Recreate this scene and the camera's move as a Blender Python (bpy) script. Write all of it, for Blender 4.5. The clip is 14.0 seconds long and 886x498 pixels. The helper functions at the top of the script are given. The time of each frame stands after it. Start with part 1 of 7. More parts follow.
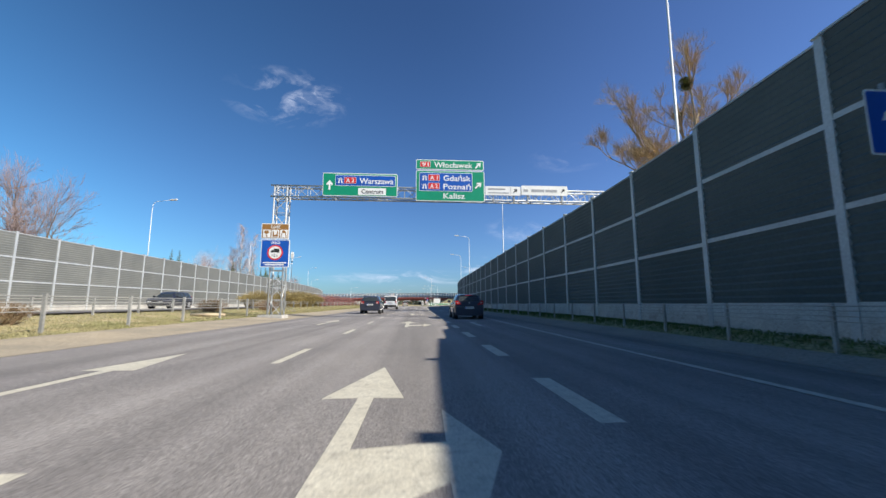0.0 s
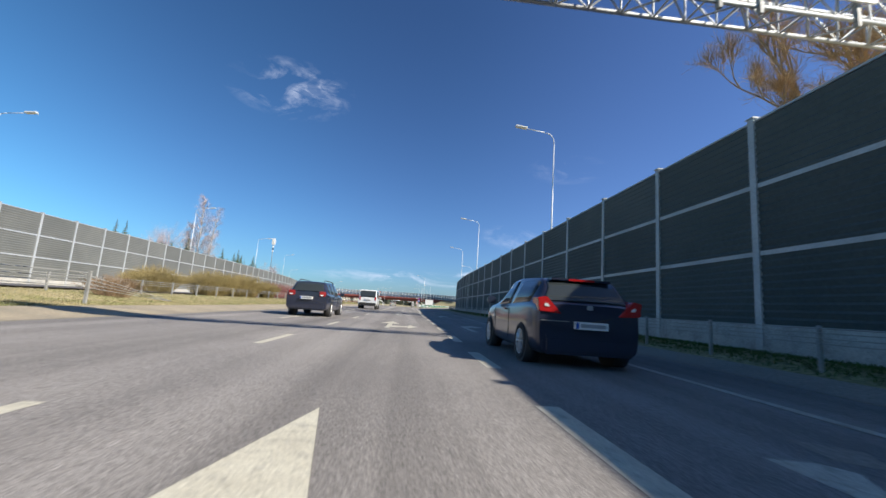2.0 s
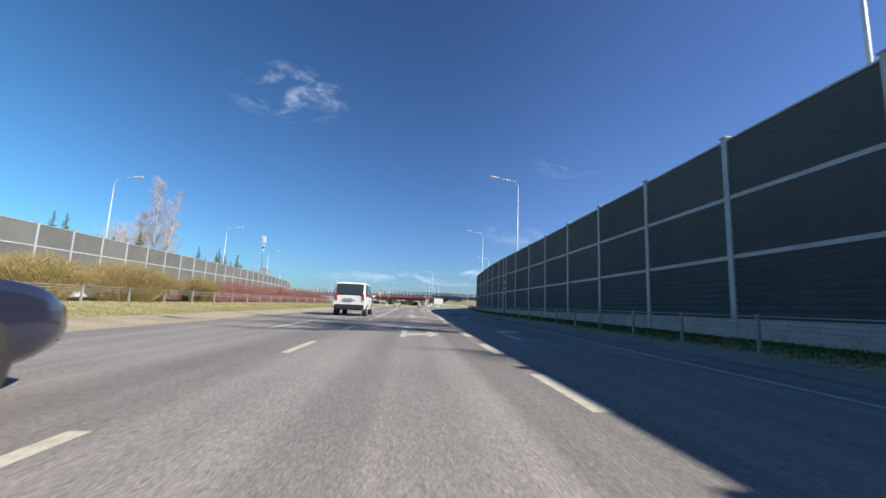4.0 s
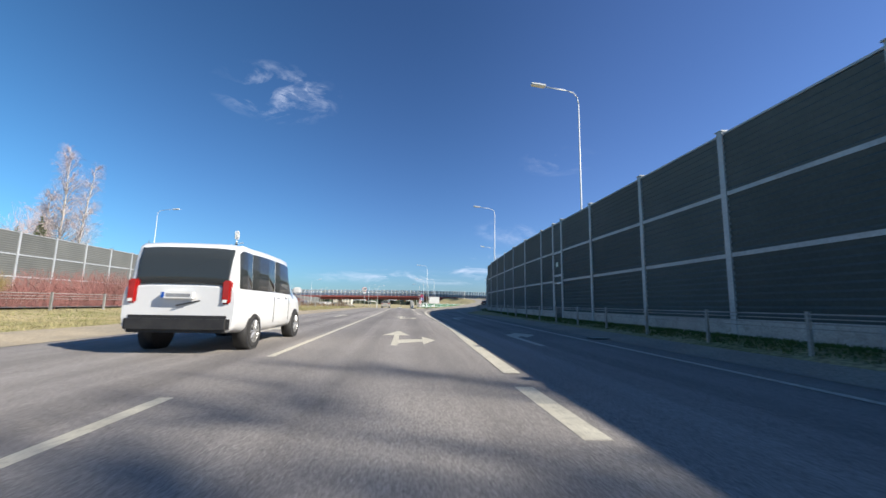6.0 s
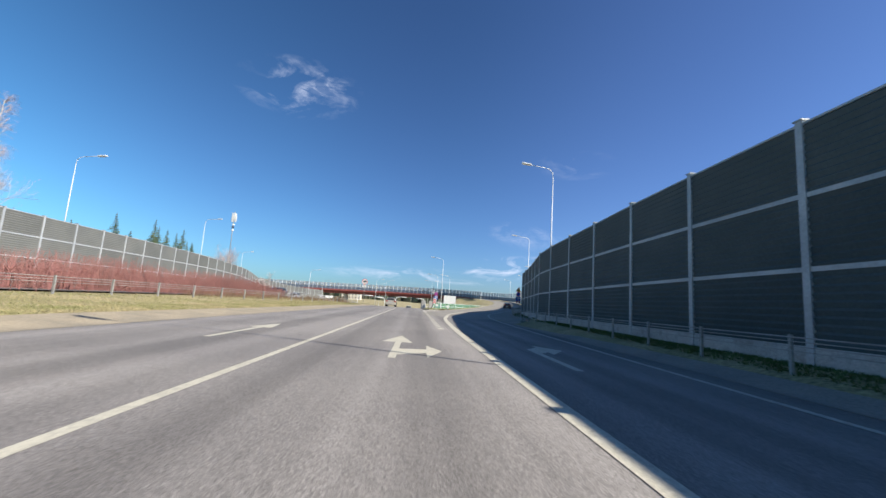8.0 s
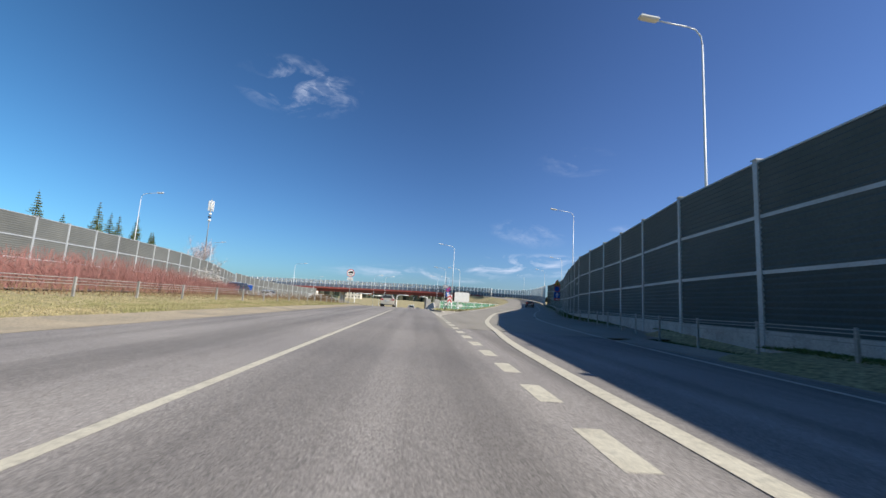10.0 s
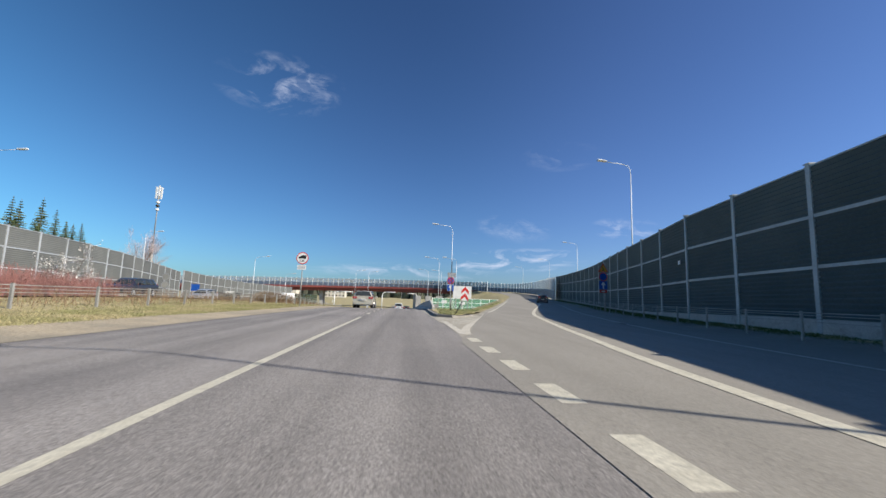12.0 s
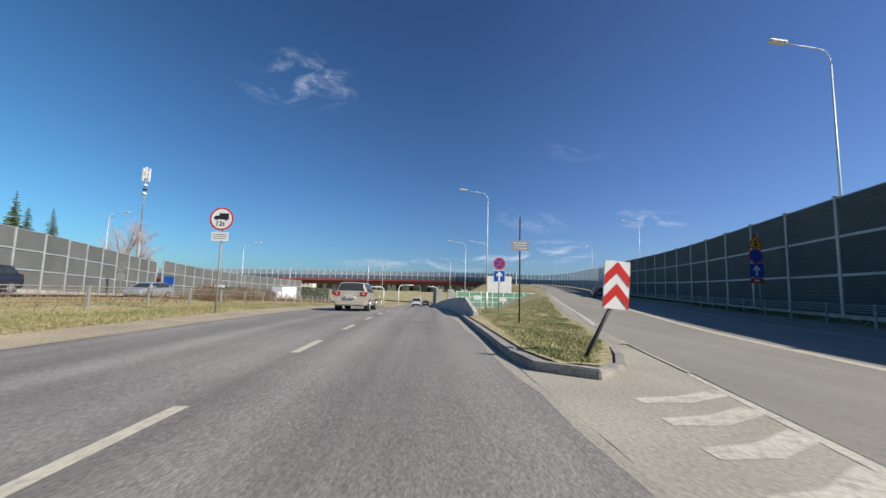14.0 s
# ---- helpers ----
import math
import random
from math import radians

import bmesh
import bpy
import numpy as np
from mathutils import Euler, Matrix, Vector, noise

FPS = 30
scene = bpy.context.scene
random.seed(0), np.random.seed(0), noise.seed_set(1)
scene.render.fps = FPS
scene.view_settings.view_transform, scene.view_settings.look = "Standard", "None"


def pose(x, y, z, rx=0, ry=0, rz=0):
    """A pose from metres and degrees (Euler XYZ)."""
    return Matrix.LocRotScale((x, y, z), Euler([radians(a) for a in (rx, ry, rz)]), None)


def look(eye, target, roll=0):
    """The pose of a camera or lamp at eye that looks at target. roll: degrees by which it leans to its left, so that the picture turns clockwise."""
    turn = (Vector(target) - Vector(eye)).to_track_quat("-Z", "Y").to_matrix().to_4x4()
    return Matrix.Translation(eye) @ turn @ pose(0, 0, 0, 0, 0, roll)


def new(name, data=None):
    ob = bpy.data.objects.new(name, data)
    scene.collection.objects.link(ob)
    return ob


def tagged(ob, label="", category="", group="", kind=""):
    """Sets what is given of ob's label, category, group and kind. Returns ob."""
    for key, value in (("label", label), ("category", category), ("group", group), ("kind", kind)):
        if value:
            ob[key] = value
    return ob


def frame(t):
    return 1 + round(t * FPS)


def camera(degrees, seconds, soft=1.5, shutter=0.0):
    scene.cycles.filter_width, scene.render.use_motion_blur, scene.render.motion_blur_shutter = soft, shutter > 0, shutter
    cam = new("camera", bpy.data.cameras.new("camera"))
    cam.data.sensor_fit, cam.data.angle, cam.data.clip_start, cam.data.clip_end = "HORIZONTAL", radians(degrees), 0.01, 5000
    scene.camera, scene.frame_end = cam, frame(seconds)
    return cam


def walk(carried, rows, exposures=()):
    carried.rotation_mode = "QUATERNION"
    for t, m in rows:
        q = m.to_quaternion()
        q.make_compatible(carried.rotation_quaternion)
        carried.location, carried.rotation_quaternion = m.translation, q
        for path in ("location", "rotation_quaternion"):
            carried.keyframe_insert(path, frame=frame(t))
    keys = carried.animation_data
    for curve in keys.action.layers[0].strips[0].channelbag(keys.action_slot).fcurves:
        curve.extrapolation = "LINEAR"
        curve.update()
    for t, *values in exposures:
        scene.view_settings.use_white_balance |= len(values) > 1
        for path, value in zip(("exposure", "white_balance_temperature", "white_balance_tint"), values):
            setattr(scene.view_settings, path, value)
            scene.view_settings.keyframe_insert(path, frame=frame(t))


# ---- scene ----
cam = camera(96.0, 14.0, shutter=0.15)
PATH = [
    (0, (0.422, 0.544, 0.924), (0.551, 2.521, 1.193), 0.1),
    (0.5, (0.409, 4.916, 0.916), (0.553, 6.893, 1.185), 0.5),
    (1, (0.659, 9.304, 0.975), (0.836, 11.279, 1.236), 1.1),
    (1.5, (0.662, 13.684, 0.892), (0.788, 15.661, 1.161), 1.1),
    (1.6, (0.761, 14.423, 0.887), (0.916, 16.4, 1.147), 0.6),
    (1.8, (0.861, 16.084, 0.854), (0.995, 18.061, 1.127), 2.4),
    (2, (0.66, 18.0, 0.815), (0.818, 19.974, 1.099), 4.0),
    (4.3, (0.257, 38.701, 0.888), (0.39, 40.677, 1.164), 2.0),
    (4.5, (0.311, 40.316, 0.904), (0.435, 42.292, 1.183), 2.0),
    (5, (0.392, 44.408, 0.935), (0.574, 46.381, 1.208), 0.6),
    (5.5, (0.468, 48.392, 0.964), (0.569, 50.37, 1.239), 1.9),
    (6, (0.515, 52.741, 0.953), (0.698, 54.714, 1.225), 1.1),
    (6.5, (0.655, 57.034, 1.054), (0.803, 59.01, 1.328), 1.5),
    (7, (0.749, 61.276, 1.058), (0.874, 63.253, 1.334), 4.2),
    (7.5, (0.649, 65.242, 1.096), (0.775, 67.22, 1.36), -0.1),
    (8, (0.684, 69.545, 1.09), (0.802, 71.524, 1.356), 3.9),
    (10.3, (0.171, 89.360, 0.974), (0.274, 91.341, 1.231), 3.2),
    (10.5, (0.082, 90.837, 0.984), (0.144, 92.820, 1.241), 3.6),
    (11, (0.091, 95.127, 0.992), (0.225, 97.108, 1.237), -0.0),
    (11.5, (0.166, 99.301, 0.965), (0.324, 101.278, 1.218), 2.4),
    (12, (0.170, 103.040, 0.950), (0.348, 105.016, 1.193), 1.9),
    (12.5, (0.339, 106.903, 0.996), (0.432, 108.887, 1.230), 5.0),
    (13, (0.480, 110.346, 1.078), (0.556, 112.331, 1.309), 3.4),
    (13.5, (0.372, 114.051, 1.100), (0.411, 116.039, 1.322), 2.0),
    (14, (0.313, 117.740, 1.053), (0.397, 119.727, 1.258), 1.6),
]
walk(cam, [(t, look(eye, target, roll)) for t, eye, target, roll in PATH], exposures=[(0, 0.69), (5, 0.71), (7, 0.80), (8, 0.74), (10.4, 0.53), (11.5, 0.50), (13, 0.43), (14, 0.37)])

# ---- world and sun ----
SUN = Vector((1.18, -0.58, 1.0)).normalized()
world = bpy.data.worlds.new("sky")
scene.world = world
world.use_nodes = True
wn, wl = world.node_tree.nodes, world.node_tree.links
wn.clear()
sky = wn.new("ShaderNodeTexSky")
sky.sky_type, sky.sun_disc = "NISHITA", False
sky.sun_elevation = math.asin(SUN.z)
sky.sun_rotation = math.atan2(SUN.x, SUN.y)
sky.air_density, sky.dust_density, sky.ozone_density = 1.0, 0.7, 3.0
coord = wn.new("ShaderNodeTexCoord")


def node(kind, operation="", **given):
    """A node of the sky with its inputs: values or the sockets that feed them."""
    nd = wn.new(kind)
    if operation:
        nd.operation = operation
    for key, value in given.items():
        socket = nd.inputs[int(key[1:])]
        if isinstance(value, bpy.types.NodeSocket):
            wl.new(value, socket)
        else:
            socket.default_value = value
    return nd.outputs[0] if kind != "ShaderNodeVectorMath" or operation != "DOT_PRODUCT" else nd.outputs["Value"]


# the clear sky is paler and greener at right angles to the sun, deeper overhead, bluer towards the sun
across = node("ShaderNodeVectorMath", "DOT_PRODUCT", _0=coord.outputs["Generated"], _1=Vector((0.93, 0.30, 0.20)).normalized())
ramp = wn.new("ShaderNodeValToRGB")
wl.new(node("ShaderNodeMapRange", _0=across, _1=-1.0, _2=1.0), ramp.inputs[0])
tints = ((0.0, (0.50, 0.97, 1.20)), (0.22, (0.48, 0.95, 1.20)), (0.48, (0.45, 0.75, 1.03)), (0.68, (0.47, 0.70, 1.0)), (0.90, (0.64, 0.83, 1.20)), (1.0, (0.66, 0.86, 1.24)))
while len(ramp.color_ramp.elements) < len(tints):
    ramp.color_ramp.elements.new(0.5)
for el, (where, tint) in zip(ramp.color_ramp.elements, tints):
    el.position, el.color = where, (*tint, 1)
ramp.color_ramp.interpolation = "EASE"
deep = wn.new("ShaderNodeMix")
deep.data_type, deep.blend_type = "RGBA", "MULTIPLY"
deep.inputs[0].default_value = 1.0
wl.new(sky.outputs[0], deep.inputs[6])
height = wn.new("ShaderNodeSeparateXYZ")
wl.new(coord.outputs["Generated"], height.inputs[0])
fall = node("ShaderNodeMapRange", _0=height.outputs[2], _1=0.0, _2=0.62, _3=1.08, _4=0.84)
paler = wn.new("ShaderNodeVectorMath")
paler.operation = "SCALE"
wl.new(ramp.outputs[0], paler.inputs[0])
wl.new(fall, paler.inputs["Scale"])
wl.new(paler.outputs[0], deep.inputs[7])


def wisp(direction, wide, tall, turn, grain, strength, seed, source, stretch=2.2, thread=0.55, soft=0.45):
    """A thin cloud round one direction of the sky: drawn-out threads on a faint veil. turn: degrees by which the threads slope up to the right."""
    d = Vector(direction).normalized()
    right = d.cross(Vector((0, 0, 1))).normalized()
    up = right.cross(d)
    a = radians(turn)
    right, up = right * math.cos(a) + up * math.sin(a), up * math.cos(a) - right * math.sin(a)
    u = node("ShaderNodeVectorMath", "DOT_PRODUCT", _0=coord.outputs["Generated"], _1=right)
    v = node("ShaderNodeVectorMath", "DOT_PRODUCT", _0=coord.outputs["Generated"], _1=up)
    ahead = node("ShaderNodeMath", "GREATER_THAN", _0=node("ShaderNodeVectorMath", "DOT_PRODUCT", _0=coord.outputs["Generated"], _1=d), _1=0.3)
    ru = node("ShaderNodeMath", "POWER", _0=node("ShaderNodeMath", "ABSOLUTE", _0=node("ShaderNodeMath", "DIVIDE", _0=u, _1=wide)), _1=2.0)
    rv = node("ShaderNodeMath", "POWER", _0=node("ShaderNodeMath", "ABSOLUTE", _0=node("ShaderNodeMath", "DIVIDE", _0=v, _1=tall)), _1=2.0)
    fade = node("ShaderNodeMapRange", _0=node("ShaderNodeMath", "ADD", _0=ru, _1=rv), _1=1.0, _2=0.0)
    at = wn.new("ShaderNodeCombineXYZ")
    wl.new(node("ShaderNodeMath", "MULTIPLY", _0=u, _1=grain), at.inputs[0])
    wl.new(node("ShaderNodeMath", "MULTIPLY", _0=v, _1=grain * stretch), at.inputs[1])
    at.inputs[2].default_value = seed
    broad, fine = wn.new("ShaderNodeTexNoise"), wn.new("ShaderNodeTexNoise")
    for tex, scale, detail in ((broad, 1.0, 5), (fine, 1.7, 7)):
        wl.new(at.outputs[0], tex.inputs["Vector"])
        tex.inputs["Scale"].default_value, tex.inputs["Detail"].default_value = scale, detail
        tex.inputs["Roughness"].default_value, tex.inputs["Distortion"].default_value = 0.58, 0.9
    veil = node("ShaderNodeMapRange", _0=broad.outputs["Fac"], _1=0.47, _2=0.80)
    ridge = node("ShaderNodeMath", "ABSOLUTE", _0=node("ShaderNodeMath", "SUBTRACT", _0=fine.outputs["Fac"], _1=0.5))
    threads = node("ShaderNodeMapRange", _0=ridge, _1=0.10, _2=0.0)
    both = node("ShaderNodeMath", "ADD", _0=node("ShaderNodeMath", "MULTIPLY", _0=veil, _1=soft),
                _1=node("ShaderNodeMath", "MULTIPLY", _0=node("ShaderNodeMath", "MULTIPLY", _0=threads, _1=veil), _1=thread))
    amount = node("ShaderNodeMath", "MULTIPLY", _0=node("ShaderNodeMath", "MULTIPLY", _0=both, _1=fade), _1=node("ShaderNodeMath", "MULTIPLY", _0=ahead, _1=strength))
    mix = wn.new("ShaderNodeMix")
    mix.data_type = "RGBA"
    wl.new(amount, mix.inputs[0])
    wl.new(source, mix.inputs[6])
    mix.inputs[7].default_value = (7.0, 7.6, 9.3, 1)
    return mix.outputs[2]


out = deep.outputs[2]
out = wisp((-0.337, 1.0, 0.528), 0.140, 0.066, 4, 8.0, 0.50, 3.9, out, 2.0, 1.25, 0.45)
out = wisp((0.40, 1.0, 0.385), 0.10, 0.035, 0, 7.0, 0.35, 5.1, out)
out = wisp((0.27, 1.0, 0.100), 0.18, 0.032, 3, 10.0, 1.0, 7.7, out, 3.0, 0.5, 1.2)
out = wisp((0.00, 1.0, 0.062), 0.26, 0.022, 0, 9.0, 0.9, 1.3, out, 3.5, 0.4, 0.9)
out = wisp((0.27, 1.0, 0.182), 0.10, 0.035, -8, 12.0, 0.55, 2.2, out, 2.0)
out = wisp((0.58, 1.0, 0.198), 0.085, 0.028, -6, 12.0, 0.8, 8.2, out, 2.2, 0.8, 0.5)
back = wn.new("ShaderNodeBackground")
back.inputs[1].default_value = 0.078
wl.new(out, back.inputs[0])
wout = wn.new("ShaderNodeOutputWorld")
wl.new(back.outputs[0], wout.inputs[0])

sun = new("sun", bpy.data.lights.new("sun", "SUN"))
sun.data.energy, sun.data.angle, sun.data.color = 5.0, radians(0.55), (1.0, 0.93, 0.82)
sun.matrix_world = look(SUN * 100, (0, 0, 0))

# ---- materials ----


def surface(name, a, b, rough=0.8, metal=0.0, big=0.4, fine=30.0, bump=0.2, grain=0.35, lo=0.35, hi=0.65, vary=0.0, island=False,
            spec=0.5, dirt=None, dirt_amount=0.0, coat=0.0):
    """A procedural material: two colours mixed by a broad and a fine noise, with relief."""
    m = bpy.data.materials.new(name)
    m.use_nodes = True
    n, l = m.node_tree.nodes, m.node_tree.links
    bsdf = n["Principled BSDF"]
    geo = n.new("ShaderNodeNewGeometry")
    t1, t2 = n.new("ShaderNodeTexNoise"), n.new("ShaderNodeTexNoise")
    t1.inputs["Scale"].default_value, t1.inputs["Detail"].default_value = big, 5
    t2.inputs["Scale"].default_value, t2.inputs["Detail"].default_value = fine, 3
    for tt in (t1, t2):
        l.new(geo.outputs["Position"], tt.inputs["Vector"])
    r1 = n.new("ShaderNodeMapRange")
    l.new(t1.outputs["Fac"], r1.inputs[0])
    r1.inputs[1].default_value, r1.inputs[2].default_value = lo, hi
    base = n.new("ShaderNodeMix")
    base.data_type = "RGBA"
    l.new(r1.outputs[0], base.inputs[0])
    base.inputs[6].default_value, base.inputs[7].default_value = (*a, 1), (*b, 1)
    r2 = n.new("ShaderNodeMapRange")
    l.new(t2.outputs["Fac"], r2.inputs[0])
    r2.inputs[1].default_value, r2.inputs[2].default_value = 0.3, 0.7
    r2.inputs[3].default_value, r2.inputs[4].default_value = 1 - grain, 1 + grain
    mul = n.new("ShaderNodeVectorMath")
    mul.operation = "SCALE"
    l.new(base.outputs[2], mul.inputs[0])
    l.new(r2.outputs[0], mul.inputs["Scale"])
    col = mul.outputs[0]
    if vary:
        info = n.new("ShaderNodeNewGeometry" if island else "ShaderNodeObjectInfo")
        r3 = n.new("ShaderNodeMapRange")
        l.new(info.outputs["Random Per Island" if island else "Random"], r3.inputs[0])
        r3.inputs[3].default_value, r3.inputs[4].default_value = 1 - vary, 1 + vary
        mul2 = n.new("ShaderNodeVectorMath")
        mul2.operation = "SCALE"
        l.new(col, mul2.inputs[0])
        l.new(r3.outputs[0], mul2.inputs["Scale"])
        col = mul2.outputs[0]
    if dirt:
        t3 = n.new("ShaderNodeTexNoise")
        t3.inputs["Scale"].default_value, t3.inputs["Detail"].default_value = big * 3.3, 6
        t3.inputs["Roughness"].default_value = 0.7
        l.new(geo.outputs["Position"], t3.inputs["Vector"])
        r4 = n.new("ShaderNodeMapRange")
        l.new(t3.outputs["Fac"], r4.inputs[0])
        r4.inputs[1].default_value, r4.inputs[2].default_value, r4.inputs[4].default_value = 0.5, 0.68, dirt_amount
        stain = n.new("ShaderNodeMix")
        stain.data_type = "RGBA"
        l.new(r4.outputs[0], stain.inputs[0])
        l.new(col, stain.inputs[6])
        stain.inputs[7].default_value = (*dirt, 1)
        col = stain.outputs[2]
    l.new(col, bsdf.inputs["Base Color"])
    bsdf.inputs["Roughness"].default_value = rough
    bsdf.inputs["Metallic"].default_value = metal
    bsdf.inputs["Specular IOR Level"].default_value = spec
    bsdf.inputs["Coat Weight"].default_value = coat
    bsdf.inputs["Coat Roughness"].default_value = 0.04
    if bump:
        bp = n.new("ShaderNodeBump")
        bp.inputs["Strength"].default_value, bp.inputs["Distance"].default_value = bump, 0.01
        l.new(t2.outputs["Fac"], bp.inputs["Height"])
        l.new(bp.outputs[0], bsdf.inputs["Normal"])
    return m


def asphalt(name, dark, light, streak, stones=1.0):
    """Asphalt with aggregate, long wheel streaks along the road and patches."""
    m = surface(name, dark, light, rough=0.82, big=0.25, fine=60.0, bump=0.5, grain=0.34 * stones, spec=0.35)
    n, l = m.node_tree.nodes, m.node_tree.links
    bsdf = n["Principled BSDF"]
    col = bsdf.inputs["Base Color"].links[0].from_socket
    geo = n.new("ShaderNodeNewGeometry")
    scale = n.new("ShaderNodeVectorMath")
    scale.operation = "MULTIPLY"
    l.new(geo.outputs["Position"], scale.inputs[0])
    scale.inputs[1].default_value = (1.1, 0.018, 1.0)
    t = n.new("ShaderNodeTexNoise")
    t.inputs["Scale"].default_value, t.inputs["Detail"].default_value = 1.0, 4
    l.new(scale.outputs[0], t.inputs["Vector"])
    r = n.new("ShaderNodeMapRange")
    l.new(t.outputs["Fac"], r.inputs[0])
    r.inputs[1].default_value, r.inputs[2].default_value = 0.35, 0.65
    r.inputs[3].default_value, r.inputs[4].default_value = 1 - streak, 1 + streak
    mul = n.new("ShaderNodeVectorMath")
    mul.operation = "SCALE"
    l.new(col, mul.inputs[0])
    l.new(r.outputs[0], mul.inputs["Scale"])
    # bright and dark stones of the aggregate
    vor = n.new("ShaderNodeTexVoronoi")
    vor.inputs["Scale"].default_value = 75.0
    l.new(geo.outputs["Position"], vor.inputs["Vector"])
    sep = n.new("ShaderNodeSeparateColor")
    l.new(vor.outputs["Color"], sep.inputs[0])
    r2 = n.new("ShaderNodeMapRange")
    l.new(sep.outputs[0], r2.inputs[0])
    r2.inputs[3].default_value, r2.inputs[4].default_value = 1 - 0.34 * stones, 1 + 0.36 * stones
    mul2 = n.new("ShaderNodeVectorMath")
    mul2.operation = "SCALE"
    l.new(mul.outputs[0], mul2.inputs[0])
    l.new(r2.outputs[0], mul2.inputs["Scale"])
    l.new(mul2.outputs[0], bsdf.inputs["Base Color"])
    return m


PAINT_FADED = surface("faded_paint", (0.52, 0.485, 0.41), (0.44, 0.41, 0.345), rough=0.8, big=2.0, fine=30, grain=0.25, bump=0.3,
                      dirt=(0.17, 0.16, 0.14), dirt_amount=0.7)
ASPHALT = asphalt("asphalt_main", (0.185, 0.172, 0.163), (0.228, 0.211, 0.196), 0.24)
ASPHALT_NEW = asphalt("asphalt_ramp", (0.232, 0.216, 0.186), (0.262, 0.243, 0.210), 0.08, 0.5)
GORE = surface("dusty_gore", (0.345, 0.32, 0.265), (0.29, 0.268, 0.22), rough=0.95, big=0.8, fine=28, bump=0.4, grain=0.25)
ASPHALT_FAR = asphalt("asphalt_far", (0.12, 0.115, 0.11), (0.15, 0.14, 0.13), 0.1)
PAINT = surface("road_paint", (0.52, 0.49, 0.395), (0.45, 0.42, 0.335), rough=0.7, big=3.0, fine=45, grain=0.22, bump=0.3,
                dirt=(0.2, 0.19, 0.17), dirt_amount=0.55)
SAND = surface("sandy_gutter", (0.36, 0.30, 0.21), (0.26, 0.225, 0.165), rough=0.95, big=0.7, fine=22, bump=0.4, grain=0.3)
GUTTER = surface("dusty_gutter", (0.22, 0.20, 0.18), (0.28, 0.25, 0.21), rough=0.9, big=0.6, fine=25, bump=0.4, grain=0.3)
GRASS_SOIL = surface("dry_turf", (0.23, 0.205, 0.09), (0.35, 0.29, 0.16), rough=1.0, big=0.35, fine=9, bump=0.9, grain=0.5)
GRASS = surface("grass_blades", (0.20, 0.205, 0.08), (0.34, 0.29, 0.165), rough=0.9, big=0.5, fine=6, bump=0, grain=0.3, vary=0.35, island=True)
GRASS_ISLAND = surface("island_grass", (0.19, 0.225, 0.085), (0.35, 0.315, 0.17), rough=0.9, big=0.8, fine=6, bump=0, grain=0.3, vary=0.35, island=True)
GRASS_DARK = surface("dark_green_grass", (0.045, 0.085, 0.015), (0.08, 0.115, 0.03), rough=0.9, big=0.7, fine=6, bump=0, grain=0.3, vary=0.35, island=True)
CONCRETE = surface("concrete", (0.46, 0.45, 0.42), (0.36, 0.35, 0.33), rough=0.9, big=0.9, fine=26, bump=0.35, grain=0.2, dirt=(0.16, 0.15, 0.13), dirt_amount=0.5)
KERB = surface("kerb_concrete", (0.33, 0.31, 0.28), (0.24, 0.225, 0.20), rough=0.9, big=1.5, fine=30, bump=0.4, grain=0.25, dirt=(0.12, 0.11, 0.09), dirt_amount=0.5)
# same panel twice; shade and sun of each wall are mixed into its colour
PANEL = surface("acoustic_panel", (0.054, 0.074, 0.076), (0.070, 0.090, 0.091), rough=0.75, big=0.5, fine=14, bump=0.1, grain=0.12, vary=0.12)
PANEL_LEFT = surface("acoustic_panel_sunlit", (0.112, 0.118, 0.112), (0.138, 0.143, 0.134), rough=0.75, big=0.5, fine=14, bump=0.1, grain=0.12, vary=0.10)
STEEL = surface("galvanised_steel", (0.50, 0.52, 0.53), (0.40, 0.42, 0.43), rough=0.55, metal=0.35, big=1.2, fine=18, bump=0.05, grain=0.12)
MAST = surface("pale_zinc", (0.66, 0.68, 0.69), (0.58, 0.60, 0.61), rough=0.5, metal=0.2, big=1.2, fine=18, bump=0.05, grain=0.08)
# zinc made darker than STEEL to carry the right wall's shade in its colour
ZINC_SHADED = surface("shaded_zinc", (0.44, 0.455, 0.455), (0.35, 0.365, 0.365), rough=0.6, metal=0.3, big=1.2, fine=18, bump=0.05, grain=0.12)
STEEL_DULL = surface("dull_zinc", (0.36, 0.36, 0.34), (0.27, 0.27, 0.255), rough=0.65, metal=0.25, big=1.0, fine=20, bump=0.08, grain=0.15)
WHITE = surface("white_sheet", (0.78, 0.78, 0.76), (0.70, 0.70, 0.68), rough=0.5, big=2.0, fine=12, bump=0, grain=0.04)
GREEN = surface("sign_green", (0.004, 0.26, 0.135), (0.004, 0.23, 0.12), rough=0.4, big=1.5, fine=12, bump=0, grain=0.05)
BLUE = surface("sign_blue", (0.006, 0.085, 0.42), (0.006, 0.075, 0.37), rough=0.4, big=1.5, fine=12, bump=0, grain=0.05)
RED = surface("sign_red", (0.62, 0.03, 0.025), (0.55, 0.028, 0.022), rough=0.4, big=1.5, fine=12, bump=0, grain=0.05)
BROWN = surface("sign_brown", (0.30, 0.145, 0.035), (0.27, 0.13, 0.03), rough=0.45, big=1.5, fine=12, bump=0, grain=0.05)
YELLOW = surface("sign_yellow", (0.75, 0.36, 0.02), (0.68, 0.33, 0.02), rough=0.45, big=1.5, fine=12, bump=0, grain=0.05)
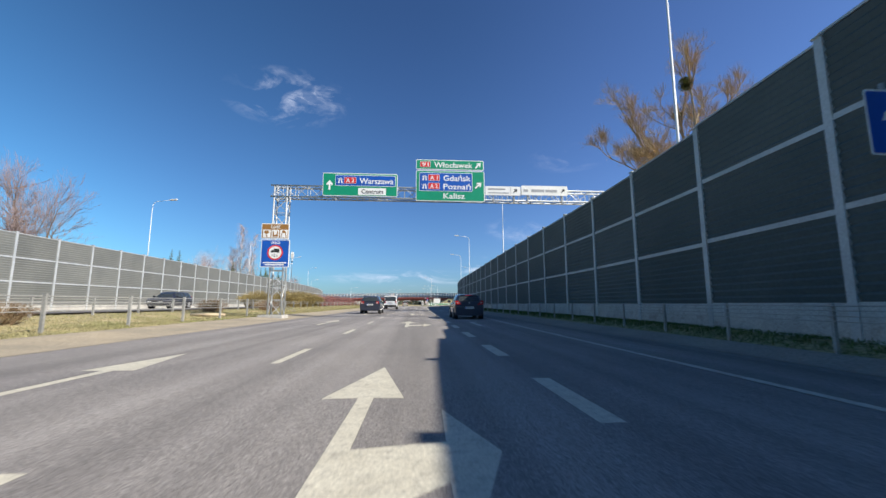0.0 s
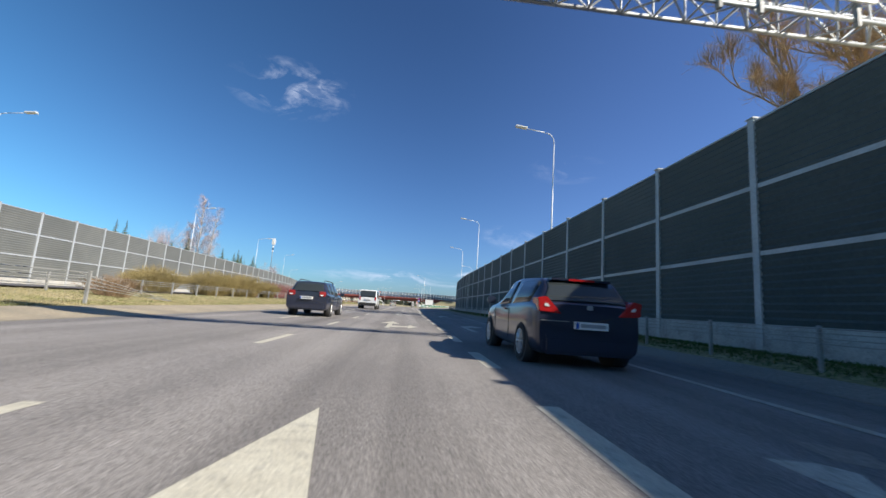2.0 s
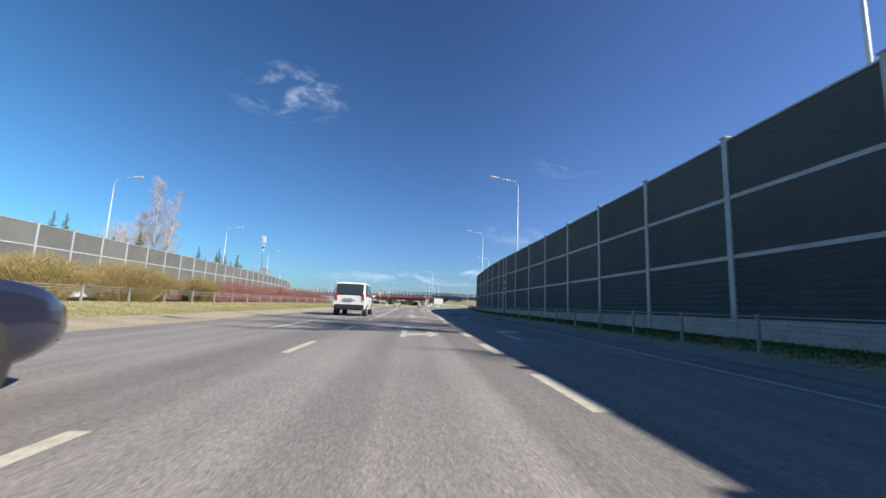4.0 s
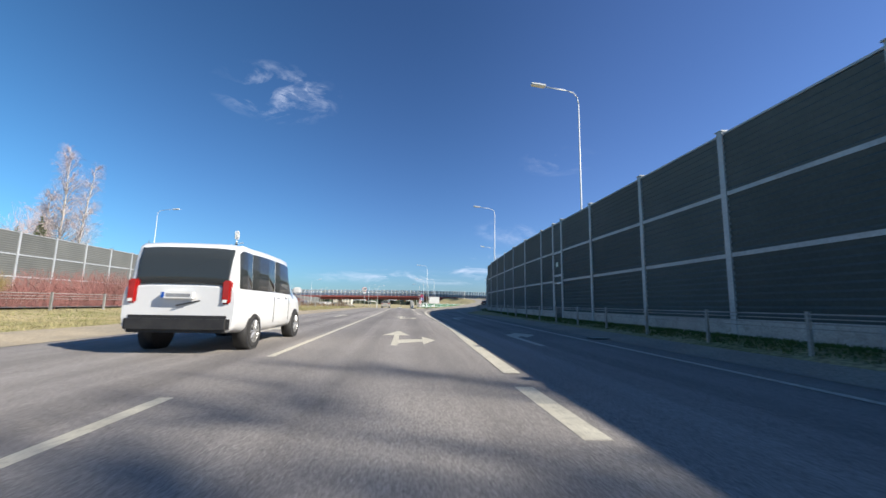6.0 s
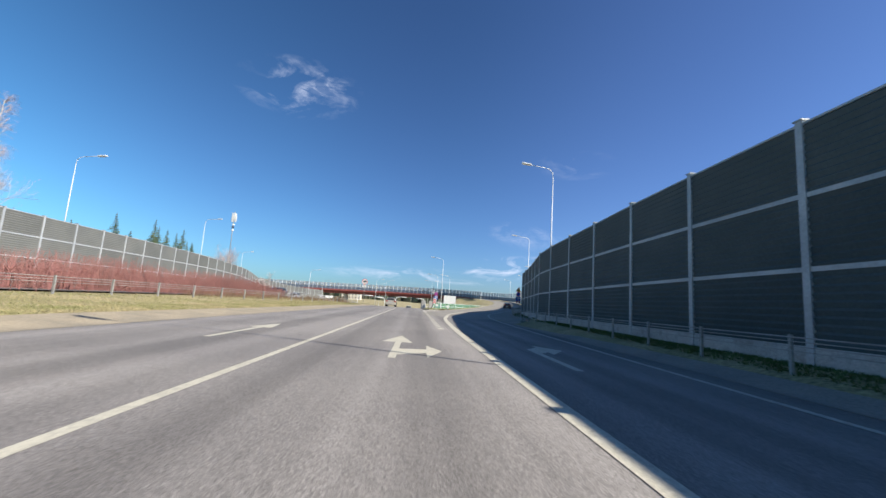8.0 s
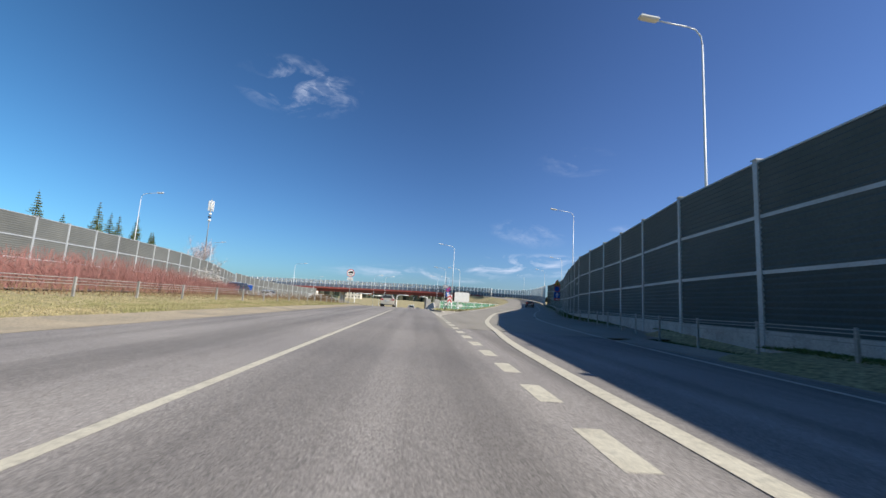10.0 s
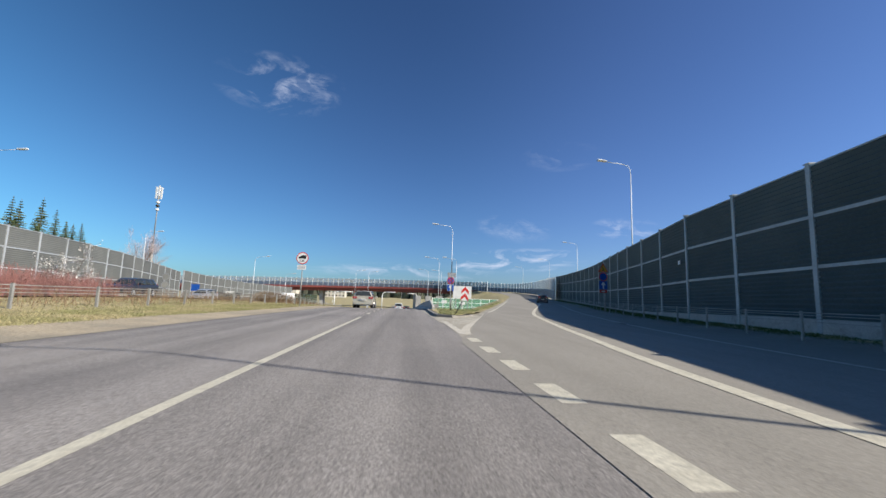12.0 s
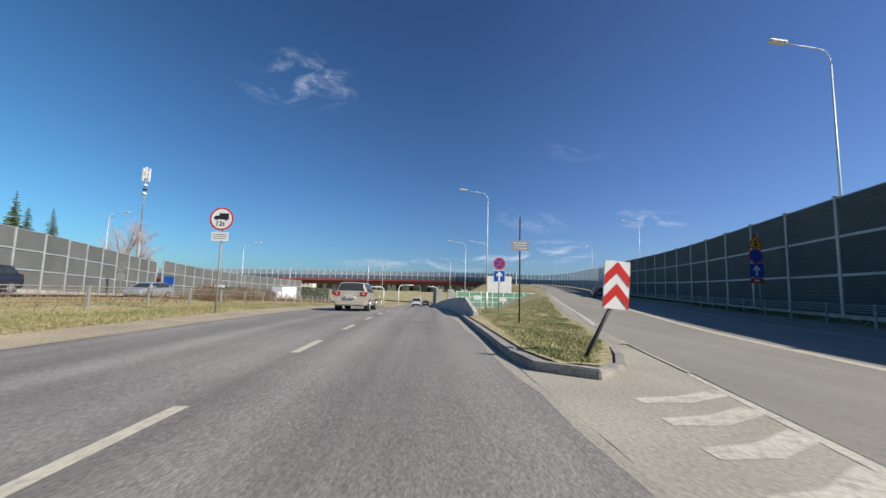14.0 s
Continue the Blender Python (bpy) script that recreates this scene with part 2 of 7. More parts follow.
BLACK = surface("matt_black", (0.012, 0.012, 0.012), (0.02, 0.02, 0.02), rough=0.6, big=3, fine=20, bump=0, grain=0.1)
GREYBACK = surface("sign_back", (0.33, 0.34, 0.35), (0.28, 0.29, 0.30), rough=0.6, metal=0.3, big=2, fine=20, bump=0, grain=0.08)
RUST = surface("deck_red_steel", (0.22, 0.045, 0.035), (0.17, 0.04, 0.03), rough=0.6, big=0.4, fine=8, bump=0.05, grain=0.15)
BARK = surface("grey_bark", (0.16, 0.12, 0.085), (0.10, 0.075, 0.055), rough=0.95, big=2.5, fine=20, bump=0.4, grain=0.3)
BARK_PALE = surface("pale_bark", (0.33, 0.26, 0.18), (0.22, 0.17, 0.12), rough=0.95, big=2.5, fine=20, bump=0.4, grain=0.3)
TWIG = surface("spring_twigs", (0.46, 0.33, 0.19), (0.36, 0.25, 0.14), rough=0.95, big=1.0, fine=8, bump=0, grain=0.2, vary=0.25, island=True)
BIRCH = surface("birch_bark", (0.66, 0.62, 0.56), (0.5, 0.46, 0.41), rough=0.8, big=1.5, fine=7, bump=0.1, grain=0.25, dirt=(0.05, 0.045, 0.04), dirt_amount=0.8)
BIRCH_TWIG = surface("birch_twigs", (0.47, 0.38, 0.37), (0.38, 0.30, 0.29), rough=0.95, big=0.6, fine=6, bump=0, grain=0.2, vary=0.25, island=True)
TWIG_GREY = surface("grey_twigs", (0.24, 0.18, 0.17), (0.18, 0.135, 0.13), rough=0.95, big=0.6, fine=6, bump=0, grain=0.2, vary=0.25, island=True)
NEEDLE = surface("spruce_needles", (0.10, 0.145, 0.06), (0.14, 0.18, 0.075), rough=0.9, big=0.8, fine=6, bump=0, grain=0.3, vary=0.3, island=True)
MISTLETOE = surface("mistletoe_leaves", (0.10, 0.11, 0.03), (0.07, 0.085, 0.025), rough=0.8, big=2, fine=9, bump=0, grain=0.3, vary=0.3, island=True)
DOGWOOD = surface("red_dogwood_stems", (0.29, 0.125, 0.11), (0.21, 0.10, 0.085), rough=0.8, big=0.5, fine=5, bump=0, grain=0.2, vary=0.3, island=True)
WILLOW = surface("olive_shrub_twigs", (0.31, 0.245, 0.10), (0.24, 0.19, 0.08), rough=0.9, big=0.8, fine=6, bump=0, grain=0.2, vary=0.3, island=True)
BLOSSOM = surface("white_blossom", (0.8, 0.78, 0.74), (0.65, 0.63, 0.58), rough=0.8, big=2, fine=9, bump=0, grain=0.1, vary=0.15, island=True)
DRY = surface("dry_weeds", (0.23, 0.15, 0.085), (0.17, 0.115, 0.065), rough=0.95, big=0.5, fine=6, bump=0, grain=0.25, vary=0.3, island=True)
LAMPHEAD = surface("lamp_grey_white", (0.72, 0.73, 0.72), (0.62, 0.63, 0.62), rough=0.45, big=2, fine=10, bump=0, grain=0.05)
WOODS = surface("far_woods", (0.035, 0.045, 0.03), (0.06, 0.06, 0.04), rough=1.0, big=0.05, fine=0.5, bump=0, grain=0.3, vary=0.3, island=True)
FARWALL = surface("pale_render", (0.62, 0.57, 0.48), (0.54, 0.49, 0.41), rough=0.9, big=0.3, fine=5, bump=0, grain=0.08)


def glassy(name, tint, alpha=0.35, rough=0.03):
    m = bpy.data.materials.new(name)
    m.use_nodes = True
    n, l = m.node_tree.nodes, m.node_tree.links
    bsdf = n["Principled BSDF"]
    bsdf.inputs["Base Color"].default_value = (*tint, 1)
    bsdf.inputs["Roughness"].default_value = rough
    bsdf.inputs["Alpha"].default_value = alpha
    return m


SCREEN_GLASS = glassy("clear_screen_glass", (0.30, 0.34, 0.38), 0.42, 0.3)
SCREEN_DARK = glassy("dark_screen_glass", (0.10, 0.13, 0.18), 0.86, 0.4)
CAR_GLASS = glassy("car_glass", (0.035, 0.042, 0.045), 0.93, 0.02)


def paint(name, colour, metallic=0.3):
    m = surface(name, colour, tuple(c * 0.92 for c in colour), rough=0.32, metal=metallic, big=2, fine=60, bump=0, grain=0.04, coat=0.9)
    return m


PAINT_NAVY = paint("navy_car_paint", (0.030, 0.034, 0.062), 0.4)
PAINT_WHITE = paint("white_van_paint", (0.74, 0.75, 0.75), 0.0)
PAINT_GOLD = paint("champagne_car_paint", (0.58, 0.52, 0.42), 0.35)
PAINT_BLACKBLUE = paint("dark_car_paint", (0.03, 0.032, 0.045), 0.4)
PAINT_SILVER = paint("silver_car_paint", (0.45, 0.47, 0.5), 0.5)
TYRE = surface("tyre_rubber", (0.02, 0.02, 0.02), (0.03, 0.03, 0.03), rough=0.9, big=5, fine=40, bump=0.1, grain=0.2)
ALLOY = surface("alloy_rim", (0.55, 0.55, 0.54), (0.45, 0.45, 0.45), rough=0.35, metal=0.7, big=6, fine=40, bump=0, grain=0.08)
TAIL = surface("tail_lamp_red", (0.42, 0.015, 0.015), (0.30, 0.01, 0.01), rough=0.2, big=6, fine=40, bump=0, grain=0.1, coat=0.8)
AMBER = surface("indicator_amber", (0.7, 0.25, 0.03), (0.6, 0.2, 0.02), rough=0.25, big=6, fine=40, bump=0, grain=0.1)
TRIM = surface("black_plastic", (0.02, 0.02, 0.022), (0.03, 0.03, 0.03), rough=0.6, big=6, fine=40, bump=0.05, grain=0.1)

# ---- building helpers ----


def part(name, bm, material, parent=None, label=""):
    """Links a bmesh (or a ready mesh) as one mesh object under a thing or under a part."""
    if isinstance(bm, bmesh.types.BMesh):
        me = bpy.data.meshes.new(name)
        bm.normal_update()
        bm.to_mesh(me)
        bm.free()
    else:
        me = bm
    if material and not me.materials:
        me.materials.append(material)
    ob = new(name, me)
    if parent:
        ob.parent = parent
    if label:
        ob["label"] = label
    return ob


def thing(name, label, category, m=None, group="", kind=""):
    ob = new(name)
    ob.empty_display_size = 0.2
    if m is not None:
        ob.matrix_basis = m
    return tagged(ob, label, category, group, kind)


def box(bm, x0, x1, y0, y1, z0, z1, bevel=0.0, m=None):
    r = bmesh.ops.create_cube(bm, size=1)
    vs = r["verts"]
    bmesh.ops.scale(bm, vec=(x1 - x0, y1 - y0, z1 - z0), verts=vs)
    bmesh.ops.translate(bm, vec=((x0 + x1) / 2, (y0 + y1) / 2, (z0 + z1) / 2), verts=vs)
    if m is not None:
        bmesh.ops.transform(bm, matrix=m, verts=vs)
    if bevel:
        es = list({e for v in vs for e in v.link_edges})
        bmesh.ops.bevel(bm, geom=es, offset=bevel, segments=2, affect="EDGES")
    return bm


def boxed(*a, **k):
    return box(bmesh.new(), *a, **k)


def tube(bm, a, b, ra, rb=None, sides=6, cap=True):
    """A tapered bar from a to b."""
    a, b = Vector(a), Vector(b)
    rb = ra if rb is None else rb
    d = (b - a).normalized()
    u = d.orthogonal().normalized()
    w = d.cross(u)
    rings = []
    for p, r in ((a, ra), (b, rb)):
        rings.append([bm.verts.new(p + (u * math.cos(2 * math.pi * i / sides) + w * math.sin(2 * math.pi * i / sides)) * r) for i in range(sides)])
    for i in range(sides):
        j = (i + 1) % sides
        f = bm.faces.new((rings[0][i], rings[0][j], rings[1][j], rings[1][i]))
        f.smooth = sides > 5
    if cap and sides > 2:
        bm.faces.new(rings[1])
        bm.faces.new(rings[0][::-1])
    return bm


def tubed(*a, **k):
    return tube(bmesh.new(), *a, **k)


def smooth(x, a, b):
    t = min(1.0, max(0.0, (x - a) / (b - a)))
    return t * t * (3 - 2 * t)


def lerp_nodes(nodes, n=8):
    """A smooth line (Catmull-Rom) through nodes of any dimension."""
    p = [Vector(v) for v in nodes]
    p = [p[0] * 2 - p[1]] + p + [p[-1] * 2 - p[-2]]
    outp = []
    for i in range(1, len(p) - 2):
        for k in range(n):
            t = k / n
            outp.append(0.5 * (2 * p[i] + (p[i + 1] - p[i - 1]) * t + (2 * p[i - 1] - 5 * p[i] + 4 * p[i + 1] - p[i + 2]) * t * t
                               + (3 * p[i] - p[i - 1] - 3 * p[i + 1] + p[i + 2]) * t ** 3))
    return outp + [p[-2]]


def even(line, step):
    """Points every step metres along a line."""
    outp, need = [line[0].copy()], step
    for a, b in zip(line, line[1:]):
        d = (b - a).length
        pos = 0.0
        while d - pos >= need:
            pos += need
            outp.append(a.lerp(b, pos / d))
            need = step
        need -= d - pos
    return outp

# ---- lie of the land ----
DIP = [(-400, 0), (123.2, 0), (135.2, -0.05), (149.2, -0.4), (165.2, -1.05), (185.2, -1.95), (205.2, -2.75), (223.2, -3.3), (255.2, -3.8), (305.2, -3.8), (425.2, -2.0), (5005.2, 0.0)]


def z_main(y):
    """Height of the main road, which sinks towards the flyover."""
    return sum(float(np.interp(y + k, [p[0] for p in DIP], [p[1] for p in DIP])) for k in (-8, -4, 0, 4, 8)) / 5


RAMP = lerp_nodes([(5.2, 93.2, 0), (6.2, 105.2, 0), (7.3, 116.2, 0.0), (9.0, 126.2, 0.02), (12.1, 136.2, 0.08), (17.0, 153.2, 0.28), (22.8, 173.2, 0.66), (28.5, 193.2, 1.2),
                   (33.6, 213.2, 2.0), (35.5, 233.2, 3.0), (30.5, 251.2, 3.8), (18, 264.2, 4.2), (0, 270.2, 4.3), (-26, 271.2, 4.0), (-70, 267.2, 3.2), (-120, 263.2, 1.5)], 10)
RAMP_XY = np.array([(p.x, p.y) for p in RAMP])
RAMP_Z = np.array([p.z for p in RAMP])


def side_of(line, i):
    a, b = line[max(0, i - 1)], line[min(len(line) - 1, i + 1)]
    d = Vector((b.x - a.x, b.y - a.y, 0)).normalized()
    return Vector((d.y, -d.x, 0))


def z_ground(x, y):
    base = z_main(y) if x < 14 else z_main(y) * smooth(60 - x, 0, 46)
    z = base - 0.06
    # raised turf of the median
    if x < -6.9:
        z += 0.16 * smooth(-x - float(np.interp(y, [80, 125], [0, -1.7])), 8.3, 9.5) + 0.22 * smooth(-x, 11, 15) * smooth(26 + x, 0, 3)
    if x < -36:
        z += 0.3 * smooth(-x, 36, 50)
    if y < 105 and x > 7.0:
        z += 0.34 * smooth(x, 7.0, 8.6)
    # embankment of the ramp, on this side of the bridge only
    if y > 97 and x > 1.0 and y < 267:
        d = np.hypot(RAMP_XY[:, 0] - x, RAMP_XY[:, 1] - y)
        i = int(np.argmin(d))
        zr, dd = RAMP_Z[i], d[i]
        s = side_of(RAMP, i)
        right = s.x * (x - RAMP_XY[i, 0]) + s.y * (y - RAMP_XY[i, 1]) > 0
        if RAMP_XY[i, 0] > 24 or RAMP_XY[i, 1] < 205:
            if dd < 4.9:
                z = zr - 0.08
            elif right:
                z = max(z, zr + 0.30 * smooth(dd, 4.9, 6.6) - 0.06 - max(0, dd - 9) * 0.4)
            else:
                z = max(z, zr - 0.05 + 0.10 * smooth(dd, 4.9, 5.8) - max(0, dd - 5.6) * 0.34)
    if (x < 2.35 and x > -7 and y > 101) or (1 < x < 6 and y < 123.4 and y > 97):
        z = z_main(y) - 0.06
    return z


def sheet(name, xs, ys, zf, material, parent=None, label=""):
    bm = bmesh.new()
    rows = [[bm.verts.new((x, y, zf(x, y))) for x in xs] for y in ys]
    for r0, r1 in zip(rows, rows[1:]):
        for i in range(len(xs) - 1):
            f = bm.faces.new((r0[i], r0[i + 1], r1[i + 1], r1[i]))
            f.smooth = True
    return part(name, bm, material, parent, label)


def steps(a, b, s):
    n = max(1, round((b - a) / s))
    return [a + (b - a) * i / n for i in range(n + 1)]


gx = [-4000, -1500, -600, -300, -150, -90] + steps(-70, -16, 6) + steps(-14, 2, 1.0)[0:] + [2.3, 2.6] + steps(3, 20, 1.0) + steps(21, 60, 2.5) + [75, 100, 160, 320, 700, 1500, 4000]
gy = [-3000, -900, -300, -120, -60] + steps(-40, 96, 4) + steps(98, 276, 2.0) + [280, 290, 310, 340, 400, 500, 700, 1100, 2000, 4500]
tagged(sheet("ground", gx, gy, z_ground, GRASS_SOIL), "patchy dry spring turf and soil around the road", "ground", kind="structure")


def strip(name, ys, left, right, zf, material, label, category, cols=4, kind="structure"):
    bm = bmesh.new()
    rows = []
    for y in ys:
        a, b = left(y), right(y)
        rows.append([bm.verts.new((a + (b - a) * i / cols, y, zf(a + (b - a) * i / cols, y))) for i in range(cols + 1)])
    for r0, r1 in zip(rows, rows[1:]):
        for i in range(cols):
            f = bm.faces.new((r0[i], r0[i + 1], r1[i + 1], r1[i]))
            f.smooth = True
    return tagged(part(name, bm, material), label, category, kind=kind)


def nodes(pts):
    return lambda y: float(np.interp(y, [p[0] for p in pts], [p[1] for p in pts]))


road_left = nodes([(-200, -6.5), (30, -6.6), (60, -6.9), (80, -6.9), (107.2, -6.3), (125.2, -5.9), (305.2, -5.6)])
road_right = nodes([(-200, 6.2), (60, 6.4), (84, 6.8), (97.2, 7.2), (102.2, 6.9), (102.21, 2.3), (112, 2.3), (300, 2.4)])
joint_x = nodes([(90, 1.44), (108, 1.58), (117, 1.66), (160, 1.7)])
strip("road", steps(-200, 98, 4) + [101, 102.15, 102.25] + steps(103, 305, 2), road_left, road_right, lambda x, y: z_main(y), ASPHALT,
      "worn grey asphalt carriageway with wheel tracks", "road", 6)
strip("pavement_sand", steps(-120, 240, 3), lambda y: nodes([(-200, -8.9), (40, -9.0), (80, -8.9), (107.2, -8.0), (125.2, -7.3), (305.2, -6.9)])(y) + 0.12 * math.sin(y * 0.21) + 0.06 * math.sin(y * 0.9), lambda y: road_left(y) + 0.02,
      lambda x, y: z_main(y) + 0.006 + 0.09 * smooth(road_left(y) - x, 0.5, 2.0), SAND, "sandy dusty gutter strip beside the asphalt", "verge", 4)
strip("pavement_gutter", steps(-120, 100.5, 3), lambda y: road_right(y) - 0.02, lambda y: road_right(y) + 1.0,
      lambda x, y: 0.006 + 0.10 * smooth(x - road_right(y), 0.2, 1.0), GUTTER, "grey dusty gutter strip along the noise wall", "verge", 4)

# ramp surface and its gutter
ramp_left = nodes([(90, 1.42), (112.6, 1.44), (113.7, 1.95), (115.6, 2.27), (117.6, 2.68), (120, 3.22), (123.2, 4.02), (125.6, 4.55), (129.3, 5.4)])
bm = bmesh.new()
rows = []
for i, p in enumerate(RAMP):
    s = side_of(RAMP, i)
    if p.y < 100.2 and p.x > 0:
        continue
    half_l, half_r = 4.5, 4.75
    row = []
    for k in range(7):
        q0, q1 = p - s * half_l, p + s * half_r
        if p.x > 0 and p.y < 129:
            q0 = Vector((ramp_left(p.y), p.y, p.z))
        q = q0.lerp(q1, k / 6)
        row.append(bm.verts.new((q.x, q.y, p.z + (0.011 if k else 0.005 if p.y > 112 else 0.0065))))
    rows.append(row)
first = [bm.verts.new((1.42 + (7.6 - 1.42) * k / 6, 101.9 if k < 4 else 101.3, 0.011 if k else 0.0065)) for k in range(7)]
rows = [first] + [r for r in rows if r[3].co.y > 102.3 or r[3].co.x < 0]
for r0, r1 in zip(rows, rows[1:]):
    for k in range(6):
        bm.faces.new((r0[k], r0[k + 1], r1[k + 1], r1[k])).smooth = True
tagged(part("road_ramp", bm, ASPHALT_NEW), "pale newer asphalt of the climbing exit ramp", "road", kind="structure")
bm = bmesh.new()
rows = []
for i, p in enumerate(RAMP):
    if p.y < 98 or (p.x < 33 and p.y > 241):
        continue
    s = side_of(RAMP, i)
    rows.append([bm.verts.new((p + s * o) + Vector((0, 0, h))) for o, h in ((4.7, 0.016), (5.4, 0.06), (6.0, 0.14))])
for r0, r1 in zip(rows, rows[1:]):
    for k in range(2):
        bm.faces.new((r0[k], r0[k + 1], r1[k + 1], r1[k])).smooth = True
tagged(part("pavement_ramp_gutter", bm, GUTTER), "grey dusty gutter strip along the ramp", "verge", kind="structure")

# dusty shoulder on the inner side of the ramp
bm = bmesh.new()
rows = []
for i, p in enumerate(RAMP):
    if not 126 < p.y < 200 or p.x < 5:
        continue
    s = side_of(RAMP, i)
    rim = Vector((ramp_left(p.y), p.y, p.z)) if p.y < 129 else p - s * 4.5
    rows.append([bm.verts.new(rim - s * o + Vector((0, 0, h))) for o, h in ((-0.25, 0.002), (0.1, 0.001), (0.5, -0.03), (1.3, -0.35))])
for r0, r1 in zip(rows, rows[1:]):
    for k in range(3):
        bm.faces.new((r0[k + 1], r0[k], r1[k], r1[k + 1])).smooth = True
bmesh.ops.recalc_face_normals(bm, faces=bm.faces[:])
tagged(part("pavement_shoulder", bm, GORE), "dusty shoulder on the inner side of the ramp", "pavement", kind="structure")

bm = bmesh.new()
rows = []
# sand drifted along the foot of the island kerb
strip("pavement_drift", steps(118, 150, 1.0), lambda y: 1.60 - 0.10 * smooth(y, 118, 124) + 0.03 * math.sin(y * 1.3) + 0.02 * math.sin(y * 3.1), lambda y: 1.66 + 0.32 * smooth(y, 121, 125),
      lambda x, y: z_main(y) + (0.0075 if x > 1.61 else 0.001), GORE, "pale sand drifted along the island kerb", "verge", 3)
for y in steps(112.2, 128.2, 0.4):
    a = joint_x(y) + 0.01 * math.sin(y * 4.7)
    b = a + (ramp_left(y) + 0.5 - a) * (0.03 + 0.97 * smooth(y, 112.2, 114.6))
    rows.append([bm.verts.new((a + (b - a) * k / 3, y, 0.003 if k else 0.001)) for k in range(4)])
for r0, r1 in zip(rows, rows[1:]):
    for k in range(3):
        bm.faces.new((r0[k], r0[k + 1], r1[k + 1], r1[k]))
tagged(part("pavement_gore", bm, GORE), "dusty sand-covered asphalt of the gore", "pavement", kind="structure")

# opposite carriageway
strip("road_opposite", steps(-120, 120, 6) + steps(123, 250, 4), nodes([(-200, -25), (105.2, -25.5), (155.2, -30), (205.2, -38), (265.2, -37)]),
      nodes([(-200, -16.5), (105.2, -17), (155.2, -19.5), (205.2, -24), (265.2, -26)]), lambda x, y: z_ground(x, y) + 0.09, ASPHALT_FAR,
      "sunlit asphalt of the opposite carriageway", "road", 8)

# ---- road markings ----
LIFT = 0.0025


def marking(name, label, pts, z=None, mat=None):
    """A painted shape on the road with that outline."""
    bm = bmesh.new()
    vs = [bm.verts.new((x, y, (z_main(y) if z is None else z) + LIFT)) for x, y in pts]
    f = bm.faces.new(vs)
    bm.normal_update()
    if f.normal.z < 0:
        f.normal_flip()
    return tagged(part(name, bm, mat or PAINT), label, "road marking", "road markings")


def band(name, label, line, width, zf, mat=None):
    """A painted line along points (x, y)."""
    bm = bmesh.new()
    rows = []
    for i, p in enumerate(line):
        s = side_of(line, i) * width / 2
        rows.append((bm.verts.new((p.x - s.x, p.y - s.y, zf(p.x, p.y) + LIFT)), bm.verts.new((p.x + s.x, p.y + s.y, zf(p.x, p.y) + LIFT))))
    for a, b in zip(rows, rows[1:]):
        bm.faces.new((a[0], a[1], b[1], b[0]))
    return tagged(part(name, bm, mat or PAINT), label, "road marking", "road markings")


flat = lambda x, y: z_main(y)
for k in range(-3, 9):
    y1 = 9 + 6 * k
    marking("lane_dash", "short worn white lane dash on the asphalt", [(-1.82, y1 - 2), (-1.68, y1 - 2), (-1.68, y1), (-1.82, y1)])
for k in range(-2, 9):
    y1 = 9.5 + 4.0 * k
    marking("lane_dash", "broad worn white lane dash in the wall's shade", [(1.86, y1 - 1.78), (2.08, y1 - 1.78), (2.08, y1 + 0.1), (1.86, y1 + 0.1)])
for y1 in (45.6, 49.55, 53.9, 57.5):
    marking("lane_dash", "broad worn white lane dash beside the turning lane", [(1.83, y1 - 1.85), (2.05, y1 - 1.85), (2.05, y1), (1.83, y1)])
band("lane_line", "long solid white line between the two lanes", [Vector((-1.75, y, 0)) for y in steps(60.0, 119.0, 2) + [121.4]], 0.13, flat)
for k in range(0, 16):
    y1 = 126.0 + 3.9 * k
    marking("lane_dash", "short worn white lane dash on the asphalt", [(-1.82, y1 - 1.6), (-1.68, y1 - 1.6), (-1.68, y1), (-1.82, y1)])
inner = lerp_nodes([(2.05, 58.4, 0), (2.16, 62, 0), (2.38, 69, 0), (2.42, 77, 0), (2.44, 86, 0), (2.75, 96.2, 0), (3.3, 102.0, 0), (3.65, 105.5, 0), (4.3, 109.6, 0), (5.1, 113.4, 0), (5.85, 117.0, 0), (7.5, 124.2, 0),
                    (9.0, 130.0, 0), (12.2, 139.5, 0), (16.4, 151.0, 0), (21.8, 166.0, 0)], 6)


def z_ramp(x, y):
    d = np.hypot(RAMP_XY[:, 0] - x, RAMP_XY[:, 1] - y)
    i = int(np.argmin(d))
    best = RAMP_Z[i]
    for j in (i - 1, i + 1):
        if 0 <= j < len(RAMP_Z):
            a, b = RAMP_XY[i], RAMP_XY[j]
            f = float(np.dot(np.array((x, y)) - a, b - a) / max(1e-9, np.dot(b - a, b - a)))
            if 0 < f <= 1:
                best = RAMP_Z[i] + (RAMP_Z[j] - RAMP_Z[i]) * f
    return float(best) + 0.0105 if y > 102.2 else 0.0105 * smooth(y, 95, 102.2)


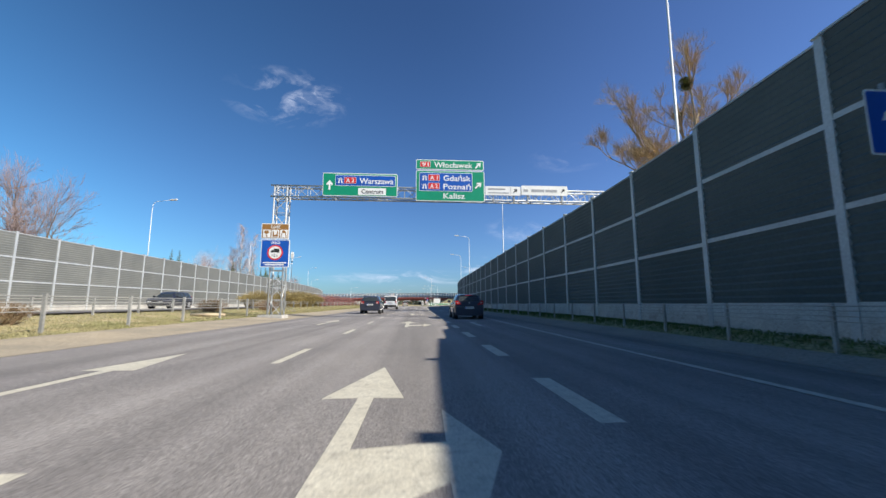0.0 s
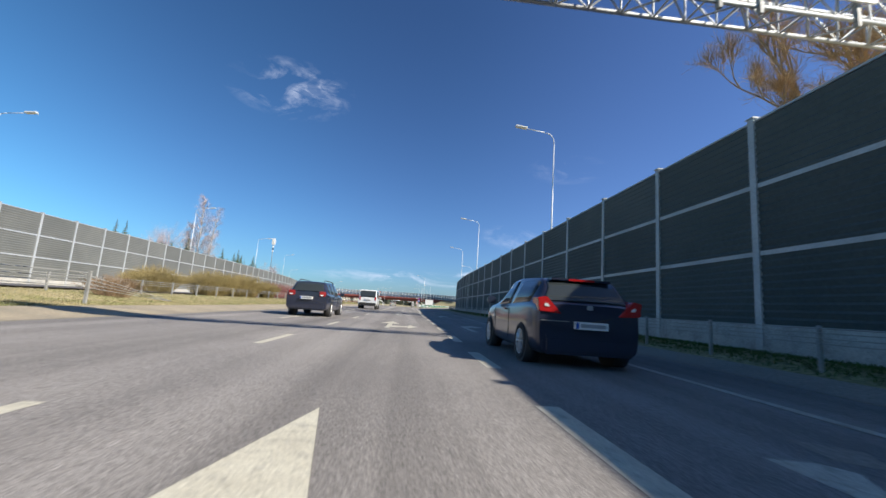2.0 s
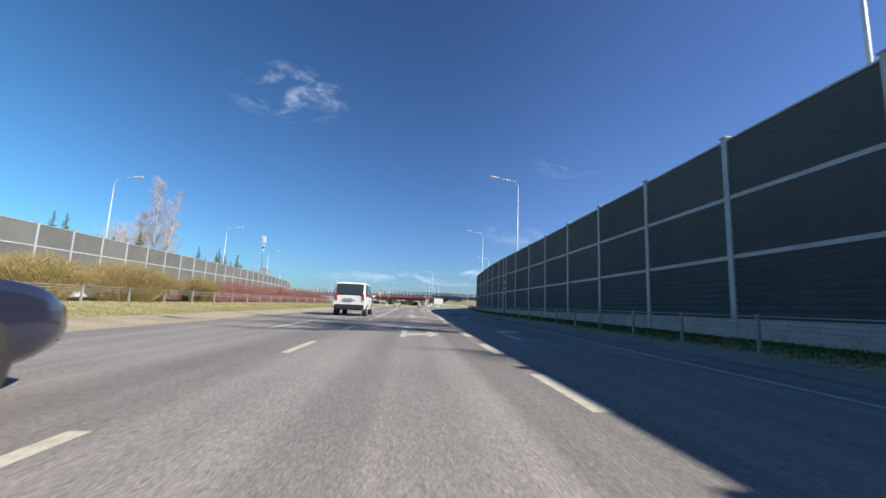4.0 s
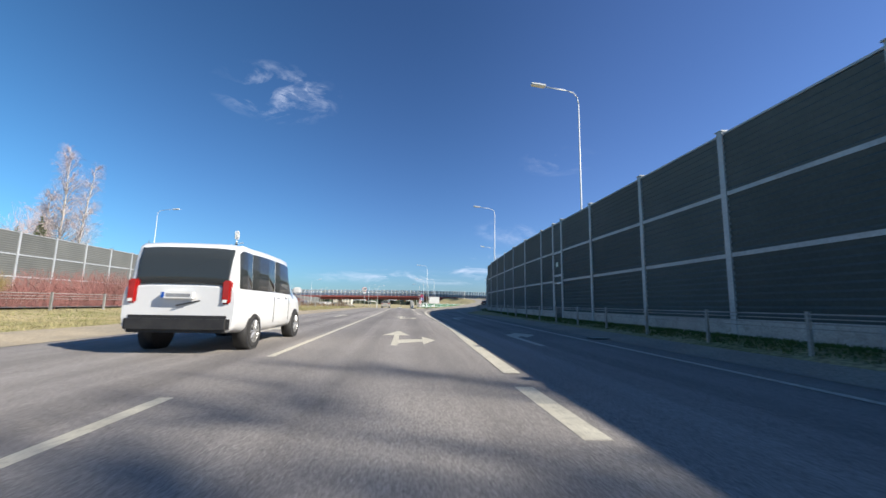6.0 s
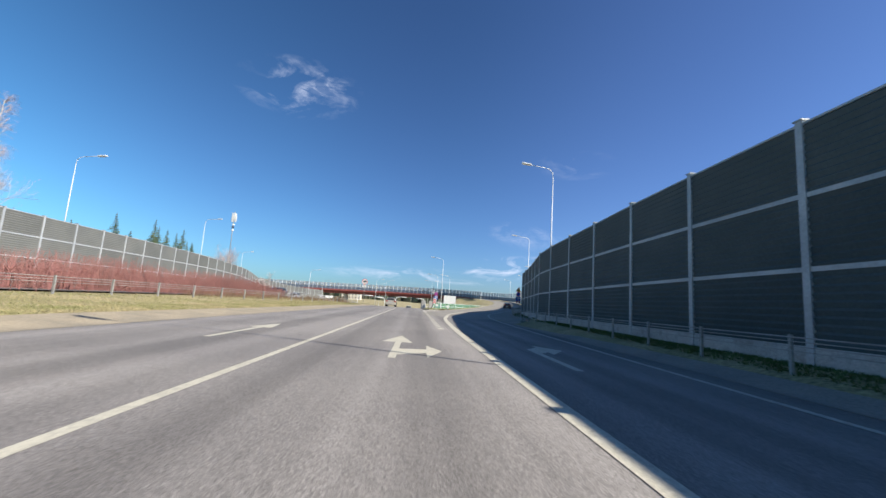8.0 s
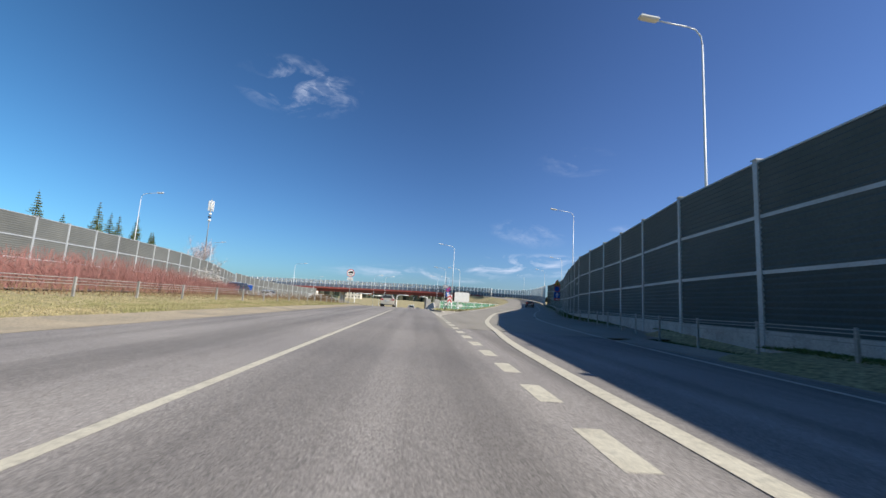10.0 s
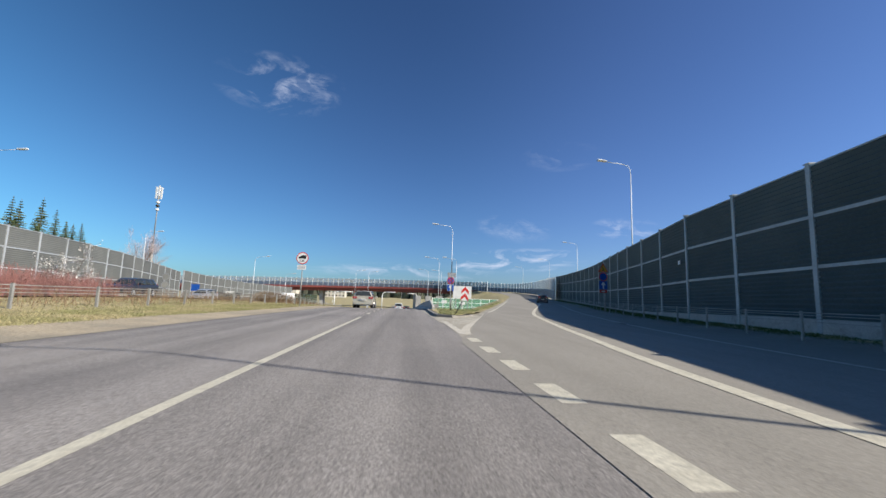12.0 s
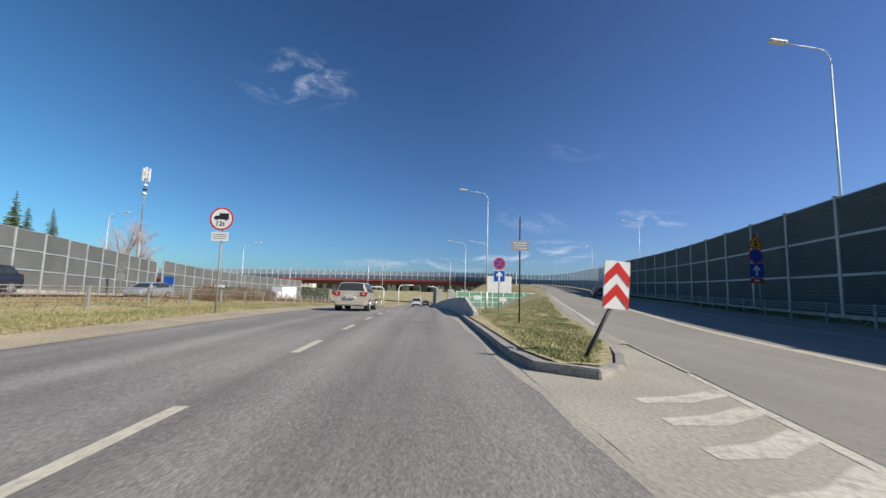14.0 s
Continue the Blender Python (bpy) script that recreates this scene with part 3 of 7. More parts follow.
band("lane_line", "broad solid white line curving towards the ramp", inner, 0.24, lambda x, y: z_ramp(x, y) + 0.004)
nose = lerp_nodes([(4.05, 123.2, 0), (4.6, 125.6, 0), (5.5, 129.3, 0), (7.6, 136.2, 0), (12.0, 151.7, 0), (18.2, 173.2, 0)], 6)
band("edge_line", "solid white edge line on the inner side of the ramp", nose, 0.17, lambda x, y: z_ramp(x, y) - 0.0065)
dusty = lerp_nodes([(1.86, 113.8, 0), (2.0, 115.0, 0), (2.22, 116.2, 0), (2.5, 117.4, 0), (2.72, 118.1, 0), (3.12, 119.6, 0), (3.66, 121.7, 0), (4.05, 123.2, 0)], 6)
band("edge_line", "broad dusty white line at the nose of the gore", dusty, 0.25, lambda x, y: 0.0042, PAINT_FADED)
band("edge_line", "white edge line beside the gore and barrier", [Vector((1.79, y, 0)) for y in steps(113.8, 123.8, 1)], 0.23, lambda x, y: z_main(y) + 0.0030, PAINT_FADED)
for k in range(-4, 12):
    y1 = 93.9 + 1.72 * k
    marking("lane_dash", "short broad white dash between lane and ramp", [(1.68, y1 - 0.86), (1.93, y1 - 0.86), (1.93, y1), (1.68, y1)], 0.0 if y1 < 101.9 else 0.0065)
right_edge = lerp_nodes([(4.5, -40, 0), (4.55, 10, 0), (5.0, 35, 0), (5.6, 60, 0), (6.0, 80, 0), (6.7, 97.2, 0), (7.6, 106.2, 0), (9.3, 116.2, 0), (12.2, 127.2, 0), (16.2, 140.2, 0), (22, 157.2, 0), (26.6, 173.2, 0), (32.0, 193.2, 0)], 6)
band("edge_line", "faded white edge line in the shade of the wall", right_edge, 0.14, lambda x, y: z_ramp(x, y) + 0.004, PAINT_FADED)
for k in range(6):
    y0 = 118.75 + 0.66 * k
    x1 = float(np.interp(y0 + 0.1, [p.y for p in dusty], [p.x for p in dusty])) - 0.12
    x0 = 1.94 + 0.11 * k
    xm = x0 + (x1 - x0) * 0.45
    marking("gore_hatch", "faded white hatch stripe on the dusty gore", [(x0, y0 - 0.36), (xm, y0 - 0.32), (x1, y0), (x1, y0 + 0.27), (xm, y0 - 0.06), (x0, y0 - 0.16)], 0.0036, PAINT_FADED)


def arrow_straight_right(y0, x0=0.1):
    pts = [(0.0, 0), (0.15, 0), (0.15, 0.5), (0.76, 1.0), (0.76, 0.28), (1.12, 1.42), (0.80, 2.45), (0.78, 1.62), (0.16, 1.5), (0.16, 2.9), (0.46, 2.88), (0.12, 4.8), (-0.34, 2.88), (0.01, 2.9)]
    return marking("lane_arrow", "worn white ahead-or-turn arrow on the asphalt", [(x0 + x, y0 + y) for x, y in pts])


def arrow_straight(y0, x0=-3.8):
    pts = [(0.0, 0), (0.15, 0), (0.15, 3.1), (0.42, 3.1), (0.075, 5.0), (-0.28, 3.1), (0.0, 3.1)]
    return marking("lane_arrow", "worn white straight-ahead arrow in the overtaking lane", [(x0 + x, y0 + y) for x, y in pts])


def arrow_right(y0, x0, mat=None):
    pts = [(0.0, 0), (0.17, 0), (0.17, 2.55), (0.45, 2.9), (0.45, 2.45), (1.05, 3.5), (0.45, 4.5), (0.45, 3.95), (0.0, 3.3)]
    return marking("lane_arrow", "white turn arrow in the shade of the wall", [(x0 + x, y0 + y) for x, y in pts], None, mat)


for k, (y, x) in enumerate(((1.75, -0.15), (16.4, -0.05), (31.4, 0.0), (46.8, -0.01), (62.0, 0.23), (77.3, 0.24))):
    arrow_straight_right(y, x)
    arrow_straight(y + 1.6, -3.85 - 0.02 * k)
marking("lane_arrow", "half worn away turn arrow in the shade of the wall", [(3.0, 17.2), (3.17, 17.2), (3.17, 19.9), (3.42, 20.3), (3.3, 20.45), (3.0, 20.5)], None, PAINT_FADED)
marking("lane_arrow", "worn scrap of a turn arrow's head", [(3.5, 20.5), (3.75, 20.35), (3.95, 20.7), (3.6, 20.95)], None, GUTTER)
for y, x in ((32.2, 3.05), (47.2, 3.2), (62.2, 3.75), (77.0, 3.75)):
    arrow_right(y, x)

# ---- noise walls ----
BAY = 4.0


def panel_mesh(name, length, height, material, ribs=10, deep=0.045):
    """One cassette with horizontal ribs; its lower left corner at the origin, the ribbed face at -y."""
    bm = bmesh.new()
    prof = []
    for i in range(ribs):
        z = height * i / ribs
        prof += [(deep * 0.7 - 0.075, z), (deep * -0.3 - 0.075, z + height / ribs * 0.70)]
    prof.append((deep * 0.7 - 0.075, height))
    a = [bm.verts.new((0, y, z)) for y, z in prof]
    b = [bm.verts.new((length, y, z)) for y, z in prof]
    for i in range(len(prof) - 1):
        bm.faces.new((a[i], b[i], b[i + 1], a[i + 1]))
    c = [bm.verts.new(v) for v in ((0, 0.06, 0), (length, 0.06, 0), (length, 0.06, height), (0, 0.06, height))]
    bm.faces.new((c[1], c[0], c[3], c[2]))
    bm.faces.new((a[-1], b[-1], c[2], c[3]))
    bm.faces.new((c[0], c[1], b[0], a[0]))
    me = bpy.data.meshes.new(name)
    bm.normal_update()
    bm.to_mesh(me)
    bm.free()
    me.materials.append(material)
    return me


def simple_mesh(name, bm, material):
    me = bpy.data.meshes.new(name)
    bm.normal_update()
    bm.to_mesh(me)
    bm.free()
    me.materials.append(material)
    return me


def noise_wall(name, label, line, base, height, material, road_side, skip=(), plinth=0.55, levels=3, tall=lambda y: 0.0, metal=STEEL):
    """Posts every four metres along a line, three ribbed panels and rails to a bay, a concrete plinth below."""
    wall = thing(name, label, "noise wall", kind="structure")
    ph = (height - plinth) / levels
    post_me = simple_mesh("post", boxed(-0.09, 0.09, -0.12, 0.10, -0.6, height + 0.10), metal)
    cap_me = simple_mesh("cap", boxed(-0.12, 0.12, -0.15, 0.13, 0, 0.035), metal)
    pan_me = panel_mesh("panel", BAY, ph, material, deep=0.045 if road_side < 0 else 0.018)
    rail_me = simple_mesh("rail", boxed(0.06, BAY - 0.06, -0.10, -0.035, -0.055, 0.055), metal)
    top_me = simple_mesh("coping", boxed(0.0, BAY, -0.085, 0.07, 0, 0.05), metal)
    pli_me = simple_mesh("plinth", boxed(0.05, BAY - 0.05, -0.10, 0.08, -0.7, plinth), CONCRETE)
    pts = line
    for i, p in enumerate(pts):
        q = pts[min(i + 1, len(pts) - 1)]
        o = pts[max(i - 1, 0)]
        d = (q - p) if i + 1 < len(pts) else (p - o)
        ang = math.atan2(d.y, d.x) + (0 if road_side > 0 else math.pi)
        z = base(p.x, p.y)
        zq = base(q.x, q.y)
        turn = Matrix.Translation((p.x, p.y, z)) @ Matrix.Rotation(ang, 4, "Z")
        post = part("post", post_me, None, wall)
        post.matrix_basis = turn @ Matrix.Diagonal((1, 1, 1 + tall(p.y), 1))
        part("cap", cap_me, None, post).matrix_basis = Matrix.Translation((0, 0, height + 0.10))
        if i + 1 >= len(pts) or i in skip:
            continue
        start = Matrix.Translation((p.x, p.y, z)) if road_side > 0 else Matrix.Translation((q.x, q.y, zq))
        ln = math.hypot(q.x - p.x, q.y - p.y)
        rise = (zq - z) / ln * road_side
        shear = Matrix.Identity(4)
        shear[2][0] = rise
        m = start @ Matrix.Rotation(ang, 4, "Z") @ shear @ Matrix.Diagonal((ln / BAY, 1, 1 + tall(p.y), 1))
        for k in range(levels):
            part("panel", pan_me, None, wall).matrix_basis = m @ Matrix.Translation((0, 0, plinth + ph * k))
            if k:
                part("rail", rail_me, None, wall).matrix_basis = m @ Matrix.Translation((0, 0, plinth + ph * k))
        part("coping", top_me, None, wall).matrix_basis = m @ Matrix.Translation((0, 0, height))
        part("plinth", pli_me, None, wall).matrix_basis = m
    return wall, pts


def wall_base_right(x, y):
    low = 0.30 - 0.24 * smooth(y, 25, 72)
    if y < 97:
        return low
    d = np.hypot(RAMP_XY[:, 0] - x, RAMP_XY[:, 1] - y)
    return low - 0.27 * smooth(y, 114, 134) + float(RAMP_Z[int(np.argmin(d))])


wall_x = nodes([(-60, 8.1), (-4, 8.1), (3, 8.35), (9, 8.7), (15, 8.95), (20, 9.1), (46, 9.12), (58, 9.22), (74, 9.3), (80, 9.4), (85, 9.6), (90, 9.95), (94, 10.2), (98, 10.48), (101.3, 10.8), (104, 11.25), (107.2, 12.0), (110.7, 12.75),
                (114.2, 13.45), (122.7, 14.95), (131.7, 17.6), (134.7, 18.5), (142.8, 21.2), (152.5, 24.5), (164, 27.9), (180, 32.0), (190, 34.6), (198.5, 36.7)])
post_y = [15.3 - 3.9 * k for k in range(14, 0, -1)] + [15.3, 19.15, 22.95, 26.9, 30.75, 34.65, 38.65, 42.6, 46.6, 50.6, 54.6, 58.6, 62.6, 66.5, 70.65, 74.25, 75.6, 77.8, 81.7, 85.6, 89.8, 93.9, 98.3, 102.7, 107.0]
right_line = [Vector((wall_x(y), y, 0)) for y in post_y]
right_line += even([Vector((wall_x(y), y, 0)) for y in steps(107.0, 198.5, 0.5)], BAY)[1:]
door_bay = post_y.index(74.25)
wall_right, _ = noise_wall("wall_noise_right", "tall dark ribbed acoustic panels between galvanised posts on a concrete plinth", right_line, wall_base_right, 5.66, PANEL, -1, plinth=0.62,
                                     skip=(door_bay,), tall=lambda y: 0.07 * smooth(14 - y, 0, 12), metal=ZINC_SHADED)
# the bay with the escape door
bay = Matrix.Translation((9.32, 75.6, wall_base_right(9.15, 75))) @ Matrix.Rotation(-math.pi / 2, 4, "Z")
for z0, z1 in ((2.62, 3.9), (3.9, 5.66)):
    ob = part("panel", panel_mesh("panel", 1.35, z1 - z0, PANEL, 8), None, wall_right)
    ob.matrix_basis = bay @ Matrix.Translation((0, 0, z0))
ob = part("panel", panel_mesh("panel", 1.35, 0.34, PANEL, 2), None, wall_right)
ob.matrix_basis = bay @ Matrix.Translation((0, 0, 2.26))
for z in (2.62, 3.95):
    part("rail", boxed(0.05, 1.3, -0.11, -0.03, z - 0.055, z + 0.055), STEEL, wall_right).matrix_basis = bay
part("coping", boxed(0, 1.35, -0.085, 0.07, 5.66, 5.71), STEEL, wall_right).matrix_basis = bay
door = thing("door_1", "dark ribbed escape door in the noise wall, shut", "door", bay, kind="structure")
part("door_leaf", panel_mesh("door_leaf", 1.14, 2.05, PANEL, 12), None, door).matrix_basis = Matrix.Translation((0.1, 0.01, 0.1))
bm = bmesh.new()
box(bm, 0.05, 0.12, -0.11, 0.02, 0.05, 2.22)
box(bm, 1.23, 1.30, -0.11, 0.02, 0.05, 2.22)
box(bm, 0.12, 1.23, -0.11, 0.02, 2.15, 2.22)
box(bm, 0.12, 1.23, -0.09, 0.02, 0.05, 0.10)
part("door_frame", bm, STEEL, door)
bm = bmesh.new()
box(bm, 0.18, 0.24, -0.15, -0.07, 0.95, 1.22, 0.01)
tube(bm, (0.21, -0.16, 1.1), (0.36, -0.16, 1.1), 0.012)
part("door_handle", bm, STEEL, door, "steel lever handle and plate")
part("door_closer", boxed(0.7, 1.05, -0.17, -0.09, 2.12, 2.20, 0.01), LAMPHEAD, door)
exit_sign = thing("escape_sign", "small pale green escape sign plate above the door", "sign", bay)
part("plate", boxed(0.42, 0.78, -0.105, -0.09, 3.12, 3.40), surface("escape_green", (0.30, 0.52, 0.42), (0.25, 0.45, 0.36), rough=0.5, big=3, fine=20, bump=0, grain=0.05), exit_sign)
part("pictogram", boxed(0.5, 0.58, -0.109, -0.1055, 3.16, 3.36), WHITE, exit_sign)
part("pictogram", boxed(0.63, 0.72, -0.109, -0.1055, 3.16, 3.36), WHITE, exit_sign)
for y, z in ((123.6, 3.2),):
    mk = thing("escape_sign", "small pale plate high on the noise wall", "sign", Matrix.Translation((wall_x(y) - 0.12, y, z)) @ Matrix.Rotation(-math.pi / 2 - 0.35, 4, "Z"))
    part("plate", boxed(-0.15, 0.15, -0.03, 0, 0, 0.22), WHITE, mk)

left_curve = lerp_nodes([(-28.5, -60, 0), (-28.5, 10, 0), (-28.8, 45, 0), (-29.8, 80, 0), (-31.2, 112, 0), (-34.5, 150, 0), (-38.5, 168, 0), (-43.5, 186, 0)], 12)
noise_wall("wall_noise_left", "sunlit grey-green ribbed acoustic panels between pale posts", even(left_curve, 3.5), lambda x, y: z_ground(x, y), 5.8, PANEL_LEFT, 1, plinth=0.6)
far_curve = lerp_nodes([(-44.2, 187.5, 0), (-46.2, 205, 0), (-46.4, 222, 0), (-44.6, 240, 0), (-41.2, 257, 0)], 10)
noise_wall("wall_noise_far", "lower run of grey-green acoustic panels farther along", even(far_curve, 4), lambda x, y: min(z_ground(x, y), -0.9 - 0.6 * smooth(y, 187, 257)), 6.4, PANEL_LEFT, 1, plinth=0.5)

# ---- cable barriers ----


def cable_barrier(label, line, zf, heights, post_h, mat=STEEL_DULL, every=2.5, wide=0.05):
    """Steel posts with tight horizontal ropes and a top tube."""
    b = thing("cable_barrier", label, "guard rail", group="roadside barriers")
    pm = simple_mesh("post", boxed(-wide, wide, -0.035, 0.035, -0.5, post_h, 0.008), mat)
    pts = even(line, every)
    for i, p in enumerate(pts):
        q, o = pts[min(i + 1, len(pts) - 1)], pts[max(i - 1, 0)]
        ang = math.atan2(q.y - o.y, q.x - o.x)
        part("post", pm, None, b).matrix_basis = Matrix.Translation((p.x, p.y, zf(p.x, p.y))) @ Matrix.Rotation(ang + math.pi / 2, 4, "Z")
    for h, r in heights:
        bm = bmesh.new()
        for k, (p, q) in enumerate(zip(pts, pts[1:])):
            n = Vector((q.y - p.y, p.x - q.x, 0)).normalized() * 0.05
            tube(bm, (p.x - n.x, p.y - n.y, zf(p.x, p.y) + h), (q.x - n.x, q.y - n.y, zf(q.x, q.y) + h), r, sides=5, cap=False)
        part("rope" if r < 0.02 else "rail", bm, mat, b)
    return b


def verge_right(x, y):
    return (0.18 if y < 97 else 0.16 + float(RAMP_Z[int(np.argmin(np.hypot(RAMP_XY[:, 0] - x, RAMP_XY[:, 1] - y)))]))


cable_barrier("low galvanised cable barrier on the shaded verge below the noise wall", [Vector((wall_x(y) - (1.05 + 0.3 * smooth(y, 0, 40)), y, 0)) for y in steps(-33, 196, 0.5)], verge_right,
              ((0.71, 0.014), (0.63, 0.011), (0.54, 0.011), (0.45, 0.011)), 0.76, wide=0.032)
cable_barrier("galvanised cable barrier with four ropes guarding the sign gantry", [Vector((-9.7, y, 0)) for y in steps(-24.1, 34, 0.5)], lambda x, y: z_ground(x, y) + 0.02,
              ((0.98, 0.016), (0.80, 0.012), (0.68, 0.012), (0.56, 0.012)), 1.05, every=3.3)
median_x = nodes([(-40, -15.2), (90, -15.3), (108, -13.2), (120, -12.0), (150, -12.0), (180, -14.5), (205, -17), (265, -24)])
cable_barrier("low cable barrier along the opposite carriageway", [Vector((median_x(y), y, 0)) for y in steps(-30, 250, 0.5)], lambda x, y: z_ground(x, y) + 0.02,
              ((0.74, 0.016), (0.62, 0.012), (0.50, 0.012)), 0.80, every=3.2)
slack = thing("fallen_ropes", "slack barrier ropes sagging to the grass at the barrier's end", "guard rail")
bm = bmesh.new()
for k in range(4):
    tube(bm, (-9.75, 31.6, 0.98 - 0.14 * k + z_ground(-9.7, 34)), (-10.6 - 0.1 * k, 38.5, 0.16), 0.013, sides=5)
part("rope", bm, STEEL_DULL, slack)

# ---- street lamps ----


def street_lamp(x, y, z, height=13.0, arm=2.4, toward=-1.0, group="street lamps"):
    """A tapered steel mast with a bent arm and a flat head; toward: the way of the arm along x."""
    lamp = thing("street_lamp", "tall galvanised lamp mast with a bent arm and flat head", "street lamp", Matrix.Translation((x, y, z)), group)
    bm = bmesh.new()
    tube(bm, (0, 0, -0.4), (0, 0, 1.2), 0.12, 0.115, 8)
    tube(bm, (0, 0, 1.2), (0, 0, height - 0.9), 0.066, 0.034, 8)
    part("mast", bm, MAST, lamp)
    bm = bmesh.new()
    pts = [Vector((0, 0, height - 0.9)), Vector((toward * 0.06, 0, height - 0.5)), Vector((toward * 0.3, 0, height - 0.22)), Vector((toward * 0.7, 0, height - 0.12)), Vector((toward * (arm - 0.4), 0, height + 0.02))]
    for a, b in zip(pts, pts[1:]):
        tube(bm, a, b, 0.030, 0.026, 6)
    part("arm", bm, MAST, lamp)
    bm = bmesh.new()
    m = Matrix.Translation((toward * (arm - 0.05), 0, height + 0.05)) @ Matrix.Rotation(-toward * 0.09, 4, "Y")
    box(bm, -0.42, 0.42, -0.15, 0.15, -0.02, 0.10, 0.035, m)
    part("lamp_head", bm, LAMPHEAD, lamp, "flat white lamp head")
    part("lens", boxed(-0.36, 0.36, -0.12, 0.12, -0.035, -0.018, m=m), WHITE, lamp)
    return lamp


for y in (-16.5, 13.5, 43.5, 73.4, 102.1):
    street_lamp(wall_x(y) + 0.75, y, 0.1, 13.2)
for x, y, z, h in ((18.95, 134.6, 0.2, 12.75), (33.1, 177.4, 1.4, 11.0), (39.5, 210, 2.9, 9.5), (41, 240, 3.6, 9.0)):
    street_lamp(x, y, z, h, 2.6)
for x, y in ((-31.6, 19.0), (-31.2, 49.3), (-32.2, 80.3), (-33.6, 109.8), (-37.0, 141), (-45, 176)):
    street_lamp(x, y, z_ground(x, y), 13.0 if y < 150 else 12.0, 2.4, 1.0)
for x, y, z, h in ((6.1, 155.2, -0.2, 10.8), (6.3, 177.7, -1.6, 10.0), (9.6, 178, -1.4, 9.9), (6.3, 214, -3.0, 11.5), (10.0, 214.4, -2.8, 11.3)):
    street_lamp(x, y, z, h, 2.4)
for x, y, h in ((-14.3, 220.7, 11.0), (-10.7, 221.2, 11.0), (-29, 183, 9.5), (-34, 221, 9.5), (-20, 300, 13), (-2, 330, 13), (9, 345, 13), (22, 340, 13.5), (-38, 320, 12)):
    street_lamp(x, y, z_ground(x, y), h, 2.4, 1.0 if x < 0 else -1.0, "far street lamps")

# ---- sign gantry ----


def lettering(text, height, material, parent, at, width=None, name="lettering"):
    """Raised flat letters in the xz plane facing -y; at: their lower left corner."""
    cu = bpy.data.curves.new(name, "FONT")
    cu.body, cu.size, cu.extrude, cu.resolution_u = text, height / 0.72, 0.0015, 3
    cu.offset = 0.006 * height / 0.3
    tmp = bpy.data.objects.new(name, cu)
    scene.collection.objects.link(tmp)
    bpy.context.view_layer.update()
    me = bpy.data.meshes.new_from_object(tmp)
    bpy.data.objects.remove(tmp)
    me.name = name
    me.materials.clear()
    me.materials.append(material)
    xs = [v.co.x for v in me.vertices]
    sx = (width / (max(xs) - min(xs))) if width else 1.0
    ob = part(name, me, None, parent)
    ob.matrix_basis = Matrix.Translation((at[0] - min(xs) * sx, at[1], at[2])) @ Matrix.Rotation(math.pi / 2, 4, "X") @ Matrix.Diagonal((sx, 1, 1, 1))
    return ob


def rounded(bm, x0, x1, z0, z1, r, y0, y1):
    """An upright plate with rounded corners, its face at y0."""
    pts = []
    for cx, cz, a in ((x1 - r, z1 - r, 0), (x0 + r, z1 - r, 90), (x0 + r, z0 + r, 180), (x1 - r, z0 + r, 270)):
        for k in range(5):
            t = radians(a + 22.5 * k)
            pts.append((cx + r * math.cos(t), cz + r * math.sin(t)))
    f = [bm.verts.new((x, y0, z)) for x, z in pts]
    b = [bm.verts.new((x, y1, z)) for x, z in pts]
    bm.faces.new(f[::-1])
    bm.faces.new(b)
    n = len(pts)
    for i in range(n):
        j = (i + 1) % n
        bm.faces.new((f[j], f[i], b[i], b[j]))
    return bm


def plate(name, parent, x0, x1, z0, z1, y, mat, r=0.06, thick=0.004, label=""):
    return part(name, rounded(bmesh.new(), x0, x1, z0, z1, r, y - thick, y), mat, parent, label)


def flat_shape(name, parent, pts, y, mat, label=""):
    """A flat outline (x, z) facing -y, four millimetres thick."""
    bm = bmesh.new()
    f = [bm.verts.new((x, y - 0.004, z)) for x, z in pts]
    b = [bm.verts.new((x, y, z)) for x, z in pts]
    face = bm.faces.new(f)
    bm.faces.new(b[::-1])
    n = len(pts)
    for i in range(n):
        j = (i + 1) % n
        bm.faces.new((f[i], b[i], b[j], f[j]))
    bmesh.ops.recalc_face_normals(bm, faces=bm.faces[:])
    return part(name, bm, mat, parent, label)


def slant_arrow(cx, cz, s, turn):
    a = radians(turn)
    pts = [(-0.09, -0.5), (0.09, -0.5), (0.09, 0.08), (0.3, -0.05), (0.3, 0.16), (0.0, 0.5), (-0.3, 0.16), (-0.3, -0.05), (-0.09, 0.08)]
    return [(cx + s * (x * math.cos(a) - z * math.sin(a)), cz + s * (x * math.sin(a) + z * math.cos(a))) for x, z in pts]


GY = 25.2
gantry = thing("sign_gantry", "galvanised lattice gantry spanning the carriageway", "gantry", Matrix.Translation((-8.1, GY, 0.1)))


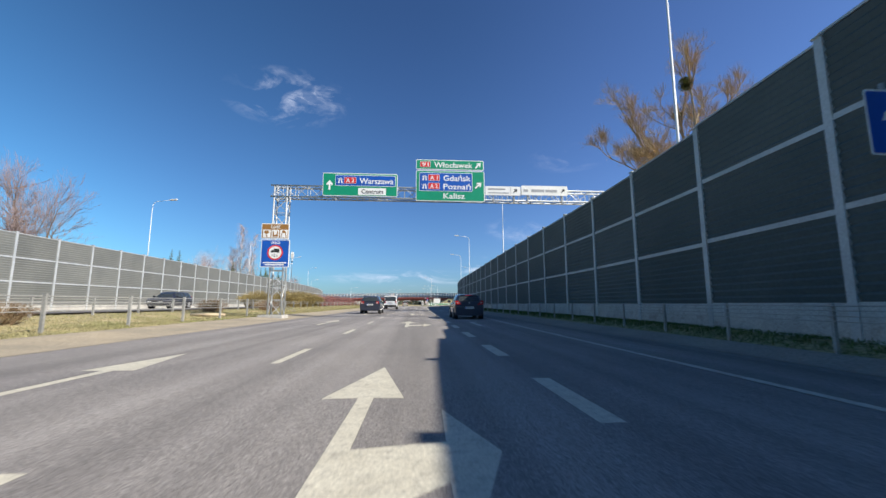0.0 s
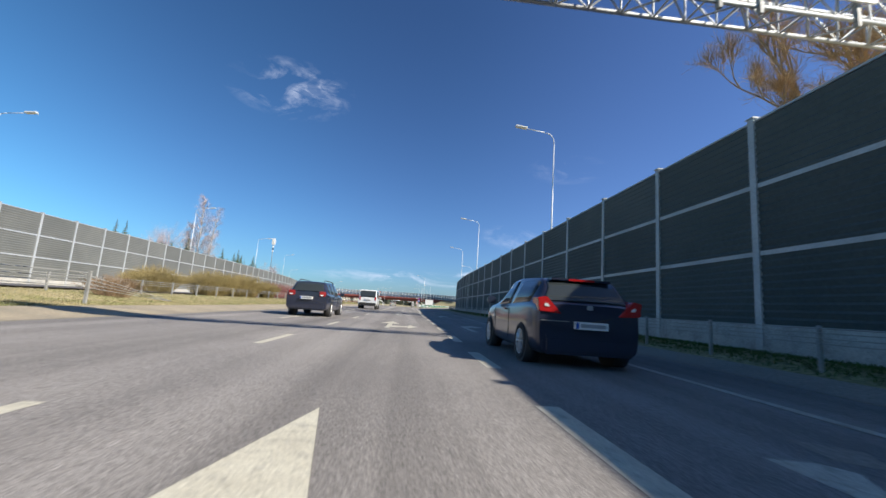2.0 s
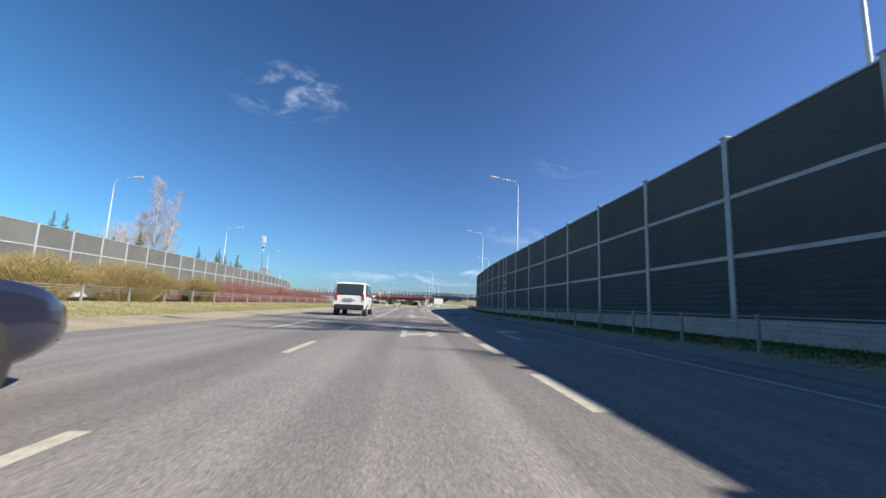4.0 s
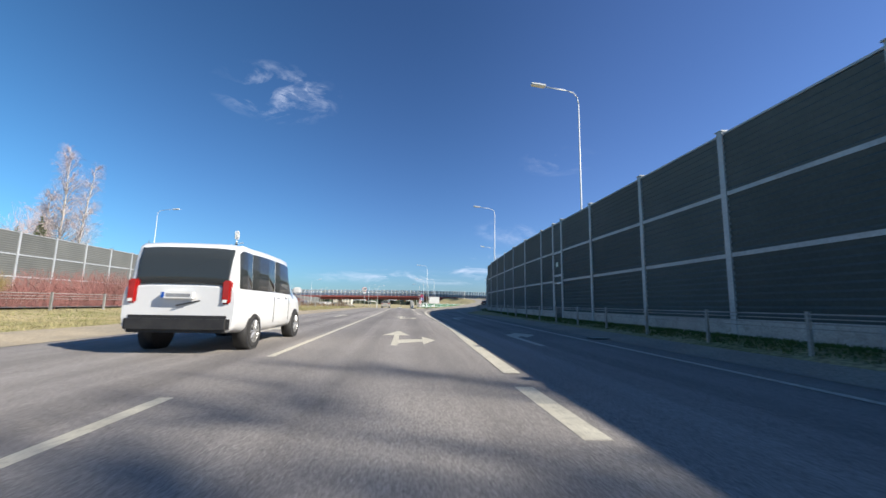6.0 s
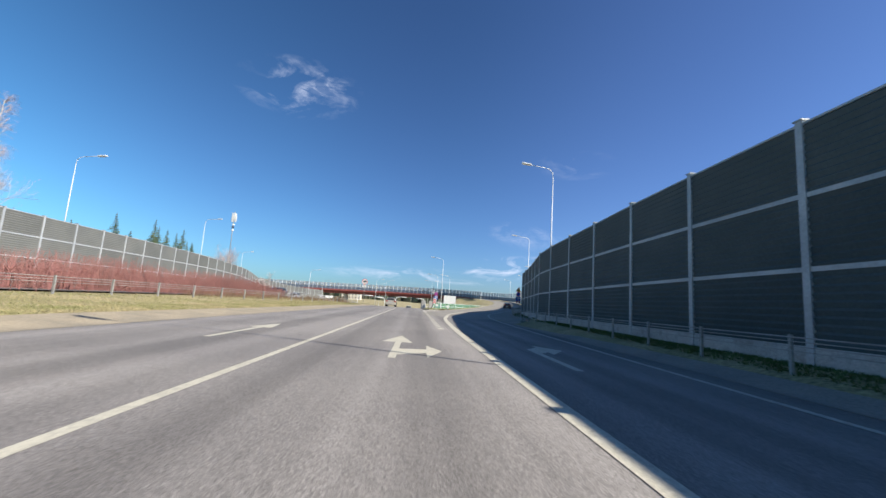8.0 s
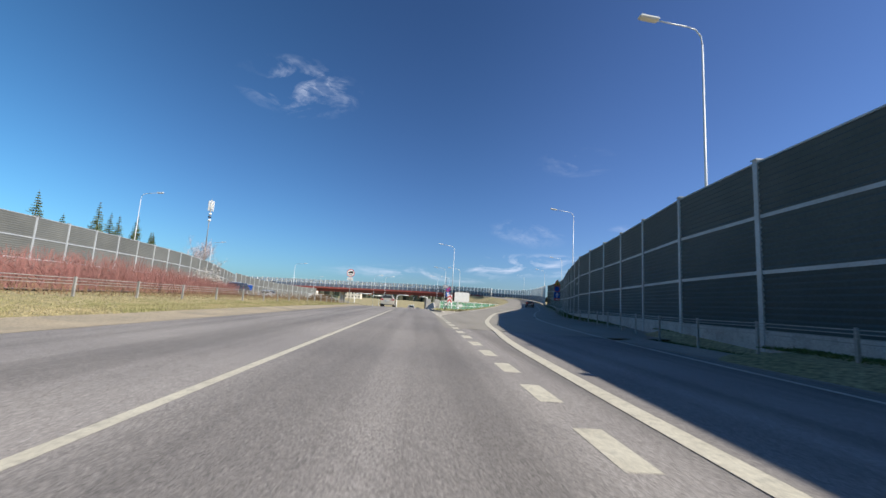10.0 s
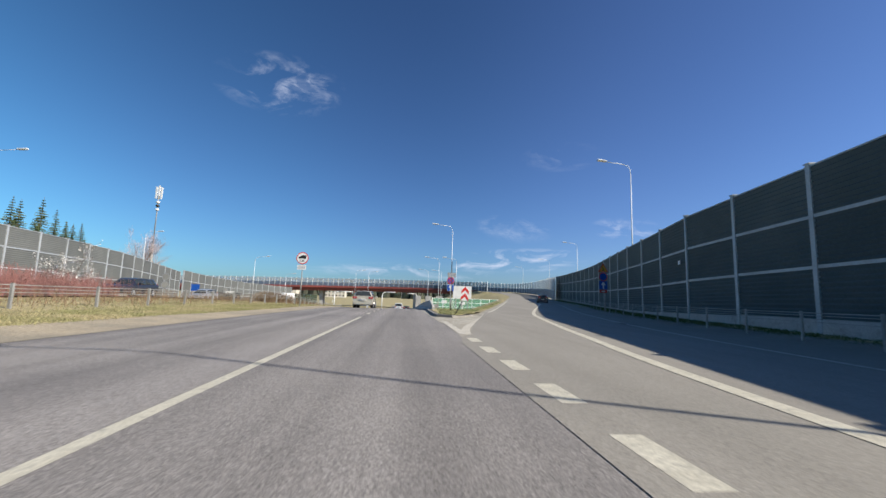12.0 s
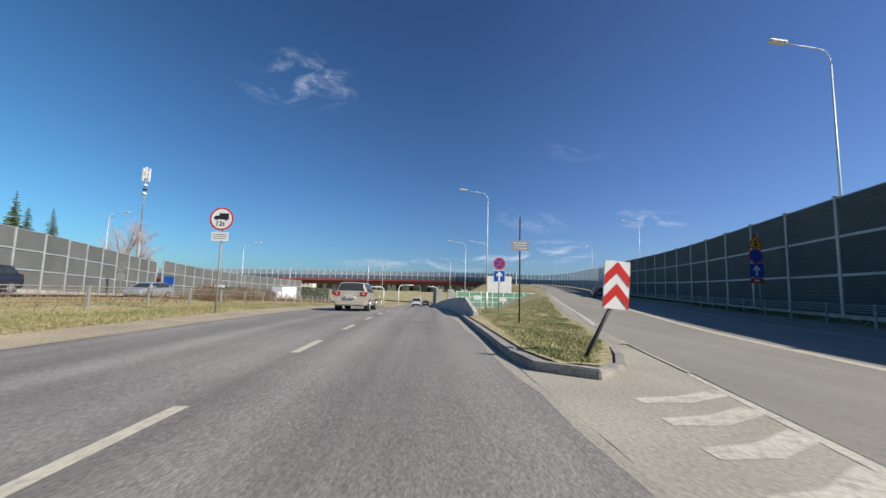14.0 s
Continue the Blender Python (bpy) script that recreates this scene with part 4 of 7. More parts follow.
def lattice(bm, corners_a, corners_b, n, rc, rd):
    """A lattice girder: four chords from corners_a to corners_b with diagonals in its four sides."""
    for a, b in zip(corners_a, corners_b):
        tube(bm, a, b, rc, sides=6)
    for s in range(4):
        a0, a1 = Vector(corners_a[s]), Vector(corners_a[(s + 1) % 4])
        b0, b1 = Vector(corners_b[s]), Vector(corners_b[(s + 1) % 4])
        for k in range(n):
            p, q = (k / n, (k + 1) / n)
            if k % 2:
                tube(bm, a0.lerp(b0, p), a1.lerp(b1, q), rd, sides=5, cap=False)
            else:
                tube(bm, a1.lerp(b1, p), a0.lerp(b0, q), rd, sides=5, cap=False)
            tube(bm, a0.lerp(b0, q), a1.lerp(b1, q), rd, sides=5, cap=False)
    return bm


c = [(-0.38, -0.3), (0.38, -0.3), (0.38, 0.3), (-0.38, 0.3)]
part("column", lattice(bmesh.new(), [(x + 0.15, y, 0.12) for x, y in c], [(x + 0.15, y, 8.0) for x, y in c], 9, 0.05, 0.025), STEEL, gantry)
part("column", lattice(bmesh.new(), [(21.3 + x, y, 0.1) for x, y in c], [(21.3 + x, y, 8.0) for x, y in c], 9, 0.05, 0.025), STEEL, gantry)
c = [(-0.32, 7.28), (0.32, 7.28), (0.32, 7.98), (-0.32, 7.98)]
part("beam", lattice(bmesh.new(), [(-0.45, y, z) for y, z in c], [(21.75, y, z) for y, z in c], 30, 0.05, 0.022), STEEL, gantry)
part("footing", boxed(-0.7, 0.7, -0.6, 0.6, -0.6, 0.12, 0.02), CONCRETE, gantry)
part("footing", boxed(20.6, 22.0, -0.6, 0.6, -0.6, 0.12, 0.02), CONCRETE, gantry)
for x in (-4.6, -2.0, 1.2, 3.8, 5.2, 6.5, 7.4, 9.6):
    part("bracket", boxed(x + 8.1 - 0.04, x + 8.1 + 0.04, -0.40, -0.30, 7.1, 9.75 if 0 < x < 4 else 8.15), STEEL_DULL, gantry)

SY = GY - 0.46


def sign_board(name, label, x0, x1, z0, z1, mat, border=WHITE, edge=0.045, r=0.09, category="road sign", y=None):
    y = SY if y is None else y
    s = thing(name, label, category)
    bm = rounded(bmesh.new(), x0, x1, z0, z1, r, y, y + 0.05)
    part("panel", bm, border if border else mat, s)
    part("back", rounded(bmesh.new(), x0 + 0.02, x1 - 0.02, z0 + 0.02, z1 - 0.02, r, y + 0.053, y + 0.06), GREYBACK, s)
    if border:
        plate("face", s, x0 + edge, x1 - edge, z0 + edge, z1 - edge, y - 0.003, mat, max(0.02, r - edge))
    return s


def motorway_symbol(s, x, z, h, y):
    """A pictogram of a road under a bridge, white on blue."""
    plate("symbol", s, x, x + h, z, z + h, y, BLUE, 0.02)
    y -= 0.006
    flat_shape("symbol", s, [(x + 0.12 * h, z + 0.05 * h), (x + 0.38 * h, z + 0.05 * h), (x + 0.45 * h, z + 0.9 * h), (x + 0.36 * h, z + 0.9 * h)], y, WHITE)
    flat_shape("symbol", s, [(x + 0.62 * h, z + 0.05 * h), (x + 0.88 * h, z + 0.05 * h), (x + 0.64 * h, z + 0.9 * h), (x + 0.55 * h, z + 0.9 * h)], y, WHITE)
    flat_shape("symbol", s, [(x + 0.05 * h, z + 0.62 * h), (x + 0.95 * h, z + 0.62 * h), (x + 0.95 * h, z + 0.7 * h), (x + 0.05 * h, z + 0.7 * h)], y, WHITE)


def route_shield(s, text, x0, x1, z0, z1, y):
    plate("shield", s, x0, x1, z0, z1, y, WHITE, 0.03)
    plate("shield", s, x0 + 0.02, x1 - 0.02, z0 + 0.02, z1 - 0.02, y - 0.006, RED, 0.02)
    h = (z1 - z0) * 0.62
    lettering(text, h, WHITE, s, (x0 + (x1 - x0) * 0.17, y - 0.014, (z0 + z1) / 2 - h / 2), (x1 - x0) * 0.66)


# ahead to the capital
s = sign_board("direction_sign", "large green and blue gantry sign for the road ahead", -5.42, -0.84, 7.44, 8.90, GREEN)
flat_shape("arrow", s, slant_arrow(-5.0, 8.12, 0.62, 0), SY - 0.008, WHITE)
plate("field", s, -4.66, -0.97, 8.08, 8.78, SY - 0.008, WHITE, 0.05)
plate("field", s, -4.63, -1.00, 8.11, 8.75, SY - 0.014, BLUE, 0.04)
motorway_symbol(s, -4.55, 8.23, 0.40, SY - 0.020)
route_shield(s, "A 2", -4.13, -3.38, 8.23, 8.64, SY - 0.020)
lettering("Warszawa", 0.36, WHITE, s, (-3.18, SY - 0.024, 8.24), 2.08)
plate("field", s, -3.25, -1.55, 7.53, 7.97, SY - 0.008, WHITE, 0.03)
lettering("Centrum", 0.27, BLACK, s, (-3.05, SY - 0.016, 7.62), 1.32)

s = sign_board("direction_sign", "green gantry sign strip with a red route number", 0.30, 4.58, 9.26, 9.90, GREEN, r=0.08)
route_shield(s, "91", 0.55, 1.20, 9.40, 9.77, SY - 0.012)
lettering("Włocławek", 0.36, WHITE, s, (1.42, SY - 0.014, 9.40), 2.45)
flat_shape("arrow", s, slant_arrow(4.22, 9.58, 0.5, -45), SY - 0.008, WHITE)

s = sign_board("direction_sign", "large green and blue gantry sign for the exit", 0.30, 4.62, 7.22, 9.20, GREEN)
plate("field", s, 0.50, 3.85, 7.86, 9.06, SY - 0.008, WHITE, 0.05)
plate("field", s, 0.53, 3.82, 7.89, 9.03, SY - 0.014, BLUE, 0.04)
for z, route, city in ((8.52, "A 1", "Gdańsk"), (7.98, "A 2", "Poznań")):
    motorway_symbol(s, 0.64, z, 0.40, SY - 0.020)
    route_shield(s, route, 1.06, 1.78, z, z + 0.41, SY - 0.020)
    lettering(city, 0.36, WHITE, s, (2.02, SY - 0.024, z + 0.02), 1.72)
lettering("Kalisz", 0.36, WHITE, s, (2.02, SY - 0.014, 7.40), 1.35)
flat_shape("arrow", s, slant_arrow(4.22, 8.28, 0.55, -45), SY - 0.008, WHITE)

s = sign_board("direction_sign", "white gantry sign with small faded lettering and an arrow", 4.68, 6.92, 7.68, 8.26, WHITE, None, r=0.03)
for x0, x1, z0, z1 in ((4.85, 5.95, 8.02, 8.12), (4.85, 6.15, 7.80, 7.86)):
    flat_shape("bar", s, [(x0, z0), (x1, z0), (x1, z1), (x0, z1)], SY - 0.004, GREYBACK)
flat_shape("bar", s, [(6.26, 7.72), (6.275, 7.72), (6.275, 8.22), (6.26, 8.22)], SY - 0.004, GREYBACK)
flat_shape("arrow", s, slant_arrow(6.58, 7.97, 0.36, -45), SY - 0.004, BLACK)
s = sign_board("direction_sign", "long white gantry sign with a line of dark lettering", 6.98, 9.96, 7.72, 8.34, WHITE, None, r=0.03)
for x0, x1 in ((7.12, 7.40), (7.62, 8.45), (8.52, 9.28)):
    flat_shape("bar", s, [(x0, 7.93), (x1, 7.93), (x1, 8.10), (x0, 8.10)], SY - 0.004, GREYBACK)
flat_shape("arrow", s, slant_arrow(9.66, 8.03, 0.34, -45), SY - 0.004, BLACK)

# boards on the column
s = sign_board("tourist_sign", "brown tourist board with three white pictogram fields", -8.90, -7.28, 4.74, 5.66, BROWN, r=0.05)
lettering("Łódź", 0.22, WHITE, s, (-8.36, SY - 0.012, 5.36), 0.55)
for k in range(3):
    x = -8.80 + 0.50 * k
    plate("field", s, x, x + 0.44, 4.81, 5.28, SY - 0.008, WHITE, 0.02)
    cx = x + 0.22
    if k == 0:
        shape = [(cx - 0.03, 4.84), (cx + 0.05, 4.84), (cx + 0.02, 5.0), (cx + 0.14, 5.12), (cx + 0.10, 5.23), (cx - 0.12, 5.23), (cx - 0.15, 5.1), (cx - 0.02, 5.0)]
    elif k == 1:
        shape = [(cx - 0.15, 4.86), (cx + 0.16, 4.86), (cx + 0.16, 5.2), (cx + 0.11, 5.2), (cx + 0.07, 4.98), (cx - 0.06, 4.95), (cx - 0.1, 5.2), (cx - 0.15, 5.2)]
    else:
        shape = [(cx - 0.17, 4.85), (cx - 0.12, 4.85), (cx - 0.08, 5.08), (cx + 0.08, 5.08), (cx + 0.12, 4.85), (cx + 0.17, 4.85), (cx + 0.1, 5.2), (cx, 5.25), (cx - 0.1, 5.2)]
    flat_shape("pictogram", s, shape, SY - 0.014, BROWN)


def disc(bm_r, cx, cz, n=28):
    return [(cx + bm_r * math.cos(2 * math.pi * k / n), cz + bm_r * math.sin(2 * math.pi * k / n)) for k in range(n)]


def truck_shape(cx, cz, s):
    return [(cx + s * x, cz + s * z) for x, z in ((-0.5, -0.18), (-0.42, -0.18), (-0.38, -0.25), (-0.27, -0.25), (-0.23, -0.18), (0.22, -0.18), (0.26, -0.25), (0.38, -0.25), (0.42, -0.18), (0.5, -0.18),
                                                   (0.5, 0.25), (-0.15, 0.25), (-0.15, 0.08), (-0.38, 0.08), (-0.5, -0.05))]


s = sign_board("warning_board", "blue board with a round lorry ban and white lettering", -8.86, -7.20, 3.02, 4.68, BLUE, r=0.05)
lettering("UWAGA", 0.15, WHITE, s, (-8.30, SY - 0.012, 4.42), 0.55)
flat_shape("disc", s, disc(0.46, -8.03, 3.90), SY - 0.008, RED)
flat_shape("disc", s, disc(0.37, -8.03, 3.90), SY - 0.014, WHITE)
flat_shape("pictogram", s, truck_shape(-8.03, 4.0, 0.50), SY - 0.020, BLACK)
lettering("12 t", 0.16, BLACK, s, (-8.2, SY - 0.022, 3.64), 0.34)
for z, w in ((3.25, 1.35), (3.13, 1.1)):
    flat_shape("bar", s, [(-8.03 - w / 2, z), (-8.03 + w / 2, z), (-8.03 + w / 2, z + 0.07), (-8.03 - w / 2, z + 0.07)], SY - 0.008, WHITE)

# ---- single road signs ----


def pole(parent, x, y, z0, z1, r=0.03, lean=(0, 0), mat=STEEL_DULL):
    return part("pole", tubed((x, y, z0), (x + lean[0], y + lean[1], z1), r, sides=8), mat, parent)


X, Y = -7.45, 133.0
zt = z_ground(X, Y)
s = thing("ban_sign", "round white lorry ban sign above a small white plate", "road sign", group="round signs")
pole(s, X + 0.03, Y + 0.05, zt - 0.4, 3.95, 0.035)
flat_shape("disc", s, disc(0.44, X, 3.50), Y - 0.004, RED)
flat_shape("disc", s, disc(0.375, X, 3.50), Y - 0.010, WHITE)
flat_shape("backing", s, disc(0.43, X, 3.50), Y + 0.006, GREYBACK)
flat_shape("pictogram", s, truck_shape(X, 3.58, 0.54), Y - 0.016, BLACK)
lettering("12t", 0.17, BLACK, s, (X - 0.16, Y - 0.018, 3.24), 0.3)
plate("plate", s, X - 0.32, X + 0.30, 2.66, 3.0, Y, WHITE, 0.03, 0.01)
for z in (2.74, 2.82, 2.90):
    flat_shape("bar", s, [(X - 0.26, z), (X + 0.24, z), (X + 0.24, z + 0.025), (X - 0.26, z + 0.025)], Y - 0.012, GREYBACK)

# leaning chevron board on the gore
s = thing("chevron_board", "leaning red and white chevron board on a bent black post", "road sign", Matrix.Translation((3.18, 123.8, 0.14)) @ Matrix.Rotation(radians(4), 4, "Y"))
part("pole", tubed((-0.52, 0.03, -0.35), (0.05, 0.03, 0.95), 0.032, sides=8), TRIM, s)
part("panel", rounded(bmesh.new(), -0.19, 0.21, 0.70, 1.44, 0.02, -0.01, 0.01), WHITE, s)
for z in (0.70, 1.04):
    h = 0.17
    flat_shape("chevron", s, [(-0.185, z + 0.005), (0.01, z + 0.22), (0.205, z + 0.005), (0.205, z + h), (0.01, z + h + 0.22), (-0.185, z + h)], -0.014, RED)
part("pictogram", boxed(-0.19, 0.21, 0.0115, 0.014, 0.70, 1.44), GREYBACK, s)

X, Y = 3.28, 130.2
s = thing("info_sign", "small grey plate high on a thin dark pole in the grass", "road sign")
pole(s, X, Y, 0.0, 3.45, 0.025, mat=TRIM)
plate("plate", s, X - 0.29, X + 0.27, 2.36, 2.68, Y - 0.03, GREYBACK, 0.02, 0.01)
for z in (2.43, 2.51, 2.59):
    flat_shape("bar", s, [(X - 0.22, z), (X + 0.2, z), (X + 0.2, z + 0.02), (X - 0.22, z + 0.02)], Y - 0.042, WHITE)

X, Y = 4.12, 138.2
zt = 0.1
s = thing("no_stopping_sign", "round red-crossed blue sign above a blue arrow plate", "road sign", group="round signs")
pole(s, X, Y + 0.04, -0.3, 2.75, 0.03)
flat_shape("disc", s, disc(0.31, X, 2.50), Y, RED)
flat_shape("disc", s, disc(0.25, X, 2.50), Y - 0.006, BLUE)
for a in (45, -45):
    ca, sa = math.cos(radians(a)), math.sin(radians(a))
    flat_shape("cross", s, [(X + ca * u - sa * v, 2.50 + sa * u + ca * v) for u, v in ((-0.25, -0.035), (0.25, -0.035), (0.25, 0.035), (-0.25, 0.035))], Y - (0.012 if a > 0 else 0.0165), RED)
plate("panel", s, X - 0.30, X + 0.30, 1.56, 2.14, Y, WHITE, 0.03)
plate("face", s, X - 0.28, X + 0.28, 1.58, 2.12, Y - 0.006, BLUE, 0.03)
flat_shape("arrow", s, slant_arrow(X, 1.85, 0.5, 0), Y - 0.012, WHITE)

X, Y = 18.6, 139.0
zt = z_ground(X, Y)
s = thing("roadwork_signs", "faded yellow warning triangle over blue plates on one pole", "road sign")
pole(s, X + 0.2, Y + 0.05, zt - 0.3, 4.75, 0.04)
flat_shape("triangle", s, [(X - 0.48, 3.86), (X + 0.48, 3.86), (X, 4.70)], Y, RED)
flat_shape("triangle", s, [(X - 0.37, 3.92), (X + 0.37, 3.92), (X, 4.56)], Y - 0.006, YELLOW)
flat_shape("pictogram", s, [(X - 0.12, 3.98), (X + 0.14, 3.98), (X + 0.05, 4.12), (X + 0.02, 4.3), (X - 0.06, 4.3), (X - 0.03, 4.1)], Y - 0.012, BLACK)
flat_shape("disc", s, disc(0.40, X, 3.42), Y, RED)
flat_shape("disc", s, disc(0.33, X, 3.42), Y - 0.006, BLUE)
plate("panel", s, X - 0.40, X + 0.40, 2.24, 3.0, Y, BLUE, 0.03)
flat_shape("arrow", s, slant_arrow(X, 2.62, 0.62, 0), Y - 0.006, WHITE)
plate("plate", s, X - 0.36, X + 0.36, 1.92, 2.18, Y, RED, 0.03)
flat_shape("bar", s, [(X - 0.16, 1.99), (X + 0.16, 1.99), (X + 0.16, 2.10), (X - 0.16, 2.10)], Y - 0.006, WHITE)

s = thing("square_sign", "blue square sign with a white arrow on a pole", "road sign")
pole(s, 7.55, 5.86, 0.0, 4.3, 0.035)
plate("panel", s, 7.15, 8.05, 3.12, 4.16, 5.80, WHITE, 0.05)
plate("face", s, 7.18, 8.02, 3.15, 4.13, 5.794, BLUE, 0.04)
flat_shape("arrow", s, slant_arrow(7.6, 3.62, 0.7, -20), 5.788, WHITE)

s = thing("billboard", "white blank billboard on steel legs beside the ramp", "billboard")
for x in (7.6, 8.5, 9.4):
    part("leg", boxed(x - 0.05, x + 0.05, 161.95, 162.05, -1.4, 2.6), STEEL_DULL, s)
part("panel", rounded(bmesh.new(), 7.17, 9.91, 0.98, 2.76, 0.02, 161.86, 161.92), WHITE, s)
for x0, x1, z in ((7.4, 8.6, 2.45), (9.3, 9.75, 2.5), (7.4, 9.2, 1.2)):
    flat_shape("bar", s, [(x0, z), (x1, z), (x1, z + 0.06), (x0, z + 0.06)], 161.855, LAMPHEAD)
for x, z in ((5.0, -0.1), (7.4, -0.2)):
    s = thing("small_sign", "small white plate low on a post in the grass", "road sign", group="small plates")
    pole(s, x + 0.2, 155.25, z - 1.0, z + 0.75, 0.03)
    plate("plate", s, x - 0.1, x + 0.6, z + 0.35, z + 0.75, 155.2, WHITE, 0.02)

# ---- gore kerb and barrier ----
kerb = thing("kerb_island", "grey dirty concrete kerb stones round the nose of the gore", "kerb", kind="structure")
kl = even(lerp_nodes([(1.95, 136.2, 0), (1.82, 132.2, 0), (1.74, 127.2, 0), (1.70, 124.2, 0), (1.86, 123.1, 0), (2.3, 122.65, 0), (2.85, 122.95, 0), (3.4, 123.8, 0), (4.1, 125.6, 0)], 10), 1.0)
for p, q in zip(kl, kl[1:]):
    d = q - p
    ang = math.atan2(d.y, d.x)
    zk = z_main(p.y)
    tall = 0.14 if p.x < 1.9 else 0.10
    stone = part("kerbstone", boxed(0.006, d.length - 0.006, 0, 0.15, -0.2, tall, 0.018), KERB, kerb)
    stone.matrix_basis = Matrix.Translation((p.x, p.y, zk)) @ Matrix.Rotation(ang, 4, "Z")
    strip_stone = part("paver", boxed(0.01, d.length - 0.01, 0.165, 0.33, -0.2, tall - 0.025, 0.01), KERB, kerb)
    strip_stone.matrix_basis = stone.matrix_basis
# turf top of the island


def island_z(x, y):
    return max(z_ground(x, y), z_main(y) + 0.12) + 0.02 + 0.035 * math.sin(2.4 * x + y) * smooth(x, 2.1, 2.8)


bm = bmesh.new()
rows = []
for y in steps(123.1, 139.2, 0.6):
    a = float(np.interp(y, [123.1, 124.2, 127.2, 132.2, 139.2], [2.15, 1.95, 1.97, 2.05, 2.2]))
    b = float(np.interp(y, [123.1, 123.8, 125.6, 131.2, 139.2], [2.7, 3.2, 3.9, 5.6, 7.6]))
    row = []
    for k in range(7):
        x = a + (b - a) * k / 6
        row.append(bm.verts.new((x, y, island_z(x, y))))
    rows.append(row)
for r0, r1 in zip(rows, rows[1:]):
    for k in range(6):
        bm.faces.new((r0[k], r0[k + 1], r1[k + 1], r1[k])).smooth = True
tagged(part("ground_island", bm, GRASS_SOIL), "worn turf filling the gore island", "ground", kind="structure")

barrier = thing("concrete_barrier", "long grey concrete safety barrier sinking along the carriageway", "barrier")
prof = [(-0.30, 0.0), (-0.30, 0.09), (-0.12, 0.32), (-0.08, 0.85), (0.08, 0.85), (0.12, 0.32), (0.30, 0.09), (0.30, 0.0)]
ys = steps(133.6, 241.6, 4)
for y0, y1 in zip(ys, ys[1:]):
    bm = bmesh.new()
    ends = []
    for y in (y0 + 0.01, y1 - 0.01):
        k = 0.35 + 0.65 * smooth(y, 133, 137.6)
        xb = float(np.interp(y, [133, 145, 241], [2.35, 2.42, 2.55]))
        ends.append([bm.verts.new((xb + px, y, z_main(y) + pz * k)) for px, pz in prof])
    for i in range(len(prof) - 1):
        bm.faces.new((ends[0][i], ends[0][i + 1], ends[1][i + 1], ends[1][i]))
    bm.faces.new(ends[0][::-1])
    bm.faces.new(ends[1])
    bmesh.ops.recalc_face_normals(bm, faces=bm.faces[:])
    part("segment", bm, CONCRETE, barrier)

posts = thing("marker_posts", "row of short weathered posts on the grass bank", "fence")
pm = simple_mesh("post", boxed(-0.04, 0.04, -0.04, 0.04, -0.3, 0.62, 0.008), STEEL_DULL)
for k in range(16):
    y = 136.7 + 1.5 * k
    x = 2.95 + 0.04 * k
    part("post", pm, None, posts).matrix_basis = Matrix.Translation((x, y, z_ground(x, y)))

# ---- flyover ----
flyover = thing("bridge", "curving flyover with red steel girders and glazed noise screens", "bridge", kind="structure")
deck = [i for i, p in enumerate(RAMP) if (p.y > 249 and p.x < 33)]
bm, bm2 = bmesh.new(), bmesh.new()
r1, r2 = [], []
for i in deck:
    p, sd = RAMP[i], side_of(RAMP, i)
    r1.append([bm.verts.new(p + sd * o + Vector((0, 0, h))) for o, h in ((-5.3, 0.30), (-5.3, -0.30), (5.3, -0.30), (5.3, 0.30))])
    r2.append([bm2.verts.new(p + sd * o + Vector((0, 0, h))) for o, h in ((-5.5, 0.38), (-5.6, -0.35), (-5.0, -0.45), (-4.8, -1.55), (-3.6, -1.55), (-3.4, -0.46), (3.4, -0.46), (3.6, -1.55), (4.8, -1.55), (5.0, -0.45), (5.6, -0.35), (5.5, 0.38))])
for rr, b, closed in ((r1, bm, False), (r2, bm2, False)):
    for a, c2 in zip(rr, rr[1:]):
        for k in range(len(a) - 1):
            b.faces.new((a[k], a[k + 1], c2[k + 1], c2[k]))
part("deck", bm, CONCRETE, flyover)
part("girder", bm2, RUST, flyover, "dull red steel girder")
for i in deck[5::14]:
    p = RAMP[i]
    if -8 < p.x < 4:
        continue
    part("pier", boxed(p.x - 0.7, p.x + 0.7, p.y - 2.2, p.y + 2.2, z_ground(p.x, p.y) - 1, p.z - 1.55, 0.05), CONCRETE, flyover)
